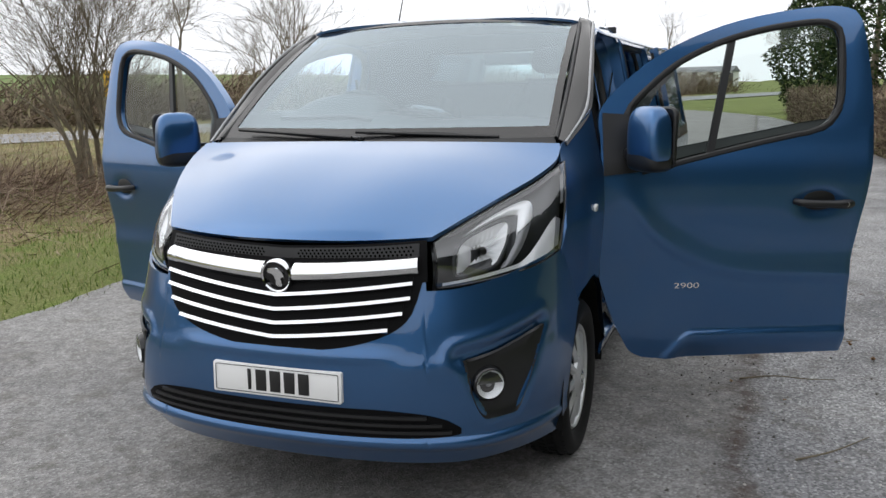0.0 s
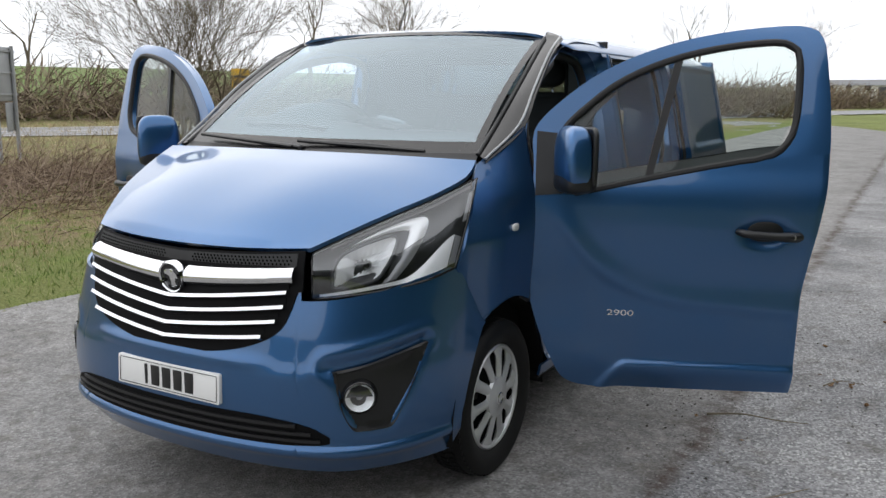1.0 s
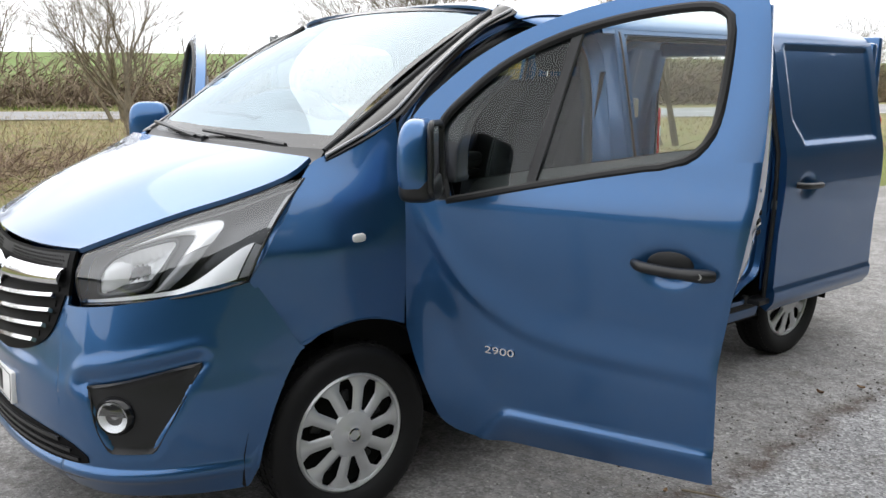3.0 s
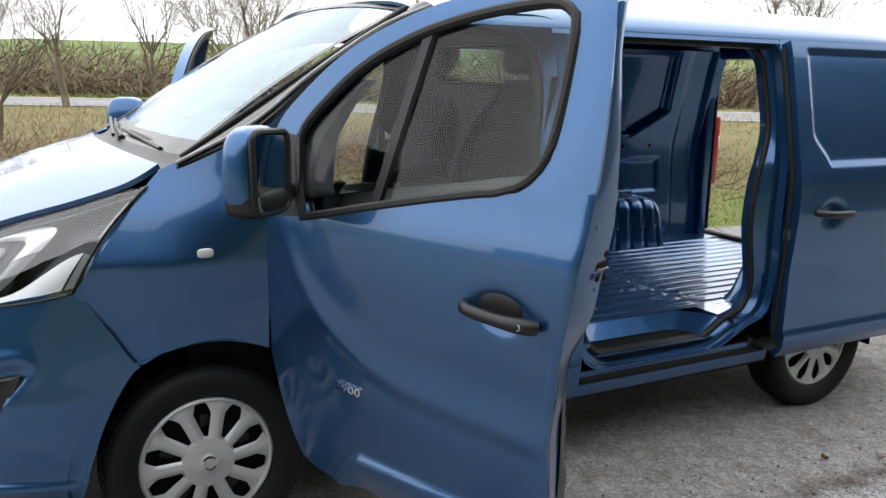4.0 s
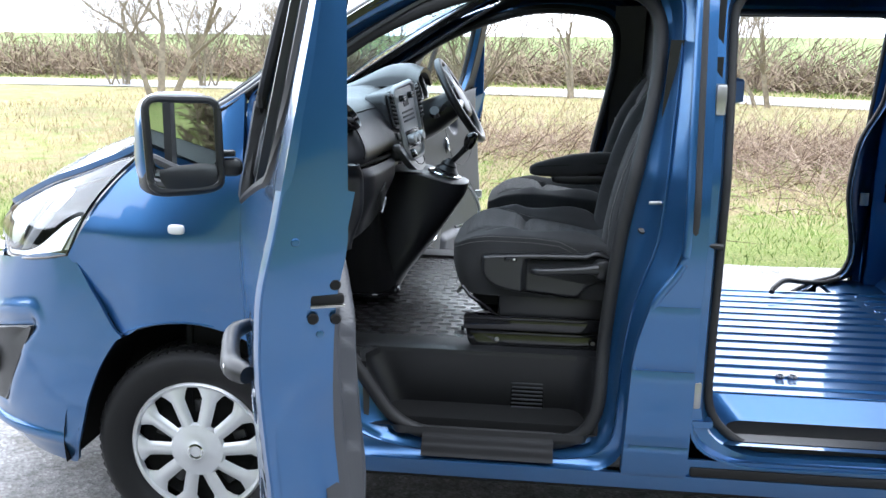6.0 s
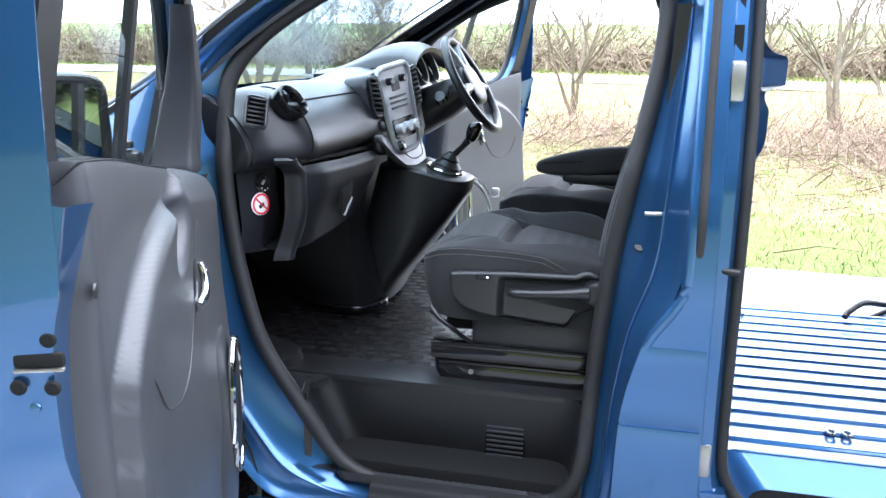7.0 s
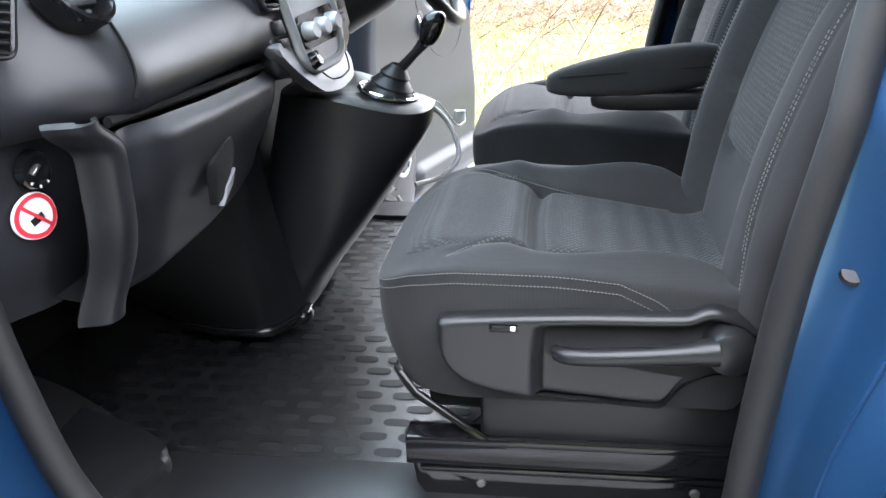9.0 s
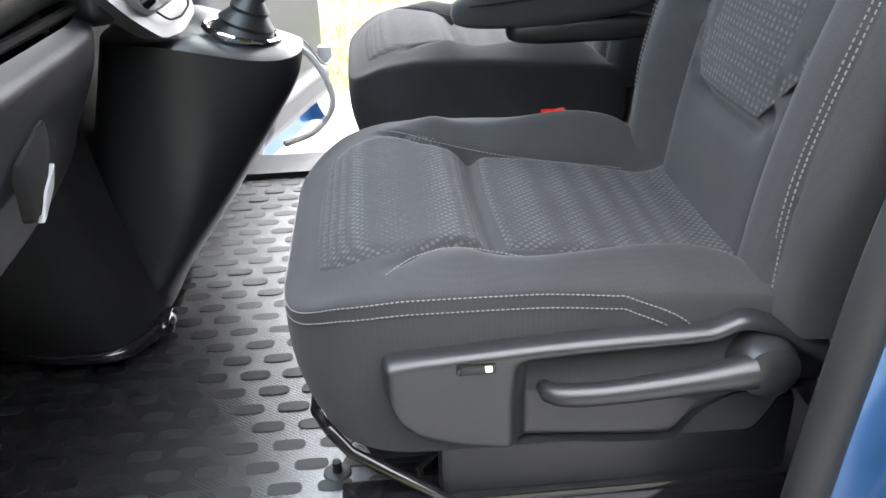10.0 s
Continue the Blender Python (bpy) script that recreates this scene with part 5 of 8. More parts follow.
def cab_frame():
    n = 140
    o = resample(rounded(CAB_OUT, [0.02, 0.2, 0.2, 0.12, 0.05, 0.05, 0.10, 0.12, 0.12, 0.12, 0.08, 0.08, 0.3, 0.3, 0.3, 0.1], 5), n)
    dense = resample(rounded(CAB_IN, [0.02, 0.2, 0.12, 0.12, 0.12, 0.12, 0.12, 0.12, 0.06, 0.10, 0.3, 0.4, 0.2, 0.10, 0.3, 0.3, 0.3, 0.1], 5), 4000)
    angle = lambda p: math.atan2(p.y - 1.15, p.x - 1.83)
    table = sorted((angle(p), p) for p in [Vector((d.x, d.y)) for d in dense])
    keys = [a for a, p in table]
    o = resample([(p.x, p.y) for p in o], 240)
    i = [table[min(range(len(keys)), key=lambda k: abs(keys[k] - angle(p)))][1] for p in o]
    for _ in range(3):                       # even out the spacing round the corners
        i = [(i[k - 2] + i[k - 1] + i[k] + i[(k + 1) % len(i)] + i[(k + 2) % len(i)]) / 5 for k in range(len(i))]
    loops = []
    for q, dep, deep in ((-0.02, 0.004, 0.004), (0.0, 0.006, 0.006), (0.05, 0.020, 0.022), (0.14, 0.032, 0.046), (0.34, 0.038, 0.078), (0.375, 0.032, 0.074), (0.40, 0.031, 0.074), (0.425, 0.036, 0.080), (0.45, 0.048, 0.094), (0.55, 0.055, 0.112), (0.65, 0.078, 0.138), (1.0, 0.092, 0.150), (1.06, 0.115, 0.175)):
        lp = []
        for a, b in zip(o, i):
            p = a.lerp(b, q)
            dd = lerp(dep, lerp(dep * 0.85, deep, smooth(1.7, 2.0, p.x)), smooth(0.50, 0.75, p.y))
            lp.append(Vector((min(side(p.x, max(0.34, p.y)), 0.952) - dd - 0.25 * max(0, 0.45 - p.y) * q, p.x, p.y)))
        loops.append(lp)
    seal = [Vector((min(side(b.x, max(0.4, b.y)), 0.952) - lerp(0.088, lerp(0.074, 0.146, smooth(1.7, 2.0, b.x)), smooth(0.50, 0.75, b.y)), b.x, b.y)) for b in (a.lerp(c, 1.05) for a, c in zip(o, i))]
    return loft(loops), tube(seal, 0.021, 12, closed=True)


fr, sl = cab_frame()
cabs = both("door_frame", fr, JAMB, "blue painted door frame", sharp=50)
sl2 = flipped(doubled(sl))
part("seal", sl, SEAL, cabs[0], "black rubber door seal")
part("seal", sl2, SEAL, cabs[1], "black rubber door seal")

# outer face of the middle pillar, with its three pressed panels
PILLAR_FRONT = pw((0.345, 2.304), (0.68, 2.314), (0.88, 2.354), (1.03, 2.432), (1.80, 2.440))
both("middle_pillar", thick(grid(10, 60, lambda u, v: (lambda z: on_side(lerp(PILLAR_FRONT(z), 2.490, u), z))(lerp(0.345, 1.80, v))), 0.012), PAINT)
for lo, hi, out in ((0.456, 0.688, 0.010), (0.694, 0.884, 0.006), (0.345, 0.450, 0.004)):
    both("pillar_panel", thick(grid(10, 12, lambda u, v: on_side(lerp(PILLAR_FRONT(lerp(lo, hi, v)) - 0.006, 2.486, u), lerp(lo, hi, v), out - 0.004 * (2 * v - 1)**8)), 0.014), PAINT)
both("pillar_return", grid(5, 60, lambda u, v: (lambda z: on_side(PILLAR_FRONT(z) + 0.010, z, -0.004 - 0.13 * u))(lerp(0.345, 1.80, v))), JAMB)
both("pillar_edge", tube([on_side(PILLAR_FRONT(z) + 0.004, z, -0.010) for z in (lerp(0.36, 1.80, k / 60) for k in range(61))], 0.014, 10), PAINT)
both("pillar_gutter", thick(grid(6, 30, lambda u, v: (lambda z: on_side(lerp(2.444, 2.466, u), z, 0.010 * math.sin(math.pi * u)**0.5 * min(1, 8 * v) - 0.002))(lerp(1.075, 1.795, v))), 0.006), SEAL, "black rubber strip on the pillar")

# ---- sliding door openings
SLIDE_OUT = [(2.492, 0.70), (2.495, 0.46), (2.62, 0.395), (3.28, 0.405), (3.46, 0.50), (3.585, 0.53), (3.62, 0.70), (3.62, 1.76), (3.58, 1.815), (2.56, 1.815), (2.492, 1.76)]
SLIDE_IN = [(2.545, 0.72), (2.548, 0.53), (2.66, 0.425), (3.24, 0.430), (3.38, 0.520), (3.50, 0.545), (3.545, 0.66), (3.492, 0.97), (3.515, 1.20), (3.598, 1.39), (3.590, 1.71), (3.53, 1.775), (2.64, 1.785), (2.548, 1.73)]


def slide_frame():
    n = 150
    o = resample(rounded(SLIDE_OUT, 0.07, 5), n)
    i = resample(rounded(SLIDE_IN, 0.07, 5), n)
    loops = []
    for q, dep in ((-0.12, 0.005), (0.0, 0.006), (0.12, 0.040), (0.55, 0.046), (0.75, 0.075), (1.0, 0.090), (1.05, 0.13)):
        loops.append([(lambda p: Vector((min(side(p.x, max(0.4, p.y)), 0.95) - dep, p.x, p.y)))(a.lerp(b, q)) for a, b in zip(o, i)])
    return loft(loops), tube([Vector((min(side(b.x, b.y), 0.95) - 0.084, b.x, b.y)) for b in i], 0.014, 10, closed=True)


fr, sl = slide_frame()
slides = both("side_frame", fr, PAINT, "blue painted frame of the side door", sharp=50)
sl2 = flipped(doubled(sl))
part("seal", sl, SEAL, slides[0], "black rubber door seal")
part("seal", sl2, SEAL, slides[1], "black rubber door seal")
both("slide_sill", panel(2.49, 3.62, lambda y: 0.352, lambda y: 0.408, 30, 3, -0.010), PAINT)
both("slide_track", box((0.925, 3.05, 0.368), (0.02, 1.10, 0.030), 0.006), RUBBER, "black lower door track")
both("roof_rail", panel(2.35, 3.62, lambda y: 1.786, lambda y: 1.812, 30, 3, -0.002), PAINT)
both("upper_track", box((0.785, 3.05, 1.776), (0.05, 1.08, 0.03), 0.006), BLACK)

# ---------------------------------------------------------------- the van: doors
TYPE = bpy.data.curves.new("lettering", 'FONT')


def lettering(text, size, depth):
    """Raised characters in the built-in font, as a bmesh about the origin in x and y."""
    TYPE.body, TYPE.size, TYPE.extrude = text, size, depth
    TYPE.align_x, TYPE.align_y = 'CENTER', 'CENTER'
    ob = bpy.data.objects.new("lettering", TYPE)
    scene.collection.objects.link(ob)
    dg = bpy.context.evaluated_depsgraph_get()
    me = bpy.data.meshes.new_from_object(ob.evaluated_get(dg))
    bm = bmesh.new()
    bm.from_mesh(me)
    bpy.data.objects.remove(ob)
    return bm


DY = 1.172                                   # hinge line of the cab doors
D_BOTTOM = pw((0.0, 0.70), (0.03, 0.60), (0.08, 0.475), (0.15, 0.355), (0.22, 0.328), (0.30, 0.322), (1.20, 0.336))
D_BELT = pw((0.0, 1.160), (0.19, 1.180), (0.40, 1.225), (0.70, 1.290), (0.95, 1.335), (1.20, 1.36))
D_REAR = pw((0.30, 1.110), (0.47, 1.113), (0.70, 1.112), (0.90, 1.134), (1.10, 1.168), (1.26, 1.188), (1.40, 1.192), (1.90, 1.162))
D_CREASE = pw((0.0, 1.12), (0.10, 1.06), (0.22, 0.915), (0.35, 0.810), (0.50, 0.748), (0.68, 0.716), (1.20, 0.690))
FRAME_OUT = way3([(0.002, 1.160, 0), (0.0, 1.30, 0), (0.004, 1.450, 0), (0.15, 1.596, 0), (0.32, 1.706, 0), (0.53, 1.790, 0), (0.75, 1.842, 0), (0.98, 1.870, 0), (1.105, 1.866, 0), (1.160, 1.812, 0), (1.186, 1.60, 0), (1.193, 1.440, 0), (1.192, 1.360, 0), (1.189, 1.335, 0)])
FRAME_IN = way3([(0.180, 1.178, 0), (0.135, 1.30, 0), (0.120, 1.430, 0), (0.235, 1.553, 0), (0.37, 1.650, 0), (0.55, 1.728, 0), (0.75, 1.778, 0), (0.95, 1.802, 0), (1.030, 1.790, 0), (1.066, 1.735, 0), (1.060, 1.52, 0), (1.038, 1.420, 0), (0.985, 1.358, 0), (0.900, 1.328, 0)])
WIN_TOP = pw((0.115, 1.425), (0.235, 1.556), (0.37, 1.652), (0.55, 1.732), (0.75, 1.781), (0.95, 1.804), (1.03, 1.792), (1.068, 1.70))
WIN_LOW = pw((0.115, 1.30), (0.17, 1.195), (0.19, 1.184), (0.40, 1.229), (0.70, 1.294), (0.93, 1.336), (1.00, 1.385), (1.05, 1.52), (1.068, 1.68))


def door_x(s, z):
    x = WIDTH(z)
    c = D_CREASE(s)
    below = c - z
    if below > 0:
        x += (0.013 - 0.007 * smooth(-0.01, 0.045, below) - 0.012 * smooth(0.03, 0.32, below)) * smooth(0.02, 0.25, s)
    else:
        x += 0.013 * smooth(0.17, 0.0, z - c)**1.7 * smooth(0.02, 0.25, s)
    m = 0.452 - 0.13 * smooth(0.42, 0.26, s)
    x += 0.013 * smooth(m + 0.008, m - 0.012, z) * smooth(0.27, 0.31, s) - 0.035 * smooth(m - 0.03, m - 0.16, z)
    r = D_REAR(z)
    x -= 0.007 * smooth(r - 0.022, r, s)**2
    cup = ((s - 0.955) / 0.085)**2 + ((z - 1.030) / 0.052)**2
    x -= 0.020 * math.exp(-cup**1.5)
    return x


def door_pt(s, z, out=0.0):
    return Vector((door_x(s, z) + out, DY + s, z))


def cab_door(sgn, angle):
    """Front door on the side sgn, swung open by angle degrees about its hinge line."""
    H = Vector((0.950, DY, 0))
    M = Matrix.Translation(H) @ Matrix.Rotation(radians(-angle), 4, 'Z') @ Matrix.Translation(-H)

    def add(name, bm, mat, parent, label="", sharp=38):
        bm.transform(M)
        if sgn < 0:
            bm = flipped(bm)
        return part(name, bm, mat, parent, label, sharp)

    def lower(u, v):
        s0 = u
        zb, zt = D_BOTTOM(s0 * 1.1), D_BELT(s0 * 1.17)
        z = lerp(zb, zt, v)
        return door_pt(s0 * D_REAR(z), z)
    door = add("cab_door", thick(grid(80, 80, lower), 0.060), PAINT, van, "open blue cab door with a black handle", sharp=55)
    n = 60

    def ring(u, v):
        p = FRAME_OUT(u).lerp(FRAME_IN(u), v)
        return door_pt(p.x, p.y, -0.004 * v)
    add("window_frame", thick(grid(n, 4, ring), 0.036), PAINT, door, sharp=55)
    add("window_glass", grid(30, 12, lambda u, v: (lambda s: Vector((WIDTH(lerp(WIN_LOW(s), WIN_TOP(s), v)) - 0.022, DY + s, lerp(WIN_LOW(s), WIN_TOP(s), v))))(lerp(0.116, 1.066, u))), GLASS, door, "clear side window").visible_shadow = False
    loop = [FRAME_IN(k / 50) for k in range(51)] + [Vector((s, D_BELT(s) + 0.002, 0)) for s in (0.85, 0.70, 0.55, 0.40, 0.28)]
    add("window_seal", tube([(WIDTH(p.y) - 0.008, DY + p.x, p.y) for p in loop], 0.015, 8, closed=True), SEAL, door, "black rubber window seal")
    add("divider_bar", thick(grid(2, 12, lambda u, v: (lambda q: Vector((WIDTH(q.y) - 0.008, DY + q.x + lerp(-0.016, 0.016, u), q.y)))(Vector((0.476, 1.245)).lerp(Vector((0.592, 1.750)), v))), 0.018), BLACK, door, "black window divider")

    def corner(u, v):
        a = Vector((0.010, lerp(1.166, 1.435, u)))
        b = Vector((lerp(0.175, 0.125, u), lerp(1.182, 1.425, u)))
        p = a.lerp(b, v)
        return door_pt(p.x, p.y, 0.006)
    add("mirror_base", thick(grid(8, 8, corner), 0.03), BLACK, door, "black plastic mirror mount")

    # mirror
    def shell(p, q):
        return Vector((q.x * (1 - 0.06 * p.z), q.y * (1 - 0.22 * abs(p.z)**3 - (0.10 if q.y > 0 else 0)), q.z))
    mx, ms, mz = 1.122, 0.165, 1.335
    T = Matrix.Translation((mx, DY + ms, 0)) @ Matrix.Rotation(radians(20), 4, 'Z') @ Matrix.Translation((-mx, -DY - ms, 0))

    def addm(name, bm, *rest):
        bm.transform(T)
        return add(name, bm, *rest)
    mir = addm("mirror", blob((mx, DY + ms, mz), (0.215, 0.125, 0.262), shell, 36, 24, 3.6), PAINT, door, "blue door mirror on a black arm")
    addm("mirror_foot", blob((mx - 0.005, DY + ms + 0.004, mz - 0.090), (0.218, 0.128, 0.10), None, 30, 14, 3.4), BLACK, mir)
    lp = rounded([(-0.092, -0.118), (0.090, -0.118), (0.097, 0.118), (-0.090, 0.112)], 0.035, 5)
    addm("mirror_rim", tube([(mx + a, DY + ms + 0.056, mz + b) for a, b in lp], 0.011, 8, closed=True), BLACK, mir)
    addm("mirror_back", prism(lp, lambda a, b, h: Vector((mx + a, DY + ms + 0.046 + h, mz + b)), 0.010), BLACK, mir)
    # two panes: a tall one above, a wide-angle one below
    up = rounded([(-0.084, -0.060), (0.083, -0.060), (0.088, 0.110), (-0.083, 0.104)], 0.024, 4)
    lo = rounded([(-0.084, -0.110), (0.083, -0.110), (0.083, -0.066), (-0.084, -0.066)], 0.016, 4)
    tilt = lambda a, b, h: Vector((mx + a, DY + ms + 0.058 + h + 0.035 * a, mz + b))
    addm("mirror_glass", prism(up, tilt, 0.002), MIRROR, mir, "mirror glass")
    addm("mirror_glass", prism(lo, lambda a, b, h: Vector((mx + a, DY + ms + 0.058 + h + 0.035 * a - 0.10 * (b + 0.09), mz + b)), 0.002), MIRROR, mir, "wide-angle mirror glass")
    add("mirror_arm", joined(box((0.995, DY + 0.120, 1.262), (0.075, 0.060, 0.050), 0.018), box((1.005, DY + 0.13, 1.300), (0.06, 0.03, 0.018), 0.006)), BLACK, mir)

    # handle
    hy, hz, hx = DY + 0.972, 1.026, door_x(0.80, 1.026)
    bar = way3([(hx - 0.002, hy - 0.128, hz + 0.010), (hx + 0.030, hy - 0.095, hz + 0.006), (hx + 0.038, hy, hz), (hx + 0.034, hy + 0.075, hz - 0.002), (hx + 0.010, hy + 0.118, hz - 0.004)])
    add("handle", tube([bar(k / 16) for k in range(17)], [0.013, 0.015, 0.0165, 0.017, 0.017, 0.017, 0.017, 0.017, 0.017, 0.0175, 0.018, 0.019, 0.020, 0.0205, 0.021, 0.020, 0.016], 12), BLACK, door, "black pull handle with a key lock")
    add("lock", lathe([(0.0, 0.004), (0.009, 0.004), (0.010, 0.0)], 16, Matrix.Translation((hx + 0.047, hy + 0.082, hz - 0.002)) @ Matrix.Rotation(radians(90), 4, 'Y')), STEEL, door)
    add("handle_cup", blob((hx - 0.013, hy - 0.018, hz + 0.014), (0.016, 0.15, 0.090), None, 20, 12, 2.4), BLACK, door)
    # raised figures low on the door
    if sgn > 0:
        t = lettering("2900", 0.036, 0.003)
        t.transform(Matrix.Diagonal((1.6, 1, 1, 1)))
        t.transform(Matrix.Translation((door_x(0.385, 0.668) + 0.006, DY + 0.385, 0.668)) @ Matrix.Rotation(radians(90), 4, 'Z') @ Matrix.Rotation(radians(90), 4, 'X'))
        add("badge", t, CHROME, door, "chrome figures")
    # inner shell with the broad closing edge
    def deep(s0, z):
        return lerp(0.080, 0.118, smooth(0.0, 0.30, s0)) - 0.035 * smooth(0.60, 0.36, z)

    def taper(z):
        return 0.042 * smooth(1.06, 0.88, z)

    def inner(u, v):
        z = lerp(lerp(D_BOTTOM(0.04), D_BOTTOM(1.0), smooth(0.0, 0.3, 1 - u)) + 0.004, D_BELT((1 - u) * 1.1) + 0.02, v)
        r = D_REAR(z) - 0.004
        k = u * 12
        if k < 2:
            return Vector((door_x(r, z) - lerp(0.020, 0.126, k / 2), DY + r + 0.002 * math.sin(k * 1.5) - 0.5 * k * taper(z), z))
        s0 = lerp(r - 0.012 - taper(z), 0.03, (k - 2) / 10)
        return Vector((WIDTH(z) - deep(s0, z), DY + s0, z))
    add("inner_shell", grid(72, 60, inner), PAINT, door, sharp=55)
    add("upper_shell", thick(grid(60, 3, lambda u, v: (lambda q: Vector((WIDTH(q.y) - 0.036, DY + q.x, q.y)))(FRAME_OUT(u).lerp(FRAME_IN(u), lerp(0.05, 0.96, v)))), 0.014), PAINT, door, sharp=55)

    # inner trim: an upright panel with a hollow above a slanting arm rest
    RIDGE = pw((0.0, 1.50), (0.535, 1.42), (0.575, 1.290), (0.62, 1.268), (0.77, 1.238), (0.88, 1.197), (0.966, 1.146), (1.03, 1.085), (1.05, 0.85), (1.07, 0.50))
    FRONT = pw((0.42, 0.30), (0.60, 0.22), (0.75, 0.165), (0.93, 0.150), (1.25, 0.195))

    def trim_x(s0, z):
        return WIDTH(min(z, 1.10)) - 0.150 + 0.035 * smooth(0.60, 0.36, z)

    def proud(s0, z):
        return 0.034 * smooth(RIDGE(s0) + 0.008, RIDGE(s0) - 0.022, z) * (1 - 0.35 * smooth(0.85, 0.55, z))

    def trim(u, v):
        z0 = lerp(0.42, 1.24, v)
        s0 = lerp(FRONT(z0), 1.085, u)
        z = lerp(0.42, D_BELT(s0) + lerp(0.060, 0.040, smooth(0.2, 0.8, s0)), v)
        e = min(1, 14 * min(u, 1 - u, v, 1 - v)) ** 0.5
        a, b = s0 - 0.640, z - 1.207
        bowl = 0.046 * math.exp(-(((a - b) * 0.7071 / 0.068)**2 + ((a + b) * 0.7071 / 0.040)**2)**2.2)
        pocket = 0.030 * smooth(0.60, 0.54, z) * smooth(0.42, 0.50, s0)
        back = 0.060 * max(0.0, 1 - 22 * u)**2 + 0.045 * max(0.0, 1 - 30 * (1 - u))**2
        return Vector((trim_x(s0, z) + back - e * (0.006 + proud(s0, z) - bowl + pocket), DY + s0, z))
    tr = add("trim_panel", grid(130, 130, trim), TRIM, door, "dark grey moulded door trim", sharp=180)
    add("trim_back", grid(24, 2, lambda u, v: (lambda s0: Vector((lerp(0.850, 0.816, v), DY + s0, D_BELT(s0) + lerp(0.008, lerp(0.058, 0.039, smooth(0.2, 0.8, s0)), v))))(lerp(0.10, 1.085, u))), BLACK, tr)
    # block that covers the mirror mount and runs up along the window frame
    sail = []
    for z, sh, dx, q in ((1.238, 0.0, 0.0, 1.0), (1.250, 0.0, 0.0, 1.06), (1.262, 0.0, 0.0, 1.0), (1.34, 0.004, -0.012, 0.90), (1.43, 0.030, -0.030, 0.74), (1.52, 0.105, -0.048, 0.55), (1.60, 0.200, -0.064, 0.42)):
        sail.append([Vector((0.880 + dx + lx * q, DY + 0.110 + sh + ls * q, z)) for lx, ls in rounded([(0.048, 0.085), (-0.045, 0.085), (-0.050, -0.010), (-0.005, -0.090), (0.048, -0.090)], 0.016, 4)])
    add("sail_panel", loft(sail), TRIM, tr, "grey inner mirror cover", sharp=50)
    add("inner_frame", thick(grid(60, 3, lambda u, v: (lambda q: Vector((WIDTH(q.y) - 0.055, DY + q.x, q.y)))(FRAME_OUT(u).lerp(FRAME_IN(u), lerp(0.30, 1.0, v)))), 0.006), BLACK, tr)

    def on_trim(s0, z, h):
        return Vector((trim_x(s0, z) - 0.006 - proud(s0, z) - h, DY + s0, z))
    add("handle_recess", blob(on_trim(0.563, 1.088, -0.006), (0.022, 0.062, 0.120), None, 16, 10, 2.4), BLACK, tr)
    hl = way3([on_trim(0.538, 1.124, 0.004), on_trim(0.536, 1.096, 0.012), on_trim(0.551, 1.066, 0.014), on_trim(0.580, 1.054, 0.007)])
    add("inner_handle", tube([hl(k / 12) for k in range(13)], [0.005, 0.007, 0.008, 0.008, 0.0085, 0.0085, 0.009, 0.009, 0.009, 0.0095, 0.0095, 0.009, 0.007], 10), CHROME, tr, "chrome inner handle")
    vee = way3([on_trim(s0, z, 0.0004) for s0, z in ((0.520, 1.200), (0.575, 1.090), (0.640, 1.000), (0.700, 0.962), (0.780, 0.950), (0.870, 0.975), (0.930, 1.040), (0.985, 1.125))])
    add("trim_seam", tube([vee(k / 40) for k in range(41)], 0.0014, 5), BLACK, tr)
    add("speaker_bulge", blob(on_trim(0.350, 0.66, -0.020), (0.070, 0.26, 0.56), None, 26, 16, 2.5), TRIM, tr)
    sx = on_trim(0.350, 0.68, 0.017).x
    add("speaker", thick(grid(24, 8, lambda u, v: Vector((sx - 0.004 * math.sin(math.pi * v), DY + 0.325 + 0.062 * v * math.cos(2 * math.pi * u), 0.740 + 0.150 * v * math.sin(2 * math.pi * u)))), 0.004), BLACK, tr, "black speaker mesh")
    add("speaker_ring", tube([(sx - 0.002, DY + 0.325 + 0.066 * math.cos(2 * math.pi * k / 30), 0.740 + 0.155 * math.sin(2 * math.pi * k / 30)) for k in range(30)], 0.008, 8, closed=True), CHROME, tr, "silver speaker ring")
    add("hinge_flap", prism([(0.02, 1.24), (0.19, 1.25), (0.15, 0.93), (0.06, 0.90)], lambda a, b, h: Vector((WIDTH(b) - 0.070 - h, DY + a, b)), 0.012, 0.003), BLACK, tr)
    add("trim_screw", lathe([(0.0, 0.004), (0.009, 0.003), (0.010, 0.0)], 12, Matrix.Translation((trim_x(1.07, 1.225) - 0.005, DY + 1.070, 1.225)) @ Matrix.Rotation(radians(-90), 4, 'Y')), BLACK, tr)
    # flat closing edge over the whole height
    def edge_at(u, v):
        z = lerp(0.345, 1.800, u)
        far = WIDTH(z) - lerp(0.130, 0.046, max(0.0, min(1.0, (z - 1.26) / 0.42))) + 0.02 * smooth(0.60, 0.36, z)
        return Vector((lerp(door_x(D_REAR(z), z) - 0.004, far, v), DY + D_REAR(z) - 0.001 + 0.002 * math.sin(math.pi * v) - v * taper(z), z))
    add("closing_edge", thick(grid(50, 6, edge_at), 0.006), PAINT, door, sharp=55)
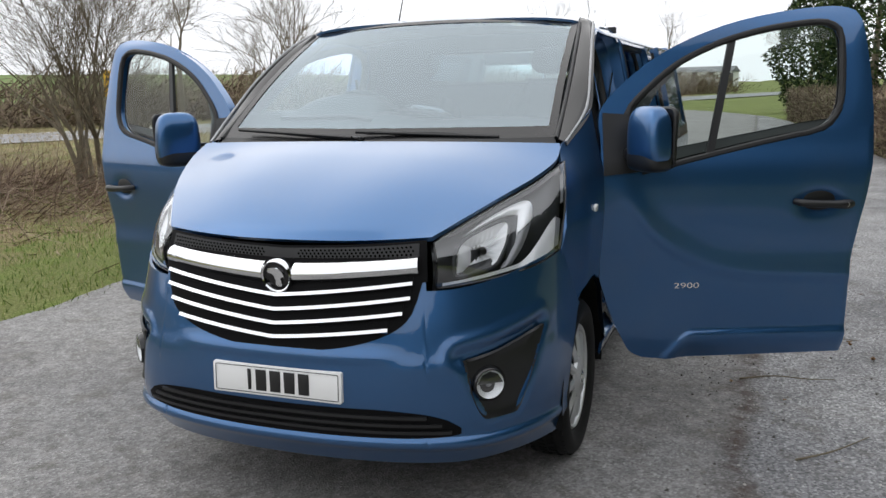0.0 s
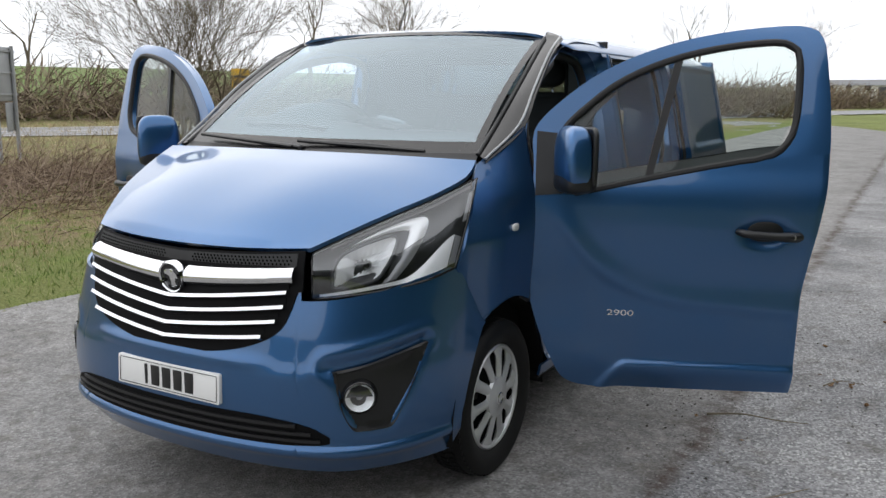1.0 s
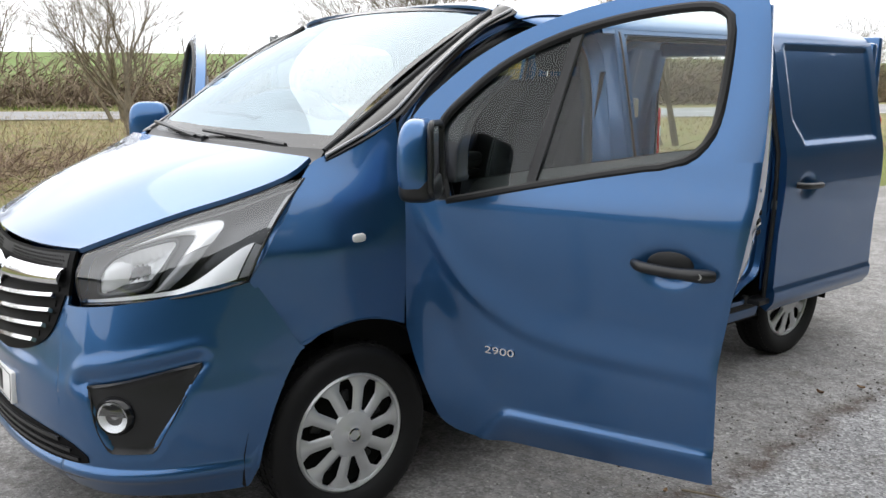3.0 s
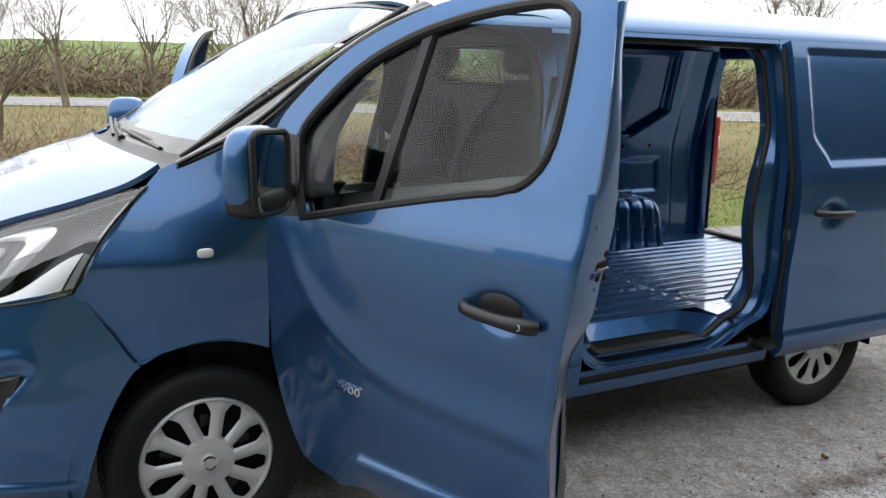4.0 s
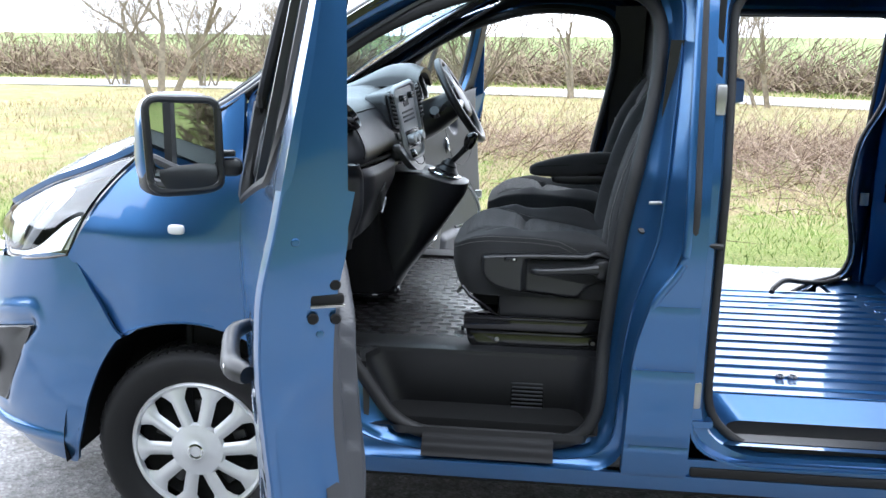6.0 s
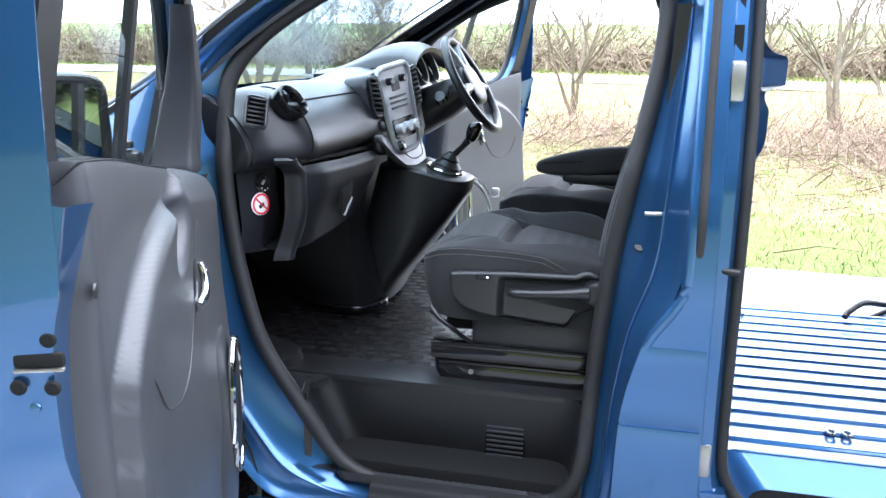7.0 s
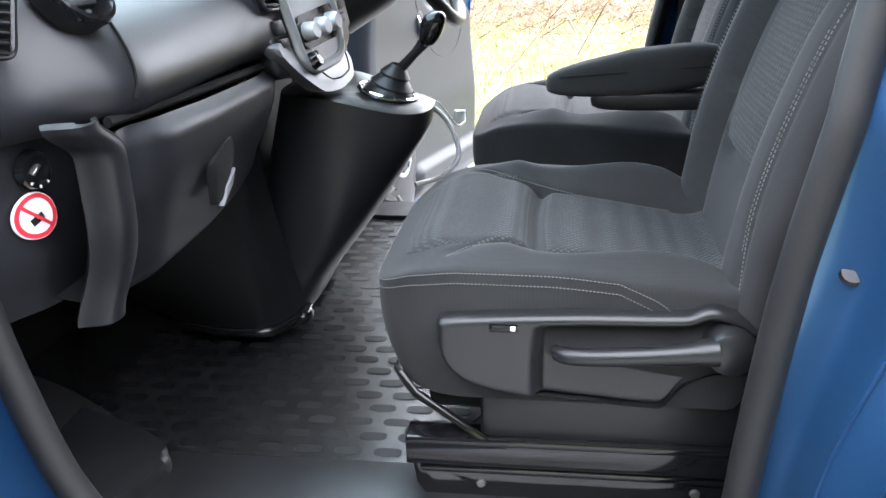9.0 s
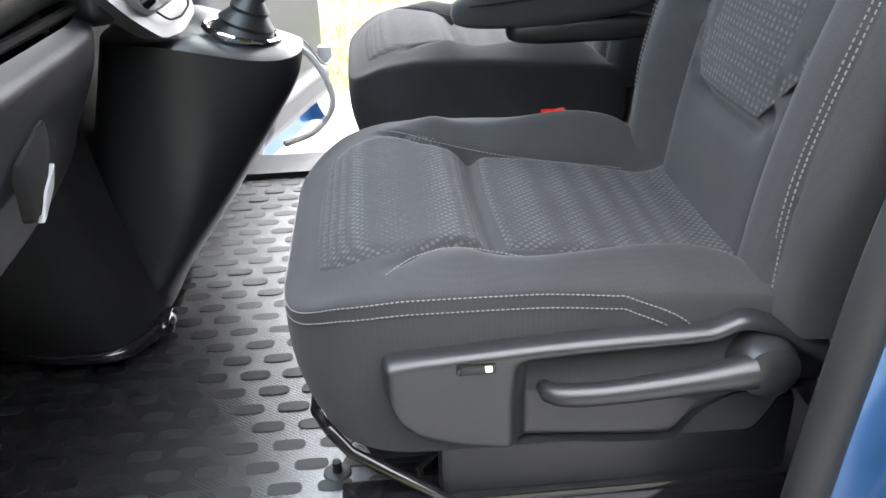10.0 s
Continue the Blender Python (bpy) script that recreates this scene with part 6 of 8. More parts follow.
    # latch and its screws on the closing edge
    for dz, dx in ((0.058, 0.0), (0.0, 0.0), (0.002, 0.037)):
        add("latch_screw", lathe([(0.0, 0.004), (0.0072, 0.004), (0.0095, 0.001), (0.0095, 0.0)], 14, Matrix.Translation((0.837 + dx, DY + D_REAR(1.18) + 0.001, 1.143 + dz)) @ Matrix.Rotation(radians(-90), 4, 'X')), UNDER, door)
    add("latch", box((0.850, DY + D_REAR(1.18) - 0.003, 1.176), (0.056, 0.012, 0.018), 0.005), UNDER, door)
    add("latch_lip", box((0.850, DY + D_REAR(1.18) + 0.000, 1.165), (0.056, 0.008, 0.005), 0.002), STEEL, door)
    for dz, dx in ((1.275, 0.058), (1.115, 0.020)):
        add("edge_rivet", lathe([(0.0, 0.003), (0.006, 0.002), (0.007, 0.0)], 10, Matrix.Translation((0.842 + dx, DY + D_REAR(dz) + 0.001, dz)) @ Matrix.Rotation(radians(-90), 4, 'X')), PAINT, door)
    return door


cab_door(1, 69.3)
cab_door(-1, 72.0)


# ---------------------------------------------------------------- sliding doors, slid back along the body
def sliding_door(sgn):
    y0, y1, out = 3.595, 4.715, 0.085

    def skin(u, v):
        y, z = lerp(y0, y1, u), lerp(0.338, 1.800, v)
        x = WIDTH(z) + out
        a = min(smooth(3.690, 3.715, y + 0.10 * smooth(1.40, 1.24, z) * -1), smooth(4.65, 4.62, y), smooth(1.235, 1.262, z - 0.0), smooth(1.765, 1.745, z))
        x -= 0.013 * a
        x += 0.012 * smooth(0.468, 0.452, z) - 0.03 * smooth(0.40, 0.33, z)
        x -= 0.016 * math.exp(-(((y - 3.83) / 0.07)**2 + ((z - 1.022) / 0.05)**2)**1.5)
        return Vector((x, y, z))

    def add(name, bm, mat, parent, label="", sharp=38):
        return part(name, flipped(bm) if sgn < 0 else bm, mat, parent, label, sharp)
    door = add("sliding_door", thick(grid(90, 110, skin), 0.055), PAINT, van, "open blue sliding door, slid back along the side", sharp=55)
    hx = WIDTH(1.02) + out
    bar = way3([(hx - 0.004, 3.715, 1.030), (hx + 0.032, 3.75, 1.026), (hx + 0.036, 3.84, 1.022), (hx + 0.030, 3.92, 1.020), (hx + 0.004, 3.955, 1.016)])
    add("handle", tube([bar(k / 12) for k in range(13)], 0.017, 10), BLACK, door, "black pull handle")
    add("front_seal", tube([(WIDTH(z) + out - 0.045, y0 - 0.004, z) for z in (0.38, 0.6, 0.9, 1.2, 1.5, 1.76)], 0.012, 8), SEAL, door)
    add("inner_panel", thick(grid(10, 20, lambda u, v: Vector((WIDTH(lerp(0.42, 1.72, v)) + out - 0.066, lerp(y0 + 0.05, y1 - 0.06, u), lerp(0.42, 1.72, v)))), 0.012), PAINT, door)
    add("roller_arm", joined(box((0.965, 3.565, 0.400), (0.10, 0.14, 0.030), 0.008), tube([(0.925, 3.50, 0.385), (0.925, 3.50, 0.43)], 0.018, 10)), BLACK, door, "black lower roller arm")
    add("catch", box((1.000, y0 - 0.004, 0.93), (0.03, 0.012, 0.05), 0.004), STEEL, door)


sliding_door(1)
sliding_door(-1)


# ---------------------------------------------------------------- load space
FLOOR_Z = 0.515


def ribbed(x, y):
    q = (x / 0.094) % 1.0
    g = min(smooth(0.0, 0.10, q), smooth(0.34, 0.24, q))
    ends = smooth(2.56, 2.60, y) * (1 - smooth(3.44, 3.46, y) * smooth(3.52, 3.50, y)) * smooth(4.86, 4.82, y)
    return 0.008 * g * ends


ys = sorted(set([2.50, 2.54, 2.56, 2.58, 2.60, 2.9, 3.2, 3.42, 3.44, 3.46, 3.48, 3.50, 3.52, 3.54, 3.9, 4.3, 4.7, 4.82, 4.84, 4.86, 4.93]))
nx = 370
bm = bmesh.new()
rows = [[bm.verts.new((lerp(-0.665, 0.665, i / nx), y, FLOOR_Z + ribbed(lerp(-0.665, 0.665, i / nx), y))) for i in range(nx + 1)] for y in ys]
for a, b in zip(rows, rows[1:]):
    for i in range(nx):
        bm.faces.new((a[i], a[i + 1], b[i + 1], b[i]))
cargo_floor = part("load_floor", bm, PAINT, van, "ribbed blue painted steel load floor")
for k in range(11):
    part("floor_spot", lathe([(0.0, 0.004), (0.009, 0.003), (0.012, 0.0)], 12, Matrix.Translation((-0.62 + 0.118 * k, 3.50, FLOOR_Z + 0.001))), PAINT, cargo_floor)
for x, y in ((0.50, 2.86), (0.50, 2.90), (0.52, 3.47), (0.52, 3.52), (-0.55, 2.72)):
    part("lashing_ring", tube([(x + 0.016 * math.cos(a), y + 0.012 * math.sin(a), FLOOR_Z + 0.012) for a in (0.6 * k for k in range(11))], 0.004, 6), STEEL, cargo_floor, "steel lashing ring")


def step_well(s):
    """Entry step beside the load floor, and the floor in front of and behind it."""
    lo = rounded([(2.66, 0.725), (3.19, 0.725), (3.27, 0.875), (2.60, 0.875)], 0.05, 5)
    hi = rounded([(2.56, 0.655), (3.28, 0.655), (3.42, 0.90), (2.53, 0.90)], 0.06, 5)
    lo, hi = resample(lo, 80), resample(hi, 80)
    lp = [[Vector((s * p.y, p.x, lerp(z, 0.4475, smooth(0.83, 0.88, p.y)))) for p in q] for q, z in ((hi, FLOOR_Z + 0.006), ([a.lerp(b, 0.12) for a, b in zip(hi, lo)], FLOOR_Z), ([a.lerp(b, 0.85) for a, b in zip(hi, lo)], 0.452), (lo, 0.446))]
    b = loft(lp)
    w = part("step_well", b, PAINT, van, "blue sunken entry step")
    part("step_tread", prism([(s * p.y, p.x) for p in lo], lambda a, bb, h: Vector((a, bb, 0.444 + h)), 0.006), BLACK, w, "black ribbed step tread")
    part("floor_edge", box((s * 0.78, 2.525, FLOOR_Z - 0.004), (0.26, 0.07, 0.02)), PAINT, w)
    part("floor_edge", box((s * 0.785, 3.50, FLOOR_Z - 0.004), (0.25, 0.20, 0.02)), PAINT, w)
    part("floor_edge", box((s * 0.765, 4.265, FLOOR_Z - 0.004), (0.20, 1.33, 0.02)), PAINT, w)


step_well(1)
step_well(-1)
part("underfloor", box((0, 2.9, 0.40), (1.66, 4.05, 0.10), 0.01), UNDER, van)
part("underfloor", box((0, 1.2, 0.36), (1.00, 2.2, 0.12), 0.02), UNDER, van)


def inner_wall(u, v):
    y, z = lerp(3.60, 4.93, u), lerp(FLOOR_Z, 1.80, v)
    x = WIDTH(z) - 0.115
    p = min(smooth(3.67, 3.72, y), smooth(4.52, 4.47, y), smooth(1.230, 1.275, z - 0.55 * max(0, y - 4.22)), smooth(1.80, 1.76, z))
    x += 0.055 * p
    x -= 0.010 * math.exp(-((y - 4.02) / 0.018)**2) * smooth(1.32, 1.36, z) * smooth(1.70, 1.66, z)
    q = min(smooth(3.74, 3.78, y), smooth(4.50, 4.46, y), smooth(0.84, 0.87, z), smooth(1.08, 1.05, z))
    x += 0.012 * q
    x += 0.03 * smooth(4.60, 4.66, y) * smooth(4.86, 4.80, y)
    return Vector((x, y, z))


walls = both("inner_wall", grid(100, 90, inner_wall), PAINT, "pressed blue inner side panel", sharp=60)
for s, w in ((1, walls[0]), (-1, walls[1])):
    for y, z in ((3.80, 1.155), (3.86, 1.155), (4.16, 1.165), (4.40, 1.165), (3.66, 1.0), (3.66, 1.30)):
        part("panel_hole", lathe([(0.0, 0.002), (0.011, 0.002), (0.013, 0.0)], 12, Matrix.Translation((s * (WIDTH(z) - 0.119), y, z)) @ Matrix.Rotation(radians(-90 * s), 4, 'Y')), UNDER, w)
    part("panel_slot", box((s * (WIDTH(0.98) - 0.118), 3.69, 0.985), (0.012, 0.075, 0.13), 0.005), UNDER, w)

    HUMP = pw((0.0, (3.645, FLOOR_Z)), (0.10, (3.70, 0.575)), (0.30, (3.80, 0.775)), (0.38, (3.85, 0.825)), (0.46, (3.94, 0.842)), (0.66, (4.22, 0.842)), (0.74, (4.29, 0.815)), (0.80, (4.325, 0.75)), (1.0, (4.35, FLOOR_Z)))

    def hump(u, v, s=s):
        y, z = HUMP(u)
        a = max(0.0, (v - 0.45) / 0.55) * math.pi / 2
        drop = 1 - math.cos(a)
        y = 4.005 + (y - 4.005) * (1 - 0.10 * drop)
        z = FLOOR_Z + (z - FLOOR_Z) * (1 - 0.30 * drop)
        rib = 0.009 * sum(math.exp(-((y - c) / 0.010)**2) for c in (3.93, 4.04, 4.15, 4.25)) * smooth(0.20, 0.40, v) * (z > 0.62)
        return Vector((s * (lerp(0.85, 0.665, min(1.0, v / 0.45)) - 0.080 * math.sin(a) + rib * math.sin(a)), y, z - rib * math.cos(a)))
    box_bm = grid(110, 26, hump)

    def hump_face(u, v):
        p = hump(u, 1.0)
        rib = 0.008 * sum(math.exp(-((p.y - c) / 0.010)**2) for c in (3.93, 4.04, 4.15, 4.25)) * smooth(0.45, 0.25, v) * (p.z > 0.60)
        return Vector((p.x - s * 0.022 * v + s * rib * (v > 0), 4.005 + (p.y - 4.005) * (1 + 0.10 * v), lerp(p.z, FLOOR_Z, v)))
    face_bm = grid(110, 10, hump_face)
    hb = part("wheel_box", joined(box_bm, face_bm), PAINT, van, "blue inner wheel box with pressed ribs", sharp=60)
    for c in (3.93, 4.04, 4.15, 4.25):
        part("rib_end", lathe([(0.0, 0.003), (0.007, 0.002), (0.009, 0.0)], 10, Matrix.Translation((s * 0.5755, c, 0.655)) @ Matrix.Rotation(radians(-90 * s), 4, 'Y')), PAINT, hb)
    for k in range(5):
        part("weld_spot", lathe([(0.0, 0.003), (0.008, 0.002), (0.010, 0.0)], 10, Matrix.Translation((s * 0.578, 3.82 + 0.09 * k, FLOOR_Z + 0.09)) @ Matrix.Rotation(radians(-90 * s), 4, 'Y')), PAINT, hb)
    part("hump_cap", box((s * 0.80, 4.05, 0.855), (0.10, 0.30, 0.05), 0.02), PAINT, hb)
    # rear corner post and light
    part("rear_post", box((s * 0.825, 4.895, 1.16), (0.08, 0.07, 1.30), 0.02), PAINT, van)
    part("rear_seal", tube([(s * 0.790, 4.935, z) for z in (0.56, 0.9, 1.3, 1.7)], 0.012, 8), SEAL, van)
    tl = part("tail_lamp", box((s * 0.850, 4.975, 1.12), (0.10, 0.09, 0.50), 0.03), REDPLASTIC, van, "tall red tail lamp")
    part("lamp_band", box((s * 0.850, 4.982, 1.18), (0.094, 0.09, 0.12), 0.025), PAPER, tl)
part("rear_header", box((0, 4.905, 1.80), (1.50, 0.09, 0.11), 0.03), PAINT, van)
part("rear_bumper", box((0, 5.00, 0.46), (1.72, 0.10, 0.17), 0.04, 3), BLACK, van, "black rear bumper")
for y in (2.75, 3.35, 3.95, 4.5):
    part("roof_bow", grid(24, 2, lambda u, v, y=y: Vector((lerp(-0.76, 0.76, u), y + 0.05 * v, 1.905 - 0.10 * abs(2 * u - 1)**3))), PAINT, van)


def rear_door(s, angle):
    H = Vector((0.86, 4.99, 0))
    M = Matrix.Translation(H) @ Matrix.Rotation(radians(angle), 4, 'Z') @ Matrix.Translation(-H)

    def add(name, bm, mat, parent, label=""):
        bm.transform(M)
        return part(name, flipped(bm) if s < 0 else bm, mat, parent, label)
    d = add("rear_door", box((0.43, 5.0, 1.18), (0.84, 0.06, 1.34), 0.02), PAINT, van, "blue rear door")
    add("strut", tube([(0.80, 4.95, 1.72), (0.60, 4.97, 1.70)], 0.008, 6), BLACK, d)


rear_door(1, 0)
rear_door(-1, -158)


# ---------------------------------------------------------------- bulkhead behind the seats, with its window
W0, W1, Z0, Z1 = -0.34, 0.575, 1.575, 1.765
blk = part("bulkhead", joined(box((0, 2.500, 1.04), (1.70, 0.03, 1.07)), box((0, 2.500, 1.82), (1.60, 0.03, 0.11)), box(((W0 - 0.83) / 2, 2.500, 1.67), (W0 + 0.83, 0.03, 0.19)), box(((W1 + 0.83) / 2, 2.500, 1.67), (0.83 - W1, 0.03, 0.19))), BLACK, van, "dark bulkhead with a wide window")
part("bulkhead_window", box(((W0 + W1) / 2, 2.50, (Z0 + Z1) / 2), (W1 - W0, 0.006, Z1 - Z0)), GLASS, blk, "clear bulkhead window").visible_shadow = False
part("window_gasket", tube([(a, 2.482, b) for a, b in rounded([(W0, Z0), (W1, Z0), (W1, Z1), (W0, Z1)], 0.03, 4)], 0.010, 6, closed=True), SEAL, blk)
SWAGE = pw((0.52, 2.525), (1.10, 2.53), (1.16, 2.585), (1.20, 2.592), (1.24, 2.600), (1.30, 2.620), (1.37, 2.622), (1.41, 2.608), (1.425, 2.612), (1.436, 2.655), (1.505, 2.655), (1.52, 2.615), (1.56, 2.59))
part("bulkhead_skin", thick(grid(20, 120, lambda u, v: (lambda x, z: Vector((x, lerp(2.524, SWAGE(z), smooth(0.62, 0.52, abs(x))), z)))(lerp(-0.84, 0.84, u), lerp(0.52, 1.56, v))), 0.004), PAINT, blk, "blue pressed steel bulkhead", sharp=60)

# ---- small parts on the near pillars
for s in (1, -1):
    sk = part("door_striker", blob((s * 0.858, 2.384, 1.168), (0.012, 0.024, 0.066), None, 18, 12, 3.0), STEEL, van, "steel door striker")
    part("striker_pin", tube([(s * 0.860, 2.380, 1.165), (s * 0.870, 2.352, 1.165), (s * 0.870, 2.336, 1.165)], 0.0055, 10), STEEL, sk)
    part("striker_bolt", lathe([(0.0, 0.004), (0.005, 0.004), (0.006, 0.0)], 10, Matrix.Translation((s * 0.864, 2.388, 1.188)) @ Matrix.Rotation(radians(90 * s), 4, 'Y')), STEEL, sk)
    part("pillar_plug", lathe([(0.0, 0.006), (0.012, 0.005), (0.014, 0.0)], 14, Matrix.Translation((s * 0.812, 2.330, 1.073)) @ Matrix.Rotation(radians(40 * s), 4, 'Y')), BLACK, van, "black rubber plug")
    for z in (1.46, 0.60):
        part("side_catch", box((s * 0.885, 2.506, z), (0.05, 0.030, 0.085), 0.008), STEEL, van, "pale metal door guide")
    part("side_buffer", tube([(s * 0.90, 2.495, 1.055), (s * 0.905, 2.545, 1.05)], [0.006, 0.010], 10), BLACK, van, "black rubber buffer")
    part("rear_catch", box((s * 0.845, 3.560, 0.935), (0.012, 0.04, 0.06), 0.004), STEEL, van, "steel door catch")
    part("hinge_stop", lathe([(0.0, 0.006), (0.010, 0.005), (0.012, 0.0)], 12, Matrix.Translation((s * 0.872, 1.200, 1.0)) @ Matrix.Rotation(radians(90 * s), 4, 'Y')), STEEL, van)

hang = way3([(-0.865, 3.545, 0.66), (-0.855, 3.520, 0.565), (-0.790, 3.410, 0.536), (-0.730, 3.290, 0.548), (-0.640, 3.180, 0.575), (-0.545, 3.105, 0.560), (-0.520, 3.090, 0.548)])
part("loose_seal", tube([hang(k / 24) for k in range(25)], 0.012, 8), SEAL, van, "loose black rubber seal lying on the load floor")

# ---------------------------------------------------------------- the cab
def fabric(name, dark, light, cell, strength):
    m, nt, b = node_mat(name)
    co = coords(nt)
    mp = nt.nodes.new("ShaderNodeMapping")
    mp.inputs["Rotation"].default_value = (0.0, 0.0, radians(45))
    nt.links.new(co, mp.inputs["Vector"])
    v = nt.nodes.new("ShaderNodeTexVoronoi")
    v.inputs["Scale"].default_value = cell
    v.inputs["Randomness"].default_value = 0.12
    nt.links.new(mp.outputs[0], v.inputs["Vector"])
    fine = noise_tex(nt, co, 900, 2)
    broad = noise_tex(nt, co, 7, 4)
    c = ramp(nt, v.outputs["Distance"], [(0.12, light), (0.5, dark)])
    t = mixed(nt, 1.0, c.outputs[0], ramp(nt, broad, [(0.3, (0.85, 0.85, 0.85)), (0.7, (1.15, 1.15, 1.15))]).outputs[0], 'MULTIPLY')
    nt.links.new(t, b.inputs["Base Color"])
    b.inputs["Roughness"].default_value = 0.92
    b.inputs["Specular IOR Level"].default_value = 0.2
    b.inputs["Sheen Weight"].default_value = 0.06
    h = mixed(nt, 0.45, v.outputs["Distance"], fine)
    bumped(nt, b, h, strength, 0.0012)
    return m


CLOTH = fabric("charcoal_seat_cloth", (0.0270, 0.0275, 0.0288), (0.0310, 0.0316, 0.0328), 260, 0.06)
INSERT = fabric("dimpled_seat_cloth", (0.0260, 0.0266, 0.0276), (0.068, 0.069, 0.071), 135, 0.5)
COVER = surface("satin_black_plastic", (0.0160, 0.0165, 0.0178), 0.34, bump=0.25, fine=900, bumpd=0.0004)
STITCH = surface("grey_thread", (0.125, 0.125, 0.122), 0.8)


def rubber_mat():
    m, nt, b = node_mat("woven_rubber_mat")
    co = coords(nt)
    mp = nt.nodes.new("ShaderNodeMapping")
    mp.inputs["Rotation"].default_value = (0, 0, radians(38))
    nt.links.new(co, mp.inputs["Vector"])
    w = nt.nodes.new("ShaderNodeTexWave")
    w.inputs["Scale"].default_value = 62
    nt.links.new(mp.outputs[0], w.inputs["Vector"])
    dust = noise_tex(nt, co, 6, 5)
    # light ridges, near-black grooves: the ribs' sheen and shade put into the colour
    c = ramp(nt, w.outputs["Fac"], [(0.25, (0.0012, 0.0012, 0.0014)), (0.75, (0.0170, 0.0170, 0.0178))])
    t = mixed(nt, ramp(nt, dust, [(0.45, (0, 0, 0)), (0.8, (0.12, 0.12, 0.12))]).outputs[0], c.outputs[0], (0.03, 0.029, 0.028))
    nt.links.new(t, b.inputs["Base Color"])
    b.inputs["Roughness"].default_value = 0.27
    b.inputs["Specular IOR Level"].default_value = 1.0
    bumped(nt, b, w.outputs["Fac"], 0.35, 0.001)
    return m


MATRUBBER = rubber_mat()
CAB_Z = 0.627

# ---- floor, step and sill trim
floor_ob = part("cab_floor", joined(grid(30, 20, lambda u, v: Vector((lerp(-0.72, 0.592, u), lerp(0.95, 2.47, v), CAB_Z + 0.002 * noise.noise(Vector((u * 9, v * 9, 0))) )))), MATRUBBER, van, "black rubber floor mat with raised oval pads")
pad_bm = bmesh.new()
rnd = random.Random(4)
for i in range(30):
    for j in range(16):
        x, y = 0.5545 - 0.0446 * i, 1.163 + 0.0678 * (j + 0.5 * ((i + 1) % 2))
        if x < -0.66 or y > 2.25:
            continue
        ov = [(0.0250 * math.copysign(abs(math.cos(t))**0.75, math.cos(t)), 0.0122 * math.copysign(abs(math.sin(t))**0.5, math.sin(t))) for t in (2 * math.pi * k / 12 for k in range(12))]
        lo = [pad_bm.verts.new((x + b, y + a, CAB_Z - 0.001)) for a, b in ov]
        hi = [pad_bm.verts.new((x + b * 0.93, y + a * 0.95, CAB_Z + 0.0011)) for a, b in ov]
        pad_bm.faces.new(hi)
        for k in range(12):
            pad_bm.faces.new((lo[k], lo[(k + 1) % 12], hi[(k + 1) % 12], hi[k]))
pads = tagged(part("raised_pad", pad_bm, surface("worn_pad_rubber", (0.0060, 0.0062, 0.0066), 0.46, vary=0.2, spec=0.42), floor_ob), kind="stuff")
for poly in pads.data.polygons:
    poly.use_smooth = False
part("mat_stud", joined(lathe([(0.0, 0.022), (0.006, 0.020), (0.007, 0.004), (0.018, 0.003), (0.02, 0.0)], 14, Matrix.Translation((0.487, 1.776, CAB_Z)))), BLACK, floor_ob)


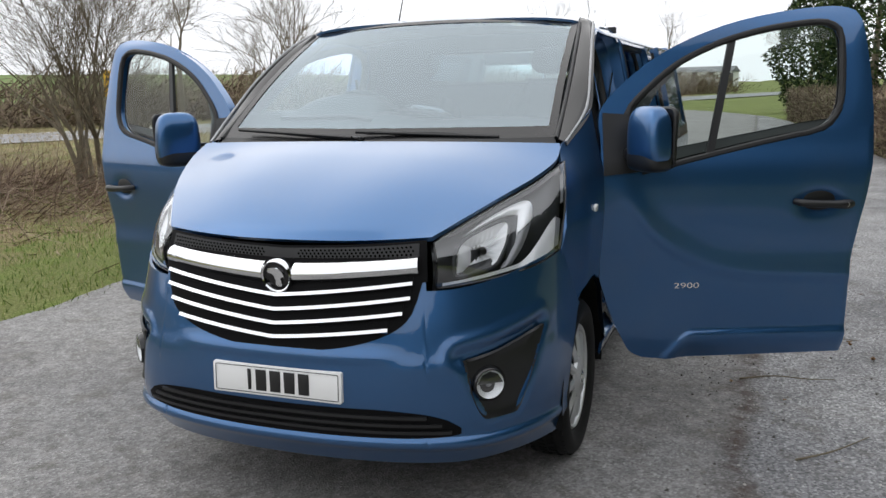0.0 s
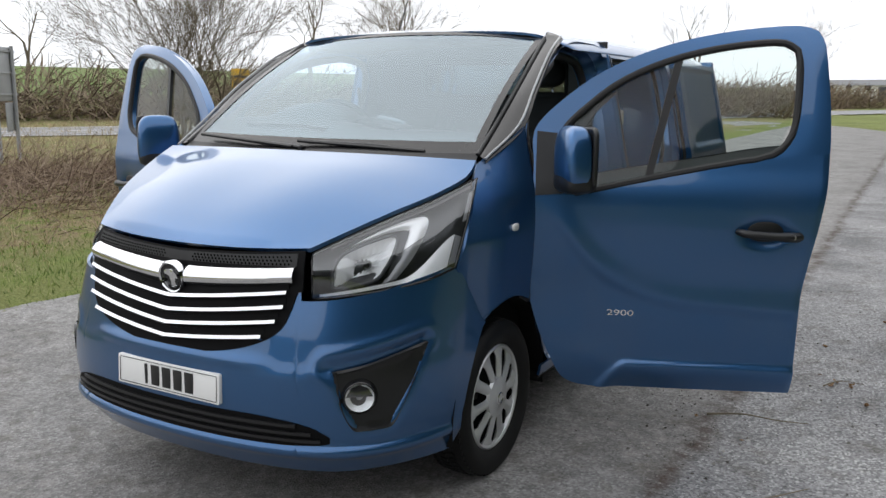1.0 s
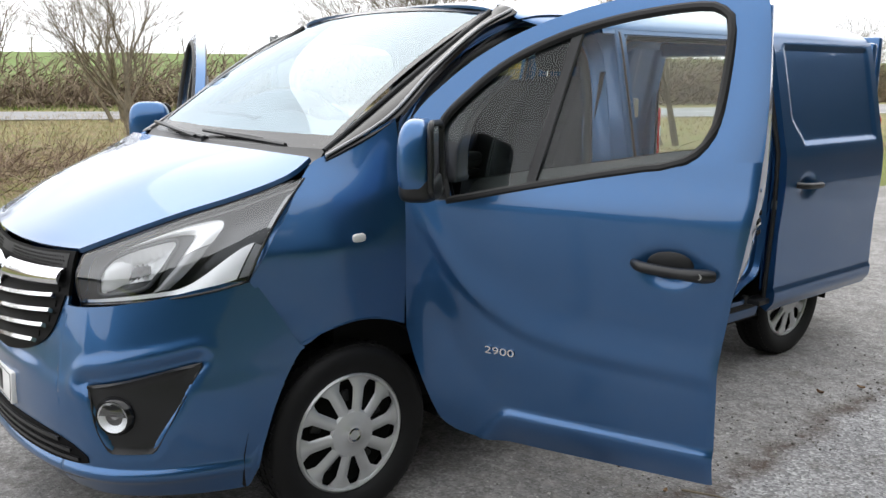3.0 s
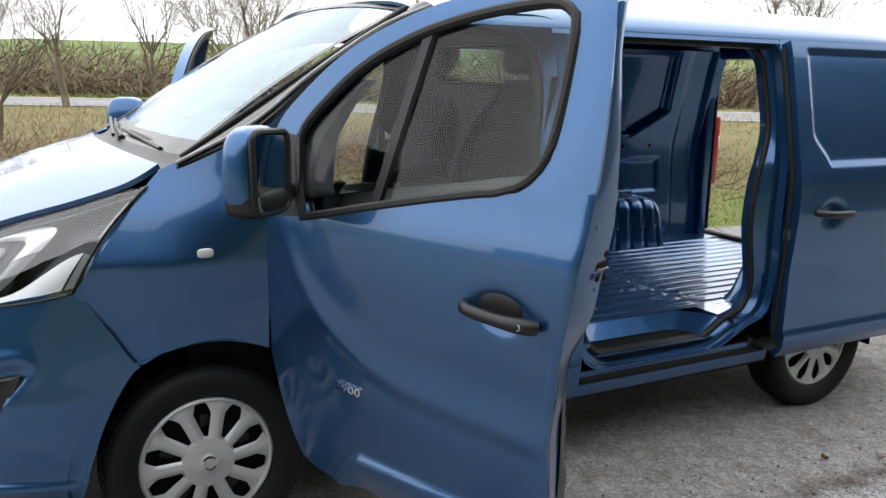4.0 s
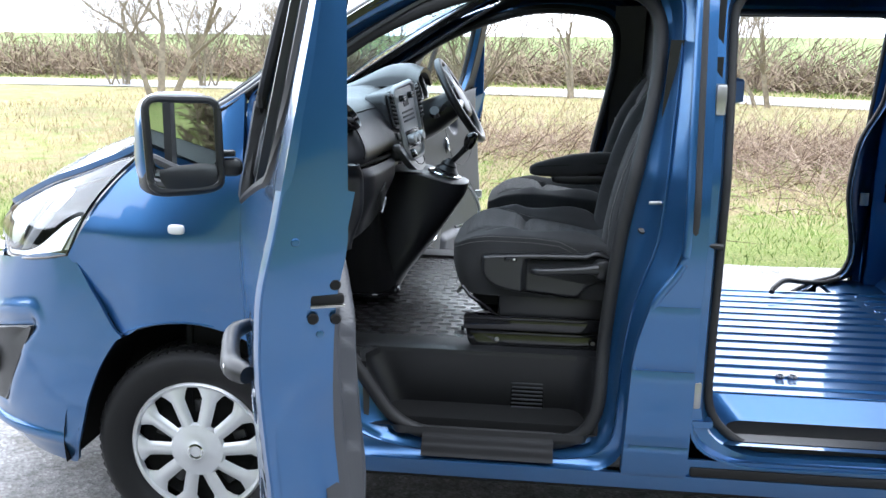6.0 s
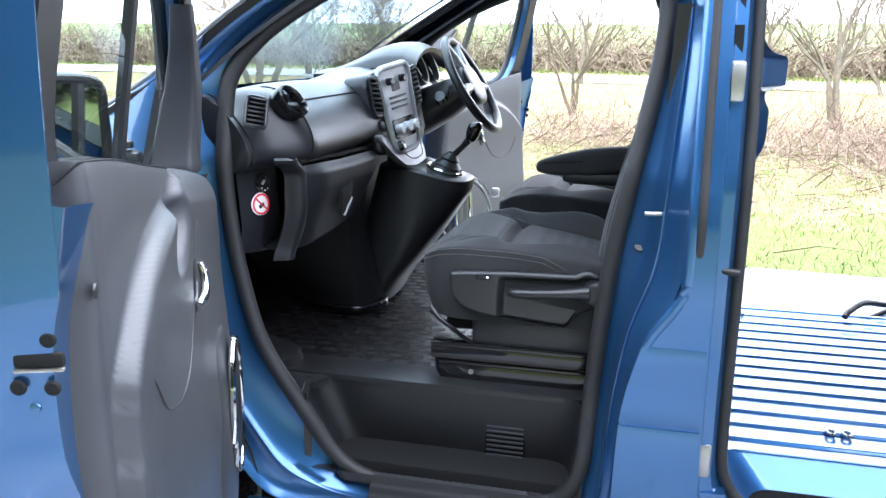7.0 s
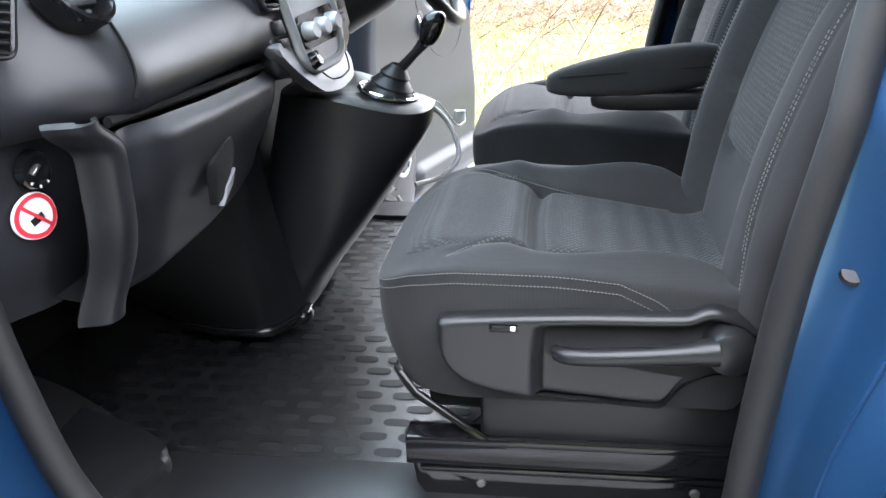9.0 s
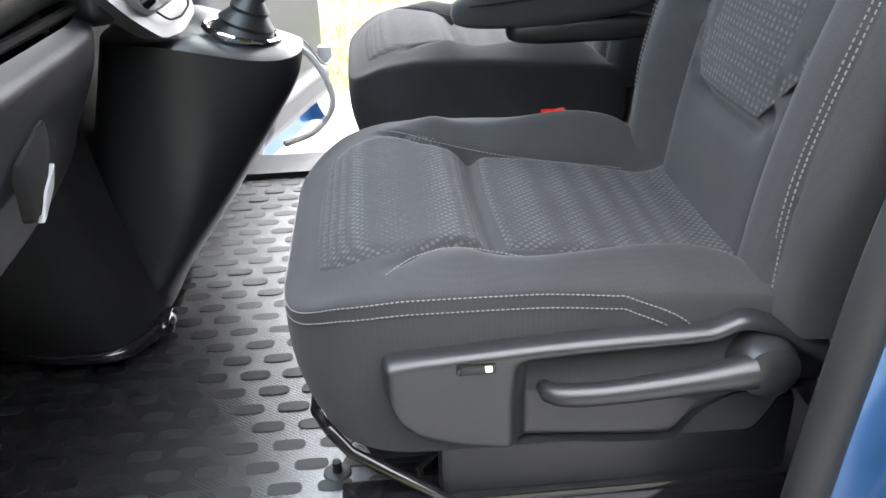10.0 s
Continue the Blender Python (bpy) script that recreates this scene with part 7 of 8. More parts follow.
def step_side(s):
    """Moulded entry step of the cab: rim, sloping walls and dimpled tread."""
    hi = rounded([(1.455, 0.725), (2.215, 0.725), (2.235, 0.885), (1.50, 0.885)], [0.10, 0.08, 0.03, 0.03], 6)
    lo = rounded([(1.575, 0.698), (2.175, 0.698), (2.195, 0.885), (1.60, 0.885)], [0.08, 0.05, 0.02, 0.02], 6)
    hi, lo = resample(hi, 90), resample(lo, 90)
    lp = []
    for q, z in ((0.0, 0.642), (0.04, 0.634), (0.12, 0.608), (0.80, 0.442), (0.92, 0.422), (1.0, 0.416)):
        lp.append([Vector((s * lerp(a.y, b.y, q), lerp(a.x, b.x, q), z if lerp(a.y, b.y, q) < 0.86 else min(z, 0.44))) for a, b in zip(hi, lo)])
    st = part("cab_step", loft(lp), BLACK, van, "black moulded plastic entry step", sharp=50)
    part("step_rim", prism([(0.598, 1.28), (0.728, 1.33), (0.728, 2.24), (0.598, 2.24)], lambda a, b, h: Vector((s * a, b, 0.626 + h)), 0.016, 0.004), BLACK, st)
    part("step_rim", prism([(0.728, 1.33), (0.85, 1.38), (0.87, 1.51), (0.80, 1.49), (0.740, 1.53)], lambda a, b, h: Vector((s * a, b, 0.62 + h)), 0.02, 0.004), BLACK, st)
    part("tread", prism([(b, a) for a, b in [tuple(p) for p in lo]], lambda a, b, h: Vector((s * a, b, 0.414 + h)), 0.004), BLACK, st)
    dim = bmesh.new()
    for i in range(30):
        for j in range(9):
            x, y = 0.712 + 0.019 * j, 1.620 + 0.0185 * (i + 0.5 * (j % 2))
            bmesh.ops.create_cone(dim, cap_ends=True, segments=6, radius1=0.0065, radius2=0.004, depth=0.003, matrix=Matrix.Translation((s * x, y, 0.4195)))
    tagged(part("tread_dimple", dim, BLACK, st), kind="stuff")
    # louvred vent in the riser
    for k in range(7):
        part("vent_slat", box((s * 0.7115, 2.010, 0.450 + 0.0138 * k), (0.012, 0.100, 0.0052), 0.002, 2), TRIM, st)
    part("vent_back", box((s * 0.7055, 2.010, 0.491), (0.012, 0.110, 0.100), 0.005), UNDER, st)
    part("sill_trim", joined(thick(grid(30, 24, lambda u, v: Vector((s * (lerp(0.865, 0.928, v)), lerp(1.690, 2.095, u), lerp(0.435, 0.362, v**1.6) + 0.0025 * math.cos(v * 25)))), 0.006)), RUBBER, st, "black ribbed sill trim")
    part("kick_panel", prism(rounded([(0.50, 1.08), (0.592, 1.352), (0.645, 1.412), (0.738, 1.394), (0.82, 1.30), (0.82, 1.05)], [0.02, 0.05, 0.025, 0.03, 0.03, 0.02], 4), lambda a, b, h: Vector((s * a, b, 0.610 + h + 0.06 * (1.41 - b) * min(1.0, h / 0.05))), 0.058, 0.016, 3), BLACK, st)


step_side(1)
step_side(-1)
part("firewall", thick(grid(10, 10, lambda u, v: Vector((lerp(-0.85, 0.85, u), 0.93 + 0.05 * v, lerp(0.45, 1.33, v)))), 0.02), UNDER, van)
# unseen block, added to stop light crossing under the dash
part("heater_box", box((-0.10, 1.16, 0.90), (0.50, 0.40, 0.62), 0.04), UNDER, van)
for s in (1, -1):
    part("foot_side", thick(grid(6, 8, lambda u, v: Vector((s * 0.84, lerp(0.93, 1.30, u), lerp(0.55, 1.30, v)))), 0.02), UNDER, van)
    part("seat_riser", box((s * 0.66, 2.34, 0.56), (0.30, 0.26, 0.14), 0.02), BLACK, van)

# ---- dashboard
UPPER = way3([(0, 0.955, 1.335), (0, 1.08, 1.395), (0, 1.22, 1.447), (0, 1.320, 1.462), (0, 1.375, 1.447), (0, 1.412, 1.412), (0, 1.442, 1.368), (0, 1.464, 1.318), (0, 1.466, 1.280), (0, 1.448, 1.256), (0, 1.410, 1.246), (0, 1.36, 1.240)])


DW = 0.872


def dash_top(u, v):
    x = lerp(-DW, DW, u)
    p = UPPER(v).copy()
    end = smooth(0.66, DW, abs(x)) ** 1.3
    p.y -= 0.100 * end * smooth(1.05, 1.4, p.y)
    p.z -= 0.006 * end
    # the middle swells towards the driver
    p.y += 0.03 * smooth(0.25, 0.02, x) * smooth(1.30, 1.44, p.y)
    return Vector((x, p.y, p.z))


def dash_u(x):
    return (x + DW) / (2 * DW)


dash = part("dashboard", thick(grid(90, 50, dash_top), 0.02), DASH, van, "charcoal moulded dashboard", sharp=50)
for s in (1, -1):
    rim = [dash_top(dash_u(s * DW), k / 40) for k in range(41)]
    part("dash_end", prism([(p.y, p.z) for p in rim], lambda a, b, h: Vector((s * (DW - 0.012 + h), a, b)), 0.014, 0.004), BLACK, dash, "black end cap of the dashboard")
    part("end_gap", tube([p + Vector((s * -0.016, 0.002, 0.001)) for p in rim[16:]], 0.003, 5), UNDER, dash)
seam = [dash_top(dash_u(x), 0.635) + Vector((0, 0.001, 0.002)) for x in [0.62 - 0.02 * k for k in range(26)]]
part("dash_seam", tube(seam, 0.002, 5), UNDER, dash)
part("dash_pad", thick(grid(26, 10, lambda u, v: dash_top(lerp(0.60, 0.865, u), lerp(0.25, 0.60, v)) + Vector((0, 0.0, 0.010 * math.sin(math.pi * u)**0.4 * math.sin(math.pi * v)**0.4))), 0.008), DASH, dash)
# groove that runs down at the passenger's end
part("dash_groove", tube([dash_top(dash_u(0.655 + 0.05 * k / 12 - 0.02 * math.sin(math.pi * k / 12)), lerp(0.50, 0.84, k / 12)) + Vector((0, 0.001, 0.001)) for k in range(13)], 0.0025, 5), UNDER, dash)


def outlet(c, m, w, h, n, parent):
    root = part("air_vent", prism(rounded([(-w / 2, -h / 2), (w / 2, -h / 2), (w / 2, h / 2), (-w / 2, h / 2)], 0.012, 4), lambda a, b, d: c + m @ Vector((a, d, b)), 0.006, 0.002), UNDER, parent, "black air vent with slats")
    for k in range(n):
        b = -h / 2 + h * (k + 0.5) / n
        part("slat", box((0, 0, 0), (w * 0.84, 0.012, h / n * 0.36), 0.002, 1, Matrix.Translation(c) @ m.to_4x4() @ Matrix.Translation((0, 0.010, b)) @ Matrix.Rotation(radians(-20), 4, 'X')), DASH, root)
    part("rim", tube([c + m @ Vector((a, 0.008, b)) for a, b in rounded([(-w / 2, -h / 2), (w / 2, -h / 2), (w / 2, h / 2), (-w / 2, h / 2)], 0.012, 4)], 0.004, 6, closed=True), DASH, root)


VENT_M = Matrix.Rotation(radians(-33), 3, 'Z') @ Matrix.Rotation(radians(10), 3, 'X') @ Matrix.Rotation(radians(-16), 3, 'Y')
outlet(Vector((0.838, 1.372, 1.404)), VENT_M, 0.052, 0.084, 7, dash)
outlet(Vector((-0.828, 1.374, 1.402)), Matrix.Rotation(radians(33), 3, 'Z') @ Matrix.Rotation(radians(10), 3, 'X'), 0.052, 0.098, 7, dash)

# fold-out cup holder on the dash
cm = Matrix.Translation((0.722, 1.424, 1.428)) @ Matrix.Rotation(radians(-14), 4, 'Z') @ Matrix.Rotation(radians(-56), 4, 'X')
cup = part("cup_holder", lathe([(0.030, -0.030), (0.044, -0.02), (0.050, 0.004), (0.056, 0.012), (0.063, 0.010), (0.066, 0.0), (0.060, -0.03)], 36, cm @ Matrix.Diagonal((0.80, 0.80, 1, 1))), GLOSS, dash, "gloss black fold-out cup holder")
part("cup_base", lathe([(0.0, -0.022), (0.045, -0.020)], 30, cm @ Matrix.Diagonal((0.80, 0.80, 1, 1))), GLOSS, cup)
part("cup_arm", box((0, 0, 0), (0.050, 0.018, 0.014), 0.004, 2, cm @ Matrix.Translation((0, 0.012, -0.006))), BLACK, cup)
part("cup_arm", box((0, 0, 0), (0.016, 0.044, 0.014), 0.004, 2, cm @ Matrix.Translation((0.006, -0.018, -0.004))), GLOSS, cup)

# lower dash: end panel, glove box and bulging lower cover
def end_panel(s):
    def f(u, v):
        x = lerp(0.68, 0.872, u)
        z = lerp(lerp(0.985, 1.010, u), 1.275, v)
        return Vector((s * x, 1.342 - 0.020 * smooth(0.80, 0.872, x) - 0.022 * smooth(1.10, 0.985, z), z))
    return part("end_panel", grid(14, 26, f), DASH, dash)


ep = end_panel(1)
end_panel(-1)


FIXED = []                                   # fascia parts that already stand at their final place


def fixed(ob):
    FIXED.append(ob)
    return ob


# glove box lid: a broad convex panel, rounded at its outer corners
LID_LOW = pw((0.125, 1.165), (0.17, 1.098), (0.236, 1.037), (0.30, 1.012), (0.37, 0.997), (0.51, 0.986), (0.78, 0.984))
LID_TOP = pw((0.15, 1.196), (0.50, 1.207), (0.70, 1.216), (0.76, 1.214))


def band_y(z):
    return 1.478 - 0.040 * smooth(0.60, 0.0, (z - 0.975) / 0.27)**1.3


def lid_at(x, v, out=0.0):
    """A point of the lid: v runs from its lower edge to its top."""
    z = lerp(LID_LOW(x), LID_TOP(x), v)
    y = 1.452 + 0.046 * smooth(0.0, 0.75, v) - 0.020 * smooth(0.86, 1.0, v)**2 - 0.030 * smooth(0.62, 0.76, x)**2 - 0.025 * smooth(0.32, 0.125, x)**2 - 0.018 * smooth(0.10, 0.0, v)**2
    y = lerp(y, band_y(z) - 0.012, smooth(0.70, 0.765, x))
    return Vector((x, y + out, z))


def lid(u, v):
    return lid_at(lerp(0.125, 0.775, u), v)


gb = fixed(part("glove_box", thick(grid(60, 36, lid), 0.010), LIDMAT, dash, "charcoal glove box lid", sharp=60))


def border_at(u, v):
    """Raised band that frames the outer end of the lid."""
    z = lerp(0.975, 1.246, v)
    x = 0.757 - 0.016 * smooth(0.55, 0.20, v) + 0.014 * smooth(0.22, 0.0, v)**1.5 + 0.055 * smooth(0.78, 1.0, v)**1.6 + 0.058 * u
    y = band_y(z) + 0.008 * math.sin(math.pi * min(1.0, u * 1.3))**0.7 - 0.034 * smooth(0.70, 1.0, u)**1.5
    return Vector((x, y, z))


fixed(part("lid_border", thick(grid(18, 40, border_at), 0.012), LIDMAT, gb, sharp=60))
fixed(part("lid_gap", tube([border_at(0, k / 30) + Vector((-0.002, -0.004, 0)) for k in range(31)], 0.004, 6), UNDER, gb))
fixed(part("top_gap", tube([Vector((lerp(0.135, 0.74, k / 20), 1.466 - 0.015 * (k / 20)**4, lerp(1.204, 1.226, k / 20))) for k in range(21)], 0.007, 6), UNDER, gb))
# lid's finger catch: dark plate for the shaded hollow, silver sliver for lit facet
catch = [(-0.050, 0.026), (0.020, 0.045), (0.046, 0.048), (0.050, 0.020), (0.012, -0.020), (-0.034, -0.048), (-0.050, -0.046)]
fixed(part("lid_latch", prism(rounded([(a * 0.92, b * 0.92) for a, b in catch], 0.006, 3), lambda a, b, h: Vector((0.508 - a, 1.4885 + 0.020 * b + h, 1.098 + b)), 0.012, 0.004), UNDER, gb))
fixed(part("lid_latch", prism(rounded([(-0.034, -0.046), (-0.010, -0.020), (0.030, 0.000), (0.012, -0.022)], 0.003, 3), lambda a, b, h: Vector((0.508 - a - 0.004, 1.496 + 0.020 * b + h, 1.094 + b)), 0.008, 0.002), SATIN, gb))

# heater housing below the lid: its side sweeps in to a rim close over the floor
FOOT = way3([(0.085, 1.476, 0.664), (0.130, 1.464, 0.660), (0.185, 1.428, 0.658), (0.204, 1.385, 0.660), (0.194, 1.28, 0.662), (0.150, 1.17, 0.668), (0.060, 1.04, 0.680)])


def housing(u, v):
    a, x = FOOT(u), lerp(0.128, 0.60, u**0.9)
    b = lid_at(x, 0.06) + Vector((0, -0.016 - 0.26 * smooth(0.24, 0.60, x), 0))
    c = Vector((lerp(a.x, x, 0.75), b.y - 0.008, lerp(a.z, b.z, 0.62)))
    return (1 - v)**2 * a + 2 * v * (1 - v) * c + v * v * b


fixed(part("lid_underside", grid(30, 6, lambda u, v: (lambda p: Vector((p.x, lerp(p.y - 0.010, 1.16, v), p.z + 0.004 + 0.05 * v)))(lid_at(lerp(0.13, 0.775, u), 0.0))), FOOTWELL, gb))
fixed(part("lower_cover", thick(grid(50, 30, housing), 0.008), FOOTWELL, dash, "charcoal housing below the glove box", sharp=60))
fixed(part("cover_edge", tube([FOOT(k / 30) + Vector((0.002, 0.004, 0.0)) for k in range(31)], [0.013 - 0.006 * k / 30 for k in range(31)], 10), GLOSS, dash))
fixed(part("cover_knob", blob((0.115, 1.474, 0.660), (0.060, 0.040, 0.034), None, 16, 10, 2.3), GLOSS, dash))

# airbag switch and warning sticker on the end panel
am = Matrix.Translation((0.797, 1.345, 1.203)) @ Matrix.Rotation(radians(-8), 4, 'Z') @ Matrix.Rotation(radians(-90), 4, 'X')
sw = part("airbag_switch", lathe([(0.0, 0.004), (0.017, 0.004), (0.019, 0.010), (0.025, 0.010), (0.028, 0.0)], 26, am), GLOSS, ep, "round black key switch")
part("switch_slot", box((0, 0, 0), (0.018, 0.005, 0.006), 0.001, 1, am @ Matrix.Rotation(0.6, 4, 'Z') @ Matrix.Translation((0, 0, 0.006))), STEEL, sw)
for k in range(3):
    part("switch_mark", box((0, 0, 0), (0.004, 0.003, 0.002), 0, 1, am @ Matrix.Rotation(0.7 + 0.7 * k, 4, 'Z') @ Matrix.Translation((0.022, 0, 0.010))), PAPER, sw)
tm = Matrix.Translation((0.812, 1.343, 1.143)) @ Matrix.Rotation(radians(-14), 4, 'Z') @ Matrix.Rotation(radians(-90), 4, 'X')
stk = part("warning_sticker", lathe([(0.0, 0.0030), (0.032, 0.0030), (0.0325, 0.0)], 36, tm), WHITE, ep, "round white sticker with a red ring and bar")
part("sticker_ring", lathe([(0.0245, 0.0034), (0.0246, 0.0040), (0.0305, 0.0040), (0.0306, 0.0034)], 36, tm), RED, stk)
part("sticker_bar", box((0, 0, 0), (0.052, 0.0045, 0.001), 0, 1, tm @ Matrix.Rotation(radians(-45), 4, 'Z') @ Matrix.Translation((0, 0, 0.0042))), RED, stk)
part("sticker_mark", box((0, 0, 0), (0.020, 0.010, 0.001), 0.0002, 1, tm @ Matrix.Rotation(radians(20), 4, 'Z') @ Matrix.Translation((0.002, 0.004, 0.0036))), INK, stk)

# ---- middle console
KM = Matrix.Translation((0.0, 1.485, 1.362)) @ Matrix.Rotation(radians(-13), 4, 'Z') @ Matrix.Rotation(radians(10), 4, 'X')


def kplace(a, b, h):
    return KM @ Vector((a, h, b))


pod = part("centre_console", prism(rounded([(-0.165, -0.16), (0.165, -0.16), (0.160, 0.125), (-0.160, 0.125)], 0.05, 6), lambda a, b, h: kplace(a, b, h - 0.07), 0.085, 0.018, 4), DASH, dash, "console with vents, radio and heater knobs")
ringp = rounded([(-0.082, -0.155), (0.082, -0.155), (0.098, 0.135), (-0.098, 0.135)], 0.045, 6)
part("console_panel", prism(ringp, lambda a, b, h: kplace(a, b, 0.012 + h), 0.012, 0.004), SATIN, pod, "satin silver console panel")
part("console_rim", tube([kplace(a * 1.02, b * 1.02, 0.022) for a, b in ringp], 0.011, 8, closed=True), SATIN, pod)
for s in (-1, 1):
    outlet(KM @ Vector((s * 0.128, 0.016, 0.045)), KM.to_3x3() @ Matrix.Rotation(radians(-4 * s), 3, 'Y'), 0.045, 0.135, 8, pod)
    part("console_button", box((0, 0, 0), (0.030, 0.012, 0.030), 0.004, 2, KM @ Matrix.Translation((s * 0.126, 0.018, -0.058))), BLACK, pod)
    part("console_button", box((0, 0, 0), (0.030, 0.012, 0.020), 0.004, 2, KM @ Matrix.Translation((s * 0.124, 0.018, -0.090))), BLACK, pod)
for a in (-0.042, 0.042):
    part("radio_knob", lathe([(0.0, 0.022), (0.012, 0.022), (0.014, 0.0)], 18, KM @ Matrix.Translation((a, 0.024, 0.088)) @ Matrix.Rotation(radians(-90), 4, 'X')), GLOSS, pod, "black radio knob")
for k, b in enumerate((0.066, 0.030, 0.012, -0.006)):
    part("radio_slot", box((0, 0, 0), (0.11 if k else 0.05, 0.006, 0.008 if k else 0.03), 0.002, 1, KM @ Matrix.Translation((0, 0.026, b))), BLACK if k < 2 else TRIM, pod)
part("heater_panel", prism(rounded([(-0.075, -0.115), (0.075, -0.115), (0.078, -0.045), (-0.078, -0.045)], 0.02, 4), lambda a, b, h: kplace(a, b, 0.024 + h), 0.004, 0.001), GLOSS, pod)
for a in (-0.048, 0.0, 0.048):
    part("heater_knob", lathe([(0.0, 0.024), (0.015, 0.024), (0.019, 0.018), (0.020, 0.0)], 22, KM @ Matrix.Translation((a, 0.028, -0.080)) @ Matrix.Rotation(radians(-90), 4, 'X')), SATIN, pod, "round heater knob")
tray = rounded([(-0.215, 1.238), (0.225, 1.246), (0.175, 1.190), (0.095, 1.138), (-0.020, 1.124), (-0.150, 1.130), (-0.200, 1.170)], 0.030, 4)
TRAYGREY = surface("dark_silver_plastic", (0.105, 0.107, 0.112), 0.40, metal=0.35, vary=0.08)
fixed(part("console_tray", prism(tray, lambda a, b, h: Vector((a, 1.470 + 0.50 * (1.246 - b) + h, b)), 0.030, 0.010, 3), TRAYGREY, pod, "dark silver tray below the heater"))
fixed(part("tray_line", tube([Vector((a * 0.62 - 0.01, 1.511 + 0.50 * (1.246 - b), b)) for a, b in [(x, 1.185 + (z - 1.185) * 0.62) for x, z in tray]], 0.0018, 5, closed=True), UNDER, pod))
fixed(part("socket_cap", lathe([(0.0, 0.020), (0.015, 0.018), (0.018, 0.0)], 18, Matrix.Translation((0.105, 1.535, 1.200)) @ Matrix.Rotation(radians(-62), 4, 'X')), GLOSS, pod))
# gear lever pedestal
PED_BACK = pw((0.64, 1.470), (0.70, 1.505), (0.83, 1.602), (0.97, 1.690), (1.06, 1.732), (1.14, 1.742))


def pedestal(u, v):
    t = 2 * math.pi * u
    c, s = math.cos(t), math.sin(t)
    ey, ex = math.copysign(abs(s)**0.62, s), math.copysign(abs(c)**0.62, c)
    z0 = lerp(0.64, 1.120, v)
    yb, yf = PED_BACK(z0), lerp(1.30, 1.42, v)
    y = (yb + yf) / 2 + (yb - yf) / 2 * ey
    hx = lerp(0.180, 0.165, v)
    x = -0.085 - 0.02 * v + hx * ex * (1 - 0.32 * smooth(1.52, 1.75, y))
    return Vector((x, y, z0 - 0.050 * v**4 * smooth(1.50, 1.73, y)))


ped = fixed(part("gear_pedestal", grid(60, 30, pedestal, wrap=True), DASH, dash, "black gear lever pedestal", sharp=60))
fixed(part("pedestal_top", loft([[lerp(pedestal(k / 60, 1.0), Vector((-0.10, 1.60, 1.096)), q) + Vector((0, 0, 0.006 * min(1, q * 12))) for k in range(60)] for q in (0.0, 0.03, 0.1, 0.4, 0.7, 0.99)]), DASH, ped))
fixed(part("boot_ring", tube([(-0.105 + 0.066 * math.cos(t), 1.640 + 0.062 * math.sin(t), 1.100 - 0.26 * 0.062 * math.sin(t)) for t in (2 * math.pi * k / 30 for k in range(30))], 0.006, 8, closed=True), CHROME, ped, "chrome ring round the gear lever boot"))
fixed(part("boot", lathe([(0.060, 0.0), (0.047, 0.018), (0.049, 0.024), (0.032, 0.042), (0.034, 0.048), (0.015, 0.07)], 22, Matrix.Translation((-0.103, 1.642, 1.094)) @ Matrix.Rotation(radians(-20), 4, 'X')), BLACK, ped, "black ribbed gaiter"))
fixed(part("gear_lever", tube([(-0.103, 1.660, 1.140), (-0.095, 1.705, 1.185), (-0.090, 1.730, 1.212)], [0.012, 0.010, 0.014], 10), BLACK, ped))
fixed(part("gear_knob", blob((-0.084, 1.744, 1.236), (0.048, 0.050, 0.072), lambda p, q: Vector((q.x * (1 + 0.18 * p.z), q.y * (1 + 0.18 * p.z) + 0.010 * p.z, q.z)), 18, 12, 2.6), GLOSS, ped, "black gear knob"))

# ---- steering wheel, column and binnacle
SM = Matrix.Translation((-0.400, 1.672, 1.382)) @ Matrix.Rotation(radians(-59), 4, 'X')
wheel_rim = part("steering_wheel", tube([SM @ Vector((0.188 * math.cos(t), 0.188 * math.sin(t), 0)) for t in (2 * math.pi * k / 48 for k in range(48))], 0.0165, 12, closed=True), BLACK, dash, "black steering wheel with grey spokes")
part("wheel_pad", blob((0, 0, 0), (0.20, 0.165, 0.06), None, 26, 14, 3.0), BLACK, wheel_rim).data.transform(SM @ Matrix.Translation((0, 0.0, -0.004)))
for a in (0.12, math.pi - 0.12, -math.pi / 2 - 0.42, -math.pi / 2 + 0.42):
    part("spoke", tube([SM @ Vector((0.07 * math.cos(a), 0.07 * math.sin(a), -0.005)), SM @ Vector((0.13 * math.cos(a), 0.13 * math.sin(a), 0.0)), SM @ Vector((0.186 * math.cos(a), 0.186 * math.sin(a), 0.0))], [0.026, 0.017, 0.014], 10), SATIN, wheel_rim, "grey spoke")
part("column_cowl", tube([SM @ Vector((0, 0, -0.035)), SM @ Vector((0, 0.0, -0.12)), SM @ Vector((0, -0.01, -0.24))], [0.060, 0.075, 0.085], 18), DASH, dash)
for s in (-1, 1):
    part("stalk", tube([(-0.40 + s * 0.07, 1.60, 1.345), (-0.40 + s * 0.15, 1.625, 1.372), (-0.40 + s * 0.20, 1.640, 1.385)], [0.009, 0.008, 0.011], 8), BLACK, dash)
part("ignition", lathe([(0.0, 0.03), (0.02, 0.03), (0.024, 0.0)], 18, Matrix.Translation((-0.315, 1.575, 1.330)) @ Matrix.Rotation(radians(60), 4, 'Y')), GLOSS, dash)


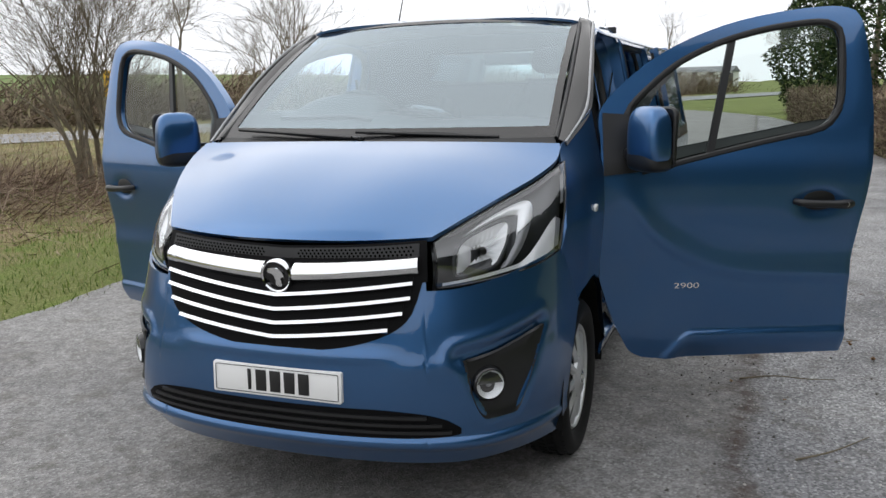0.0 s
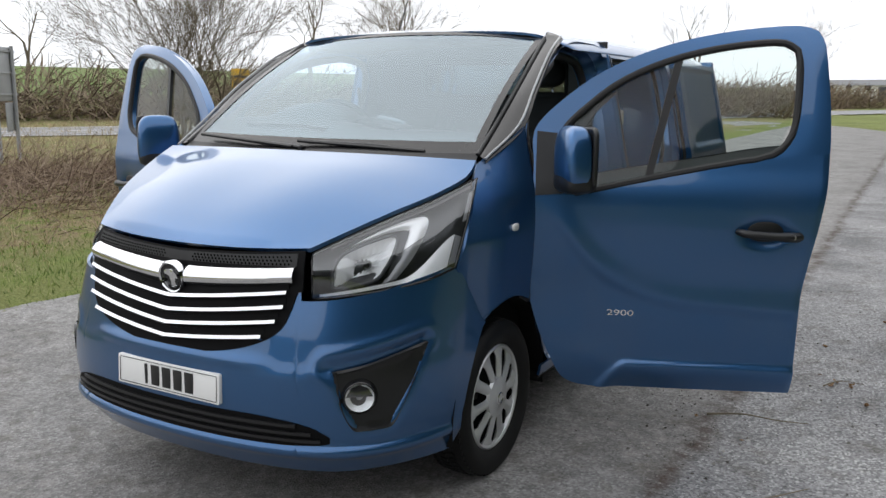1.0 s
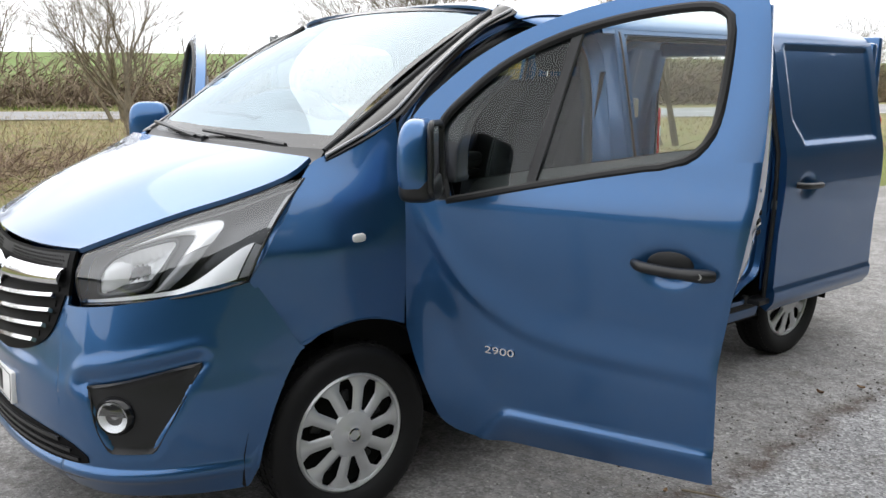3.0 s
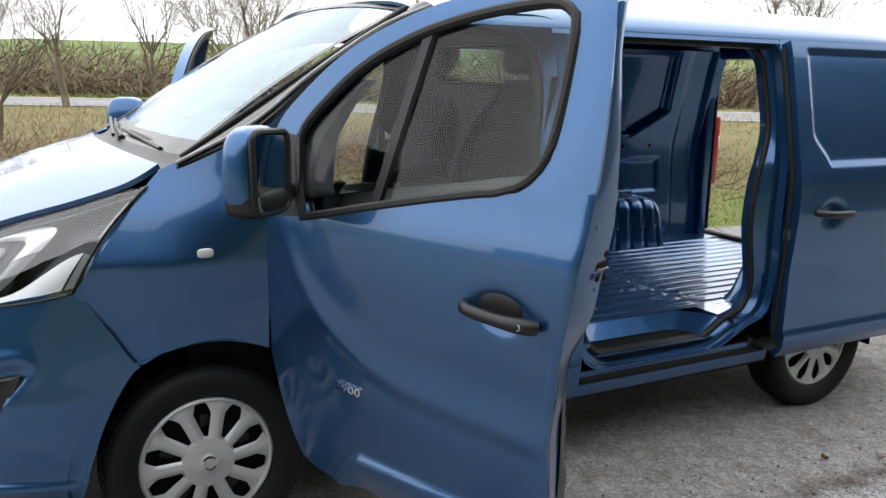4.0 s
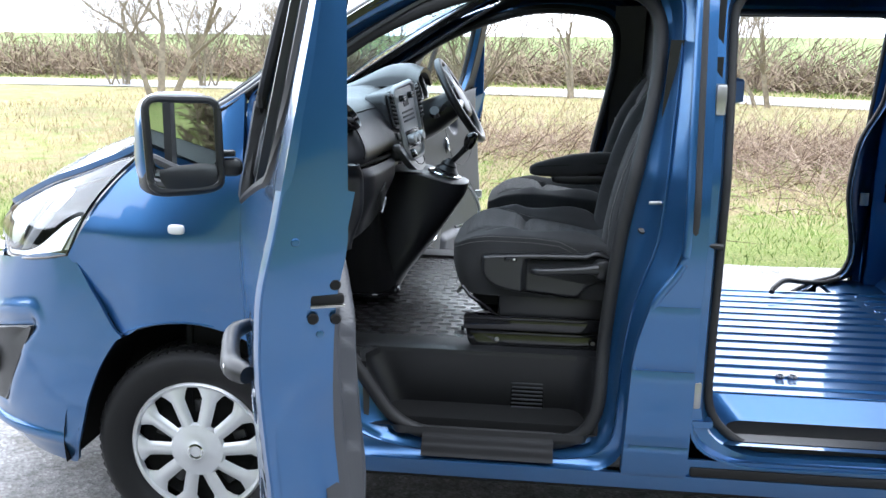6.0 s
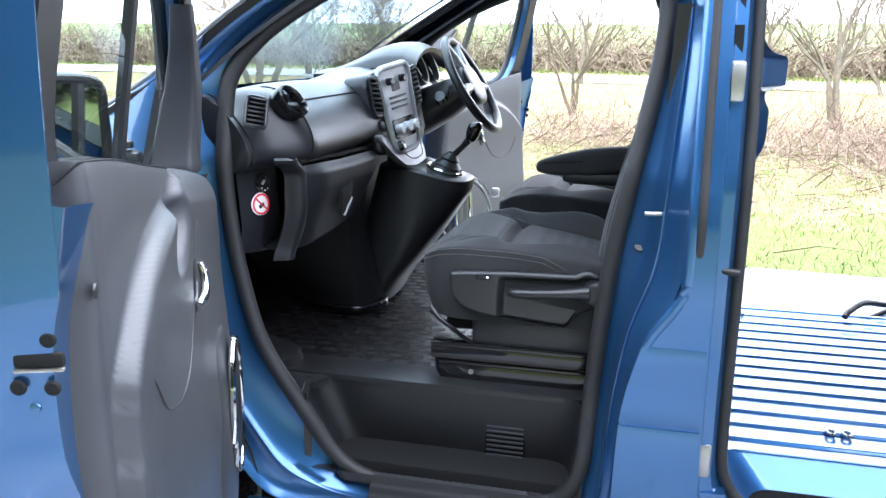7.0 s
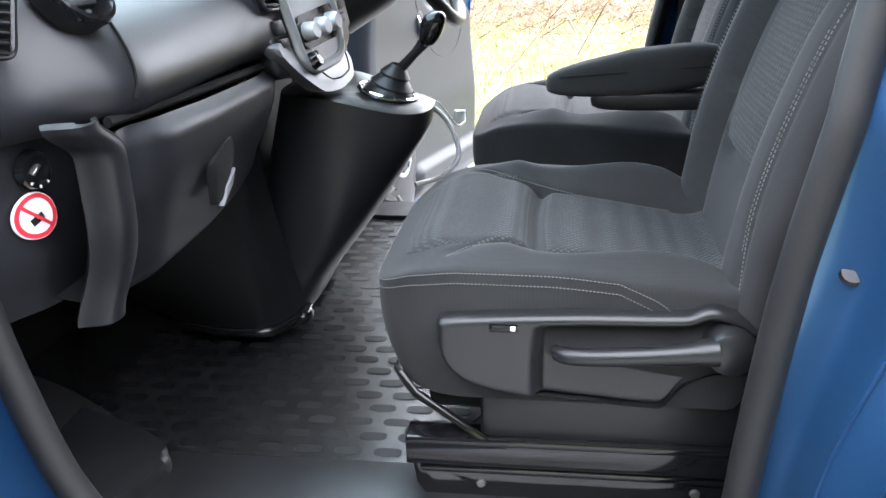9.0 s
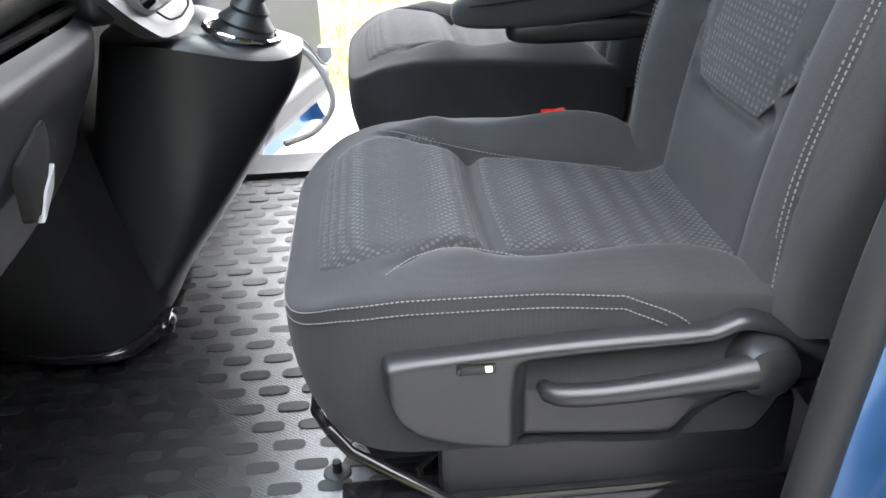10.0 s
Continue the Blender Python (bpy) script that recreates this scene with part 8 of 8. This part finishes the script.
def hood(u, v):
    x = lerp(-0.62, -0.155, u)
    q = math.sin(math.pi * u)**0.42
    y = lerp(1.14, 1.520, v)
    return Vector((x, y, lerp(1.435, 1.462 + 0.075 * q, smooth(0.0, 0.75, v)) - 0.02 * smooth(0.85, 1.0, v)))


part("binnacle", thick(grid(30, 14, hood), 0.018), BLACK, dash, "instrument hood", sharp=55)
for a in (-0.47, -0.31):
    m = Matrix.Translation((a, 1.478, 1.440)) @ Matrix.Rotation(radians(-68), 4, 'X')
    g = part("gauge", lathe([(0.0, 0.0), (0.055, 0.0), (0.060, 0.022), (0.066, 0.024), (0.068, 0.0)], 32, m), BLACK, dash, "round instrument dial")
    part("gauge_face", lathe([(0.0, 0.004), (0.052, 0.004)], 28, m), GLOSS, g)
    part("gauge_needle", box((0, 0, 0), (0.040, 0.003, 0.002), 0, 1, m @ Matrix.Rotation(2.2, 4, 'Z') @ Matrix.Translation((0.016, 0, 0.007))), PAPER, g)

# ---- the fascia lies lower and further back towards the passenger's end
ACROSS = pw((-0.95, -0.95), (-0.40, -0.385), (0.0, 0.03), (0.515, 0.55), (0.722, 0.715), (0.812, 0.793), (0.872, 0.868), (0.95, 0.95))
for ob in [dash] + [o for o in dash.children_recursive if o not in FIXED]:
    for vert in ob.data.vertices:
        q = vert.co
        w = smooth(-0.30, 0.10, q.x)
        q.y += w * 0.06 * max(0.0, 1.43 - q.z) / 0.81
        q.z = lerp(q.z, 0.641 + (q.z - 0.618) * 0.9136, w)
        q.x = ACROSS(q.x)

# ---- charging lead
lead = way3([(-0.235, 1.690, 1.060), (-0.275, 1.745, 1.00), (-0.265, 1.775, 0.92), (-0.225, 1.740, 0.875), (-0.180, 1.68, 0.865)])
part("charging_lead", tube([lead(k / 20) for k in range(21)], 0.0065, 8), PAPER, van, "white charging lead")
lead = way3([(-0.240, 1.690, 1.055), (-0.33, 1.72, 1.03), (-0.40, 1.755, 0.96), (-0.47, 1.77, 0.952)])
plug = part("charging_lead", tube([lead(k / 20) for k in range(21)], 0.0025, 6), PAPER, van, "thin white lead")
part("lead_plug", box((-0.478, 1.755, 0.962), (0.022, 0.03, 0.035), 0.004), PAPER, plug)


# ---- seats
def dashes(path, n, r):
    """A row of stitches along a path."""
    bm = bmesh.new()
    for k in range(n):
        a, b = path((k + 0.15) / n), path((k + 0.75) / n)
        d = b - a
        q = d.to_track_quat('Z', 'Y').to_matrix().to_4x4()
        bmesh.ops.create_cone(bm, cap_ends=True, segments=5, radius1=r, radius2=r, depth=d.length, matrix=Matrix.Translation((a + b) / 2) @ q)
    return bm


def seat(cx, s, name, label, dy=0.0):
    """A single cab seat centred on cx; s is the side of its outer edge."""
    def at(x, y, z):
        return Vector((cx + s * x, y + dy, z))

    EDGE_Z = pw((1.676, 0.946), (1.71, 0.972), (1.775, 1.007), (1.84, 1.017), (1.95, 1.016), (2.06, 1.006), (2.245, 0.990))
    plan = resample(rounded([(-0.268, 1.704), (0.248, 1.704), (0.256, 2.245), (-0.272, 2.245)], [0.135, 0.135, 0.03, 0.03], 12), 220)

    PROFILE = pw((1.69, 0.972), (1.74, 1.004), (1.82, 1.024), (1.89, 1.020), (1.932, 1.004), (2.0, 0.996), (2.1, 0.980), (2.19, 0.962), (2.25, 0.955))

    def crown(x, y):
        """Height of the cushion top; x across from the middle, y along."""
        ax = abs(x)
        h = PROFILE(y)
        h += (0.028 + 0.034 * smooth(1.95, 2.12, y)) * smooth(0.150, 0.212, ax) * smooth(1.80, 1.93, y) * (1 - 0.5 * smooth(2.14, 2.24, y))
        h -= 0.012 * math.exp(-((ax - 0.152 - 0.05 * smooth(1.90, 1.80, y)) / 0.008)**2) * smooth(1.80, 1.85, y)
        h -= 0.013 * math.exp(-((y - (1.932 + 0.30 * ax * ax)) / 0.010)**2) * smooth(0.175, 0.15, ax)
        return h

    def cushion(q, e):
        """Ring q from the skirt (below 0) over the hem (0) to the middle (1)."""
        x, y = e
        zh = EDGE_Z(y)
        if q < 0:
            k = -q
            inn = 1 - 0.05 * k * k + 0.020 * math.sin(math.pi * k)
            return at(-0.014 + (x + 0.014) * inn, 1.97 + (y - 1.97) * (1 - 0.10 * k**2.2 + 0.014 * math.sin(math.pi * k)), lerp(zh, 0.815, k))
        xx, yy = -0.014 + (x + 0.014) * (1 - q), 1.97 + (y - 1.97) * (1 - q)
        w = smooth(0.0, 0.30, q)**0.55
        return at(xx, yy, lerp(zh, crown(xx, yy), w) - 0.003 * math.exp(-(q / 0.012)**2))
    rings = [-1, -0.85, -0.7, -0.55, -0.4, -0.28, -0.16, -0.06, 0, 0.012] + [0.03 + 0.968 * k / 62 for k in range(63)]
    root = part(name, loft([[cushion(q, e) for e in plan] for q in rings]), CLOTH, van, label, sharp=70)

    polar = sorted((math.atan2(e.y - 1.97, e.x + 0.014), math.hypot(e.x + 0.014, e.y - 1.97), e.y) for e in plan)

    def topz(x, y):
        """Height of the finished top, hem fall-off included."""
        a = math.atan2(y - 1.97, x + 0.014)
        k = min(range(len(polar)), key=lambda i: abs(polar[i][0] - a))
        q = max(0.0, 1 - math.hypot(x + 0.014, y - 1.97) / polar[k][1])
        return lerp(EDGE_Z(polar[k][2]), crown(x, y), smooth(0.0, 0.30, q)**0.55)

    def patch(half, y0, y1, nu, nv):
        """A cloth panel that lies on the cushion and tucks in at its seams."""
        def f(u, v):
            y = lerp(y0, y1, v)
            x = -0.006 + half(y) * (2 * u - 1)
            y += 0.30 * x * x * smooth(0.5, 1.0, abs(2 * v - 1))
            tuck = min(1.0, 14 * min(u, 1 - u, v, 1 - v))
            return at(x, y, topz(x, y) - 0.004 + 0.0075 * tuck**0.5)
        return grid(nu, nv, f)
    part("cushion_insert", patch(pw((1.90, 0.147), (2.05, 0.150), (2.22, 0.140)), 1.940, 2.215, 44, 44), INSERT, root, "dimpled cloth insert", sharp=70)
    part("cushion_insert", patch(pw((1.72, 0.130), (1.755, 0.172), (1.80, 0.186), (1.86, 0.180), (1.93, 0.150)), 1.735, 1.924, 56, 40), INSERT, root, "dimpled cloth front roll", sharp=70)
    for q in (-1, 1):
        sm = way3([at(q * 0.212, 1.815, topz(q * 0.212, 1.815) + 0.002), at(q * 0.185, 1.850, topz(q * 0.185, 1.850) + 0.003), at(q * 0.160, 1.90, topz(q * 0.16, 1.90) + 0.004), at(q * 0.157, 2.0, topz(q * 0.157, 2.0) + 0.004), at(q * 0.157, 2.16, topz(q * 0.157, 2.16) + 0.004)])
        tagged(part("stitching", dashes(sm, 70, 0.0007), STITCH, root, "grey stitching"), kind="stuff")
    def hem(dz, n0, n1):
        """A line round the skirt, dz below the hem, that dives down at the back of the side."""
        pts = []
        for e in plan:
            p = cushion(-dz / 0.18, e)
            c = Vector((cx - s * 0.014, 1.97 + dy, p.z))
            pts.append((e, p + (p - c).normalized() * 0.0012))
        skirt = [p for e, p in pts if e[1] < 2.05 and not (e[0] < -0.10 and e[1] > 1.70)]
        dive = way3([skirt[-1], at(0.2600, 2.10 - 0.4 * dz, 0.984 - dz), at(0.2605, 2.135 - 1.2 * dz, 0.953 - 0.4 * dz)])
        run = skirt + [dive(k / 8) for k in range(1, 9)]
        return dashes(way3(run), 150, 0.0008)
    for dz in (0.004, 0.017):
        tagged(part("stitching", hem(dz, 0, 1), STITCH, root, "grey stitching"), kind="stuff")

    # backrest
    SPINE = pw((0.0, (2.205, 0.950)), (0.25, (2.232, 1.115)), (0.5, (2.283, 1.290)), (0.75, (2.365, 1.460)), (1.0, (2.425, 1.600)))

    def back(u, v):
        y0, z0 = SPINE(v)
        t = 2 * math.pi * u
        hw = lerp(0.272, 0.290, smooth(0, 0.3, v)) - 0.115 * smooth(0.58, 1.0, v)**1.5
        c, sn = math.cos(t), math.sin(t)
        x = hw * math.copysign(abs(c)**0.62, c)
        d = math.copysign(abs(sn)**0.62, sn)
        depth = 0.072 * (1 - 0.35 * smooth(0.85, 1, v))
        y = y0 + depth * (1 - d) * 0.9
        if d > 0:
            ax = abs(x)
            y -= 0.040 * smooth(0.145, 0.200, ax) * smooth(1.02, 0.55, v) - 0.012 * math.exp(-((ax - 0.152) / 0.010)**2) - 0.008 * math.exp(-((ax - 0.243) / 0.006)**2)
            y += 0.010 * math.exp(-((v - 0.62) / 0.02)**2) * smooth(0.17, 0.13, ax)
            y += 0.014 * math.exp(-((z0 - 1.098 - 0.10 * smooth(0.06, 0.152, ax)**2) / 0.011)**2) * smooth(0.165, 0.148, ax)
        return at(x, y, z0 + 0.18 * (y - y0) * -0.3)
    bk = part("backrest", grid(110, 120, back, wrap=True), CLOTH, root, "charcoal cloth backrest", sharp=70)
    part("backrest_top", blob(at(0, 2.465, 1.575), (0.33, 0.115, 0.055), None, 26, 10, 3), CLOTH, bk)
    part("backrest_insert", grid(30, 30, lambda u, v: (lambda x, w: (lambda y0z0: at(x, y0z0[0] - 0.0035 + 0.010 * math.exp(-((w - 0.62) / 0.02)**2) + 0.028 * (x / 0.25)**2, y0z0[1]))(SPINE(w)))(lerp(-0.144, 0.144, u) * min(1.0, 0.50 + 3.2 * v)**0.7, lerp(0.255, 0.88, v))), INSERT, bk, "dimpled cloth insert", sharp=70)
    for q in (-1, 1):
        for off in (0.0, 0.011):
            st = way3([at(q * (0.236 + off - 0.09 * smooth(0.6, 1.0, w)), SPINE(w)[0] - 0.013 - 0.014 * smooth(0.0, 0.3, w) * smooth(1, 0.6, w), SPINE(w)[1]) for w in (0.05, 0.25, 0.5, 0.75, 0.95)])
            tagged(part("stitching", dashes(st, 100, 0.0009), STITCH, bk, "grey stitching"), kind="stuff")
    hr = part("headrest", blob(at(0, 2.440, 1.705), (0.27, 0.105, 0.165), lambda p, q: Vector((q.x * (1 - 0.10 * abs(p.z)), q.y + 0.02 * p.z, q.z)), 30, 18, 3.0), CLOTH, root, "cloth headrest on two posts")
    for q in (-0.055, 0.055):
        part("headrest_post", tube([at(q, 2.43, 1.56), at(q, 2.435, 1.66)], 0.007, 8), CHROME, hr)
    # side valance and lever
    TOP = pw((1.806, 0.945), (1.812, 0.954), (1.886, 0.961), (2.0, 0.967), (2.13, 0.970), (2.163, 0.981), (2.20, 0.970), (2.229, 0.949), (2.265, 0.930))
    LOW = pw((1.806, 0.925), (1.821, 0.880), (1.850, 0.856), (1.90, 0.842), (2.0, 0.830), (2.105, 0.822), (2.139, 0.860), (2.183, 0.878), (2.265, 0.878))

    def cover(u, v):
        a = lerp(1.806, 2.265, u)
        lo, hi = LOW(a), TOP(a)
        if v > 0.86:                     # shelf over the top
            k = (v - 0.86) / 0.14
            return at(0.262 - 0.040 * k, a, hi + 0.003 * k)
        if v < 0.10:
            k = v / 0.10
            return at(0.232 + 0.030 * k, a, lo - 0.002 * (1 - k))
        b = lerp(lo, hi, (v - 0.10) / 0.76)
        rim = min(1.0, min(b - lo, hi - b, 1.3 * (a - 1.806)) / 0.012)
        x = 0.262 + 0.014 * math.sqrt(max(0.0, 1 - (1 - rim)**2))
        ins = smooth(1.928, 1.952, a + 0.10 * min(0.0, 0.90 - b)) * smooth(hi - 0.012, hi - 0.028, b)
        return at(x - 0.024 * ins, a, b)
    sv = part("side_cover", grid(110, 60, cover), COVER, root, "black plastic seat side cover", sharp=60)
    lever = way3([at(0.262, 1.966, 0.909), at(0.280, 1.975, 0.911), at(0.288, 2.02, 0.914), at(0.290, 2.10, 0.921), at(0.288, 2.170, 0.928)])
    part("recline_lever", tube([lever(k / 16) for k in range(17)], [0.008, 0.0105, 0.0115, 0.012, 0.012, 0.012, 0.0122, 0.0125, 0.0128, 0.013, 0.0132, 0.0135, 0.014, 0.0148, 0.016, 0.018, 0.019], 14), COVER, sv, "black recline lever")
    part("lever_pivot", lathe([(0.0, 0.052), (0.020, 0.051), (0.029, 0.046), (0.033, 0.034), (0.034, 0.0)], 30, Matrix.Translation(at(0.248, 2.187, 0.926)) @ Matrix.Rotation(radians(90 * s), 4, 'Y')), COVER, sv)
    part("switch_rim", box(at(0.2745, 1.897, 0.946), (0.006, 0.040, 0.013), 0.0025, 2), GLOSS, sv)
    part("seat_switch", box(at(0.278, 1.894, 0.946), (0.005, 0.024, 0.008), 0.002, 2), BLACK, sv)
    part("switch_lamp", box(at(0.278, 1.909, 0.9465), (0.005, 0.007, 0.006), 0.001), PAPER, sv)
    # frame, runners and base
    part("seat_frame", box(at(0.215, 2.06, 0.792), (0.03, 0.40, 0.11), 0.012), BLACK, root)
    part("seat_frame", box(at(0.0, 1.99, 0.80), (0.40, 0.42, 0.06), 0.015), UNDER, root)
    for q in (0.19, -0.19):
        part("runner", joined(box(at(q + 0.03, 2.03, 0.741), (0.045, 0.56, 0.014), 0.004), box(at(q + 0.045, 2.03, 0.720), (0.014, 0.56, 0.040), 0.004)), GLOSS, root, "black steel seat runner")
    bp = rounded([(1.755, 0.705), (2.32, 0.705), (2.32, 0.622), (2.20, 0.622), (2.16, 0.640), (1.96, 0.640), (1.93, 0.622), (1.80, 0.622), (1.765, 0.65)], 0.012, 3)
    base = part("seat_base", prism(bp, lambda a, b, h: at(0.205 + h, a, b), 0.025, 0.004), GLOSS, root, "black steel seat base")
    part("base_side", prism(bp, lambda a, b, h: at(-0.205 - h, a, b), 0.025, 0.004), GLOSS, root)
    part("base_rib", box(at(0.232, 2.03, 0.690), (0.010, 0.52, 0.012), 0.003), GLOSS, base)
    for y in (1.86, 2.17):
        part("base_bolt", lathe([(0.0, 0.005), (0.006, 0.005), (0.008, 0.0)], 10, Matrix.Translation(at(0.230, y, 0.665)) @ Matrix.Rotation(radians(90 * s), 4, 'Y')), STEEL, base)
    part("slide_bar", tube([at(-0.19, 1.745, 0.83), at(-0.19, 1.735, 0.80), at(-0.12, 1.72, 0.775), at(0.12, 1.72, 0.79), at(0.215, 1.745, 0.835), at(0.222, 1.765, 0.81), at(0.235, 1.87, 0.742)], 0.0065, 8), GLOSS, root, "black slide adjustment bar")
    part("loose_wiring", tube([at(0.10, 1.85, 0.62), at(0.13, 1.84, 0.70), at(0.11, 1.90, 0.74), at(0.16, 1.95, 0.70)], 0.006, 6), BLACK, root)
    # arm rest on the inner side
    if s > 0:
        arm = blob(at(-0.375, 2.105, 1.168), (0.076, 0.330, 0.086), lambda p, q: Vector((q.x * (1 - 0.25 * max(0, -p.y)), q.y, q.z * (1 - 0.42 * max(0, -p.y)) + 0.020 * p.y)), 30, 16, 4.0)
        ar = part("arm_rest", arm, CLOTH, root, "padded cloth arm rest")
        part("arm_base", blob(at(-0.375, 2.145, 1.118), (0.060, 0.240, 0.040), None, 22, 10, 4.0), BLACK, ar)
        part("arm_seam", tube([at(-0.339, lerp(1.965, 2.25, k / 10), 1.165 + 0.02 * (k / 10)) for k in range(11)], 0.0015, 5), UNDER, ar)
    # belt buckle
    bu = part("belt_buckle", box(at(-0.305, 2.105, 0.868), (0.028, 0.060, 0.095), 0.010, 2), BLACK, root)
    part("buckle_button", box(at(-0.306, 2.085, 0.918), (0.022, 0.048, 0.014), 0.004), REDPLASTIC, bu, "red release button")
    return root


seat(0.440, 1, "passenger_seat", "charcoal cloth passenger seat with a dimpled insert", 0.045)
seat(-0.425, -1, "driver_seat", "charcoal cloth driver's seat behind the steering wheel", 0.105)
# seat belts on the middle pillars
for s in (1, -1):
    belt = [(s * 0.80, 2.40, 1.62), (s * 0.775, 2.39, 1.35), (s * 0.76, 2.38, 1.0), (s * 0.75, 2.36, 0.72)]
    b = part("seat_belt", thick(grid(2, 12, lambda u, v: way3(belt)(v) + Vector((0, lerp(-0.024, 0.024, u), 0))), 0.003), BLACK, van, "black seat belt")
    part("belt_tongue", box((s * 0.772, 2.392, 1.28), (0.012, 0.05, 0.06), 0.004), STEEL, b)
    part("pillar_lining", thick(grid(6, 20, lambda u, v: Vector((s * lerp(0.80, 0.775, u) * (WIDTH(lerp(0.65, 1.8, v)) / 0.96), lerp(2.34, 2.475, u), lerp(0.65, 1.8, v)))), 0.01), BLACK, van)
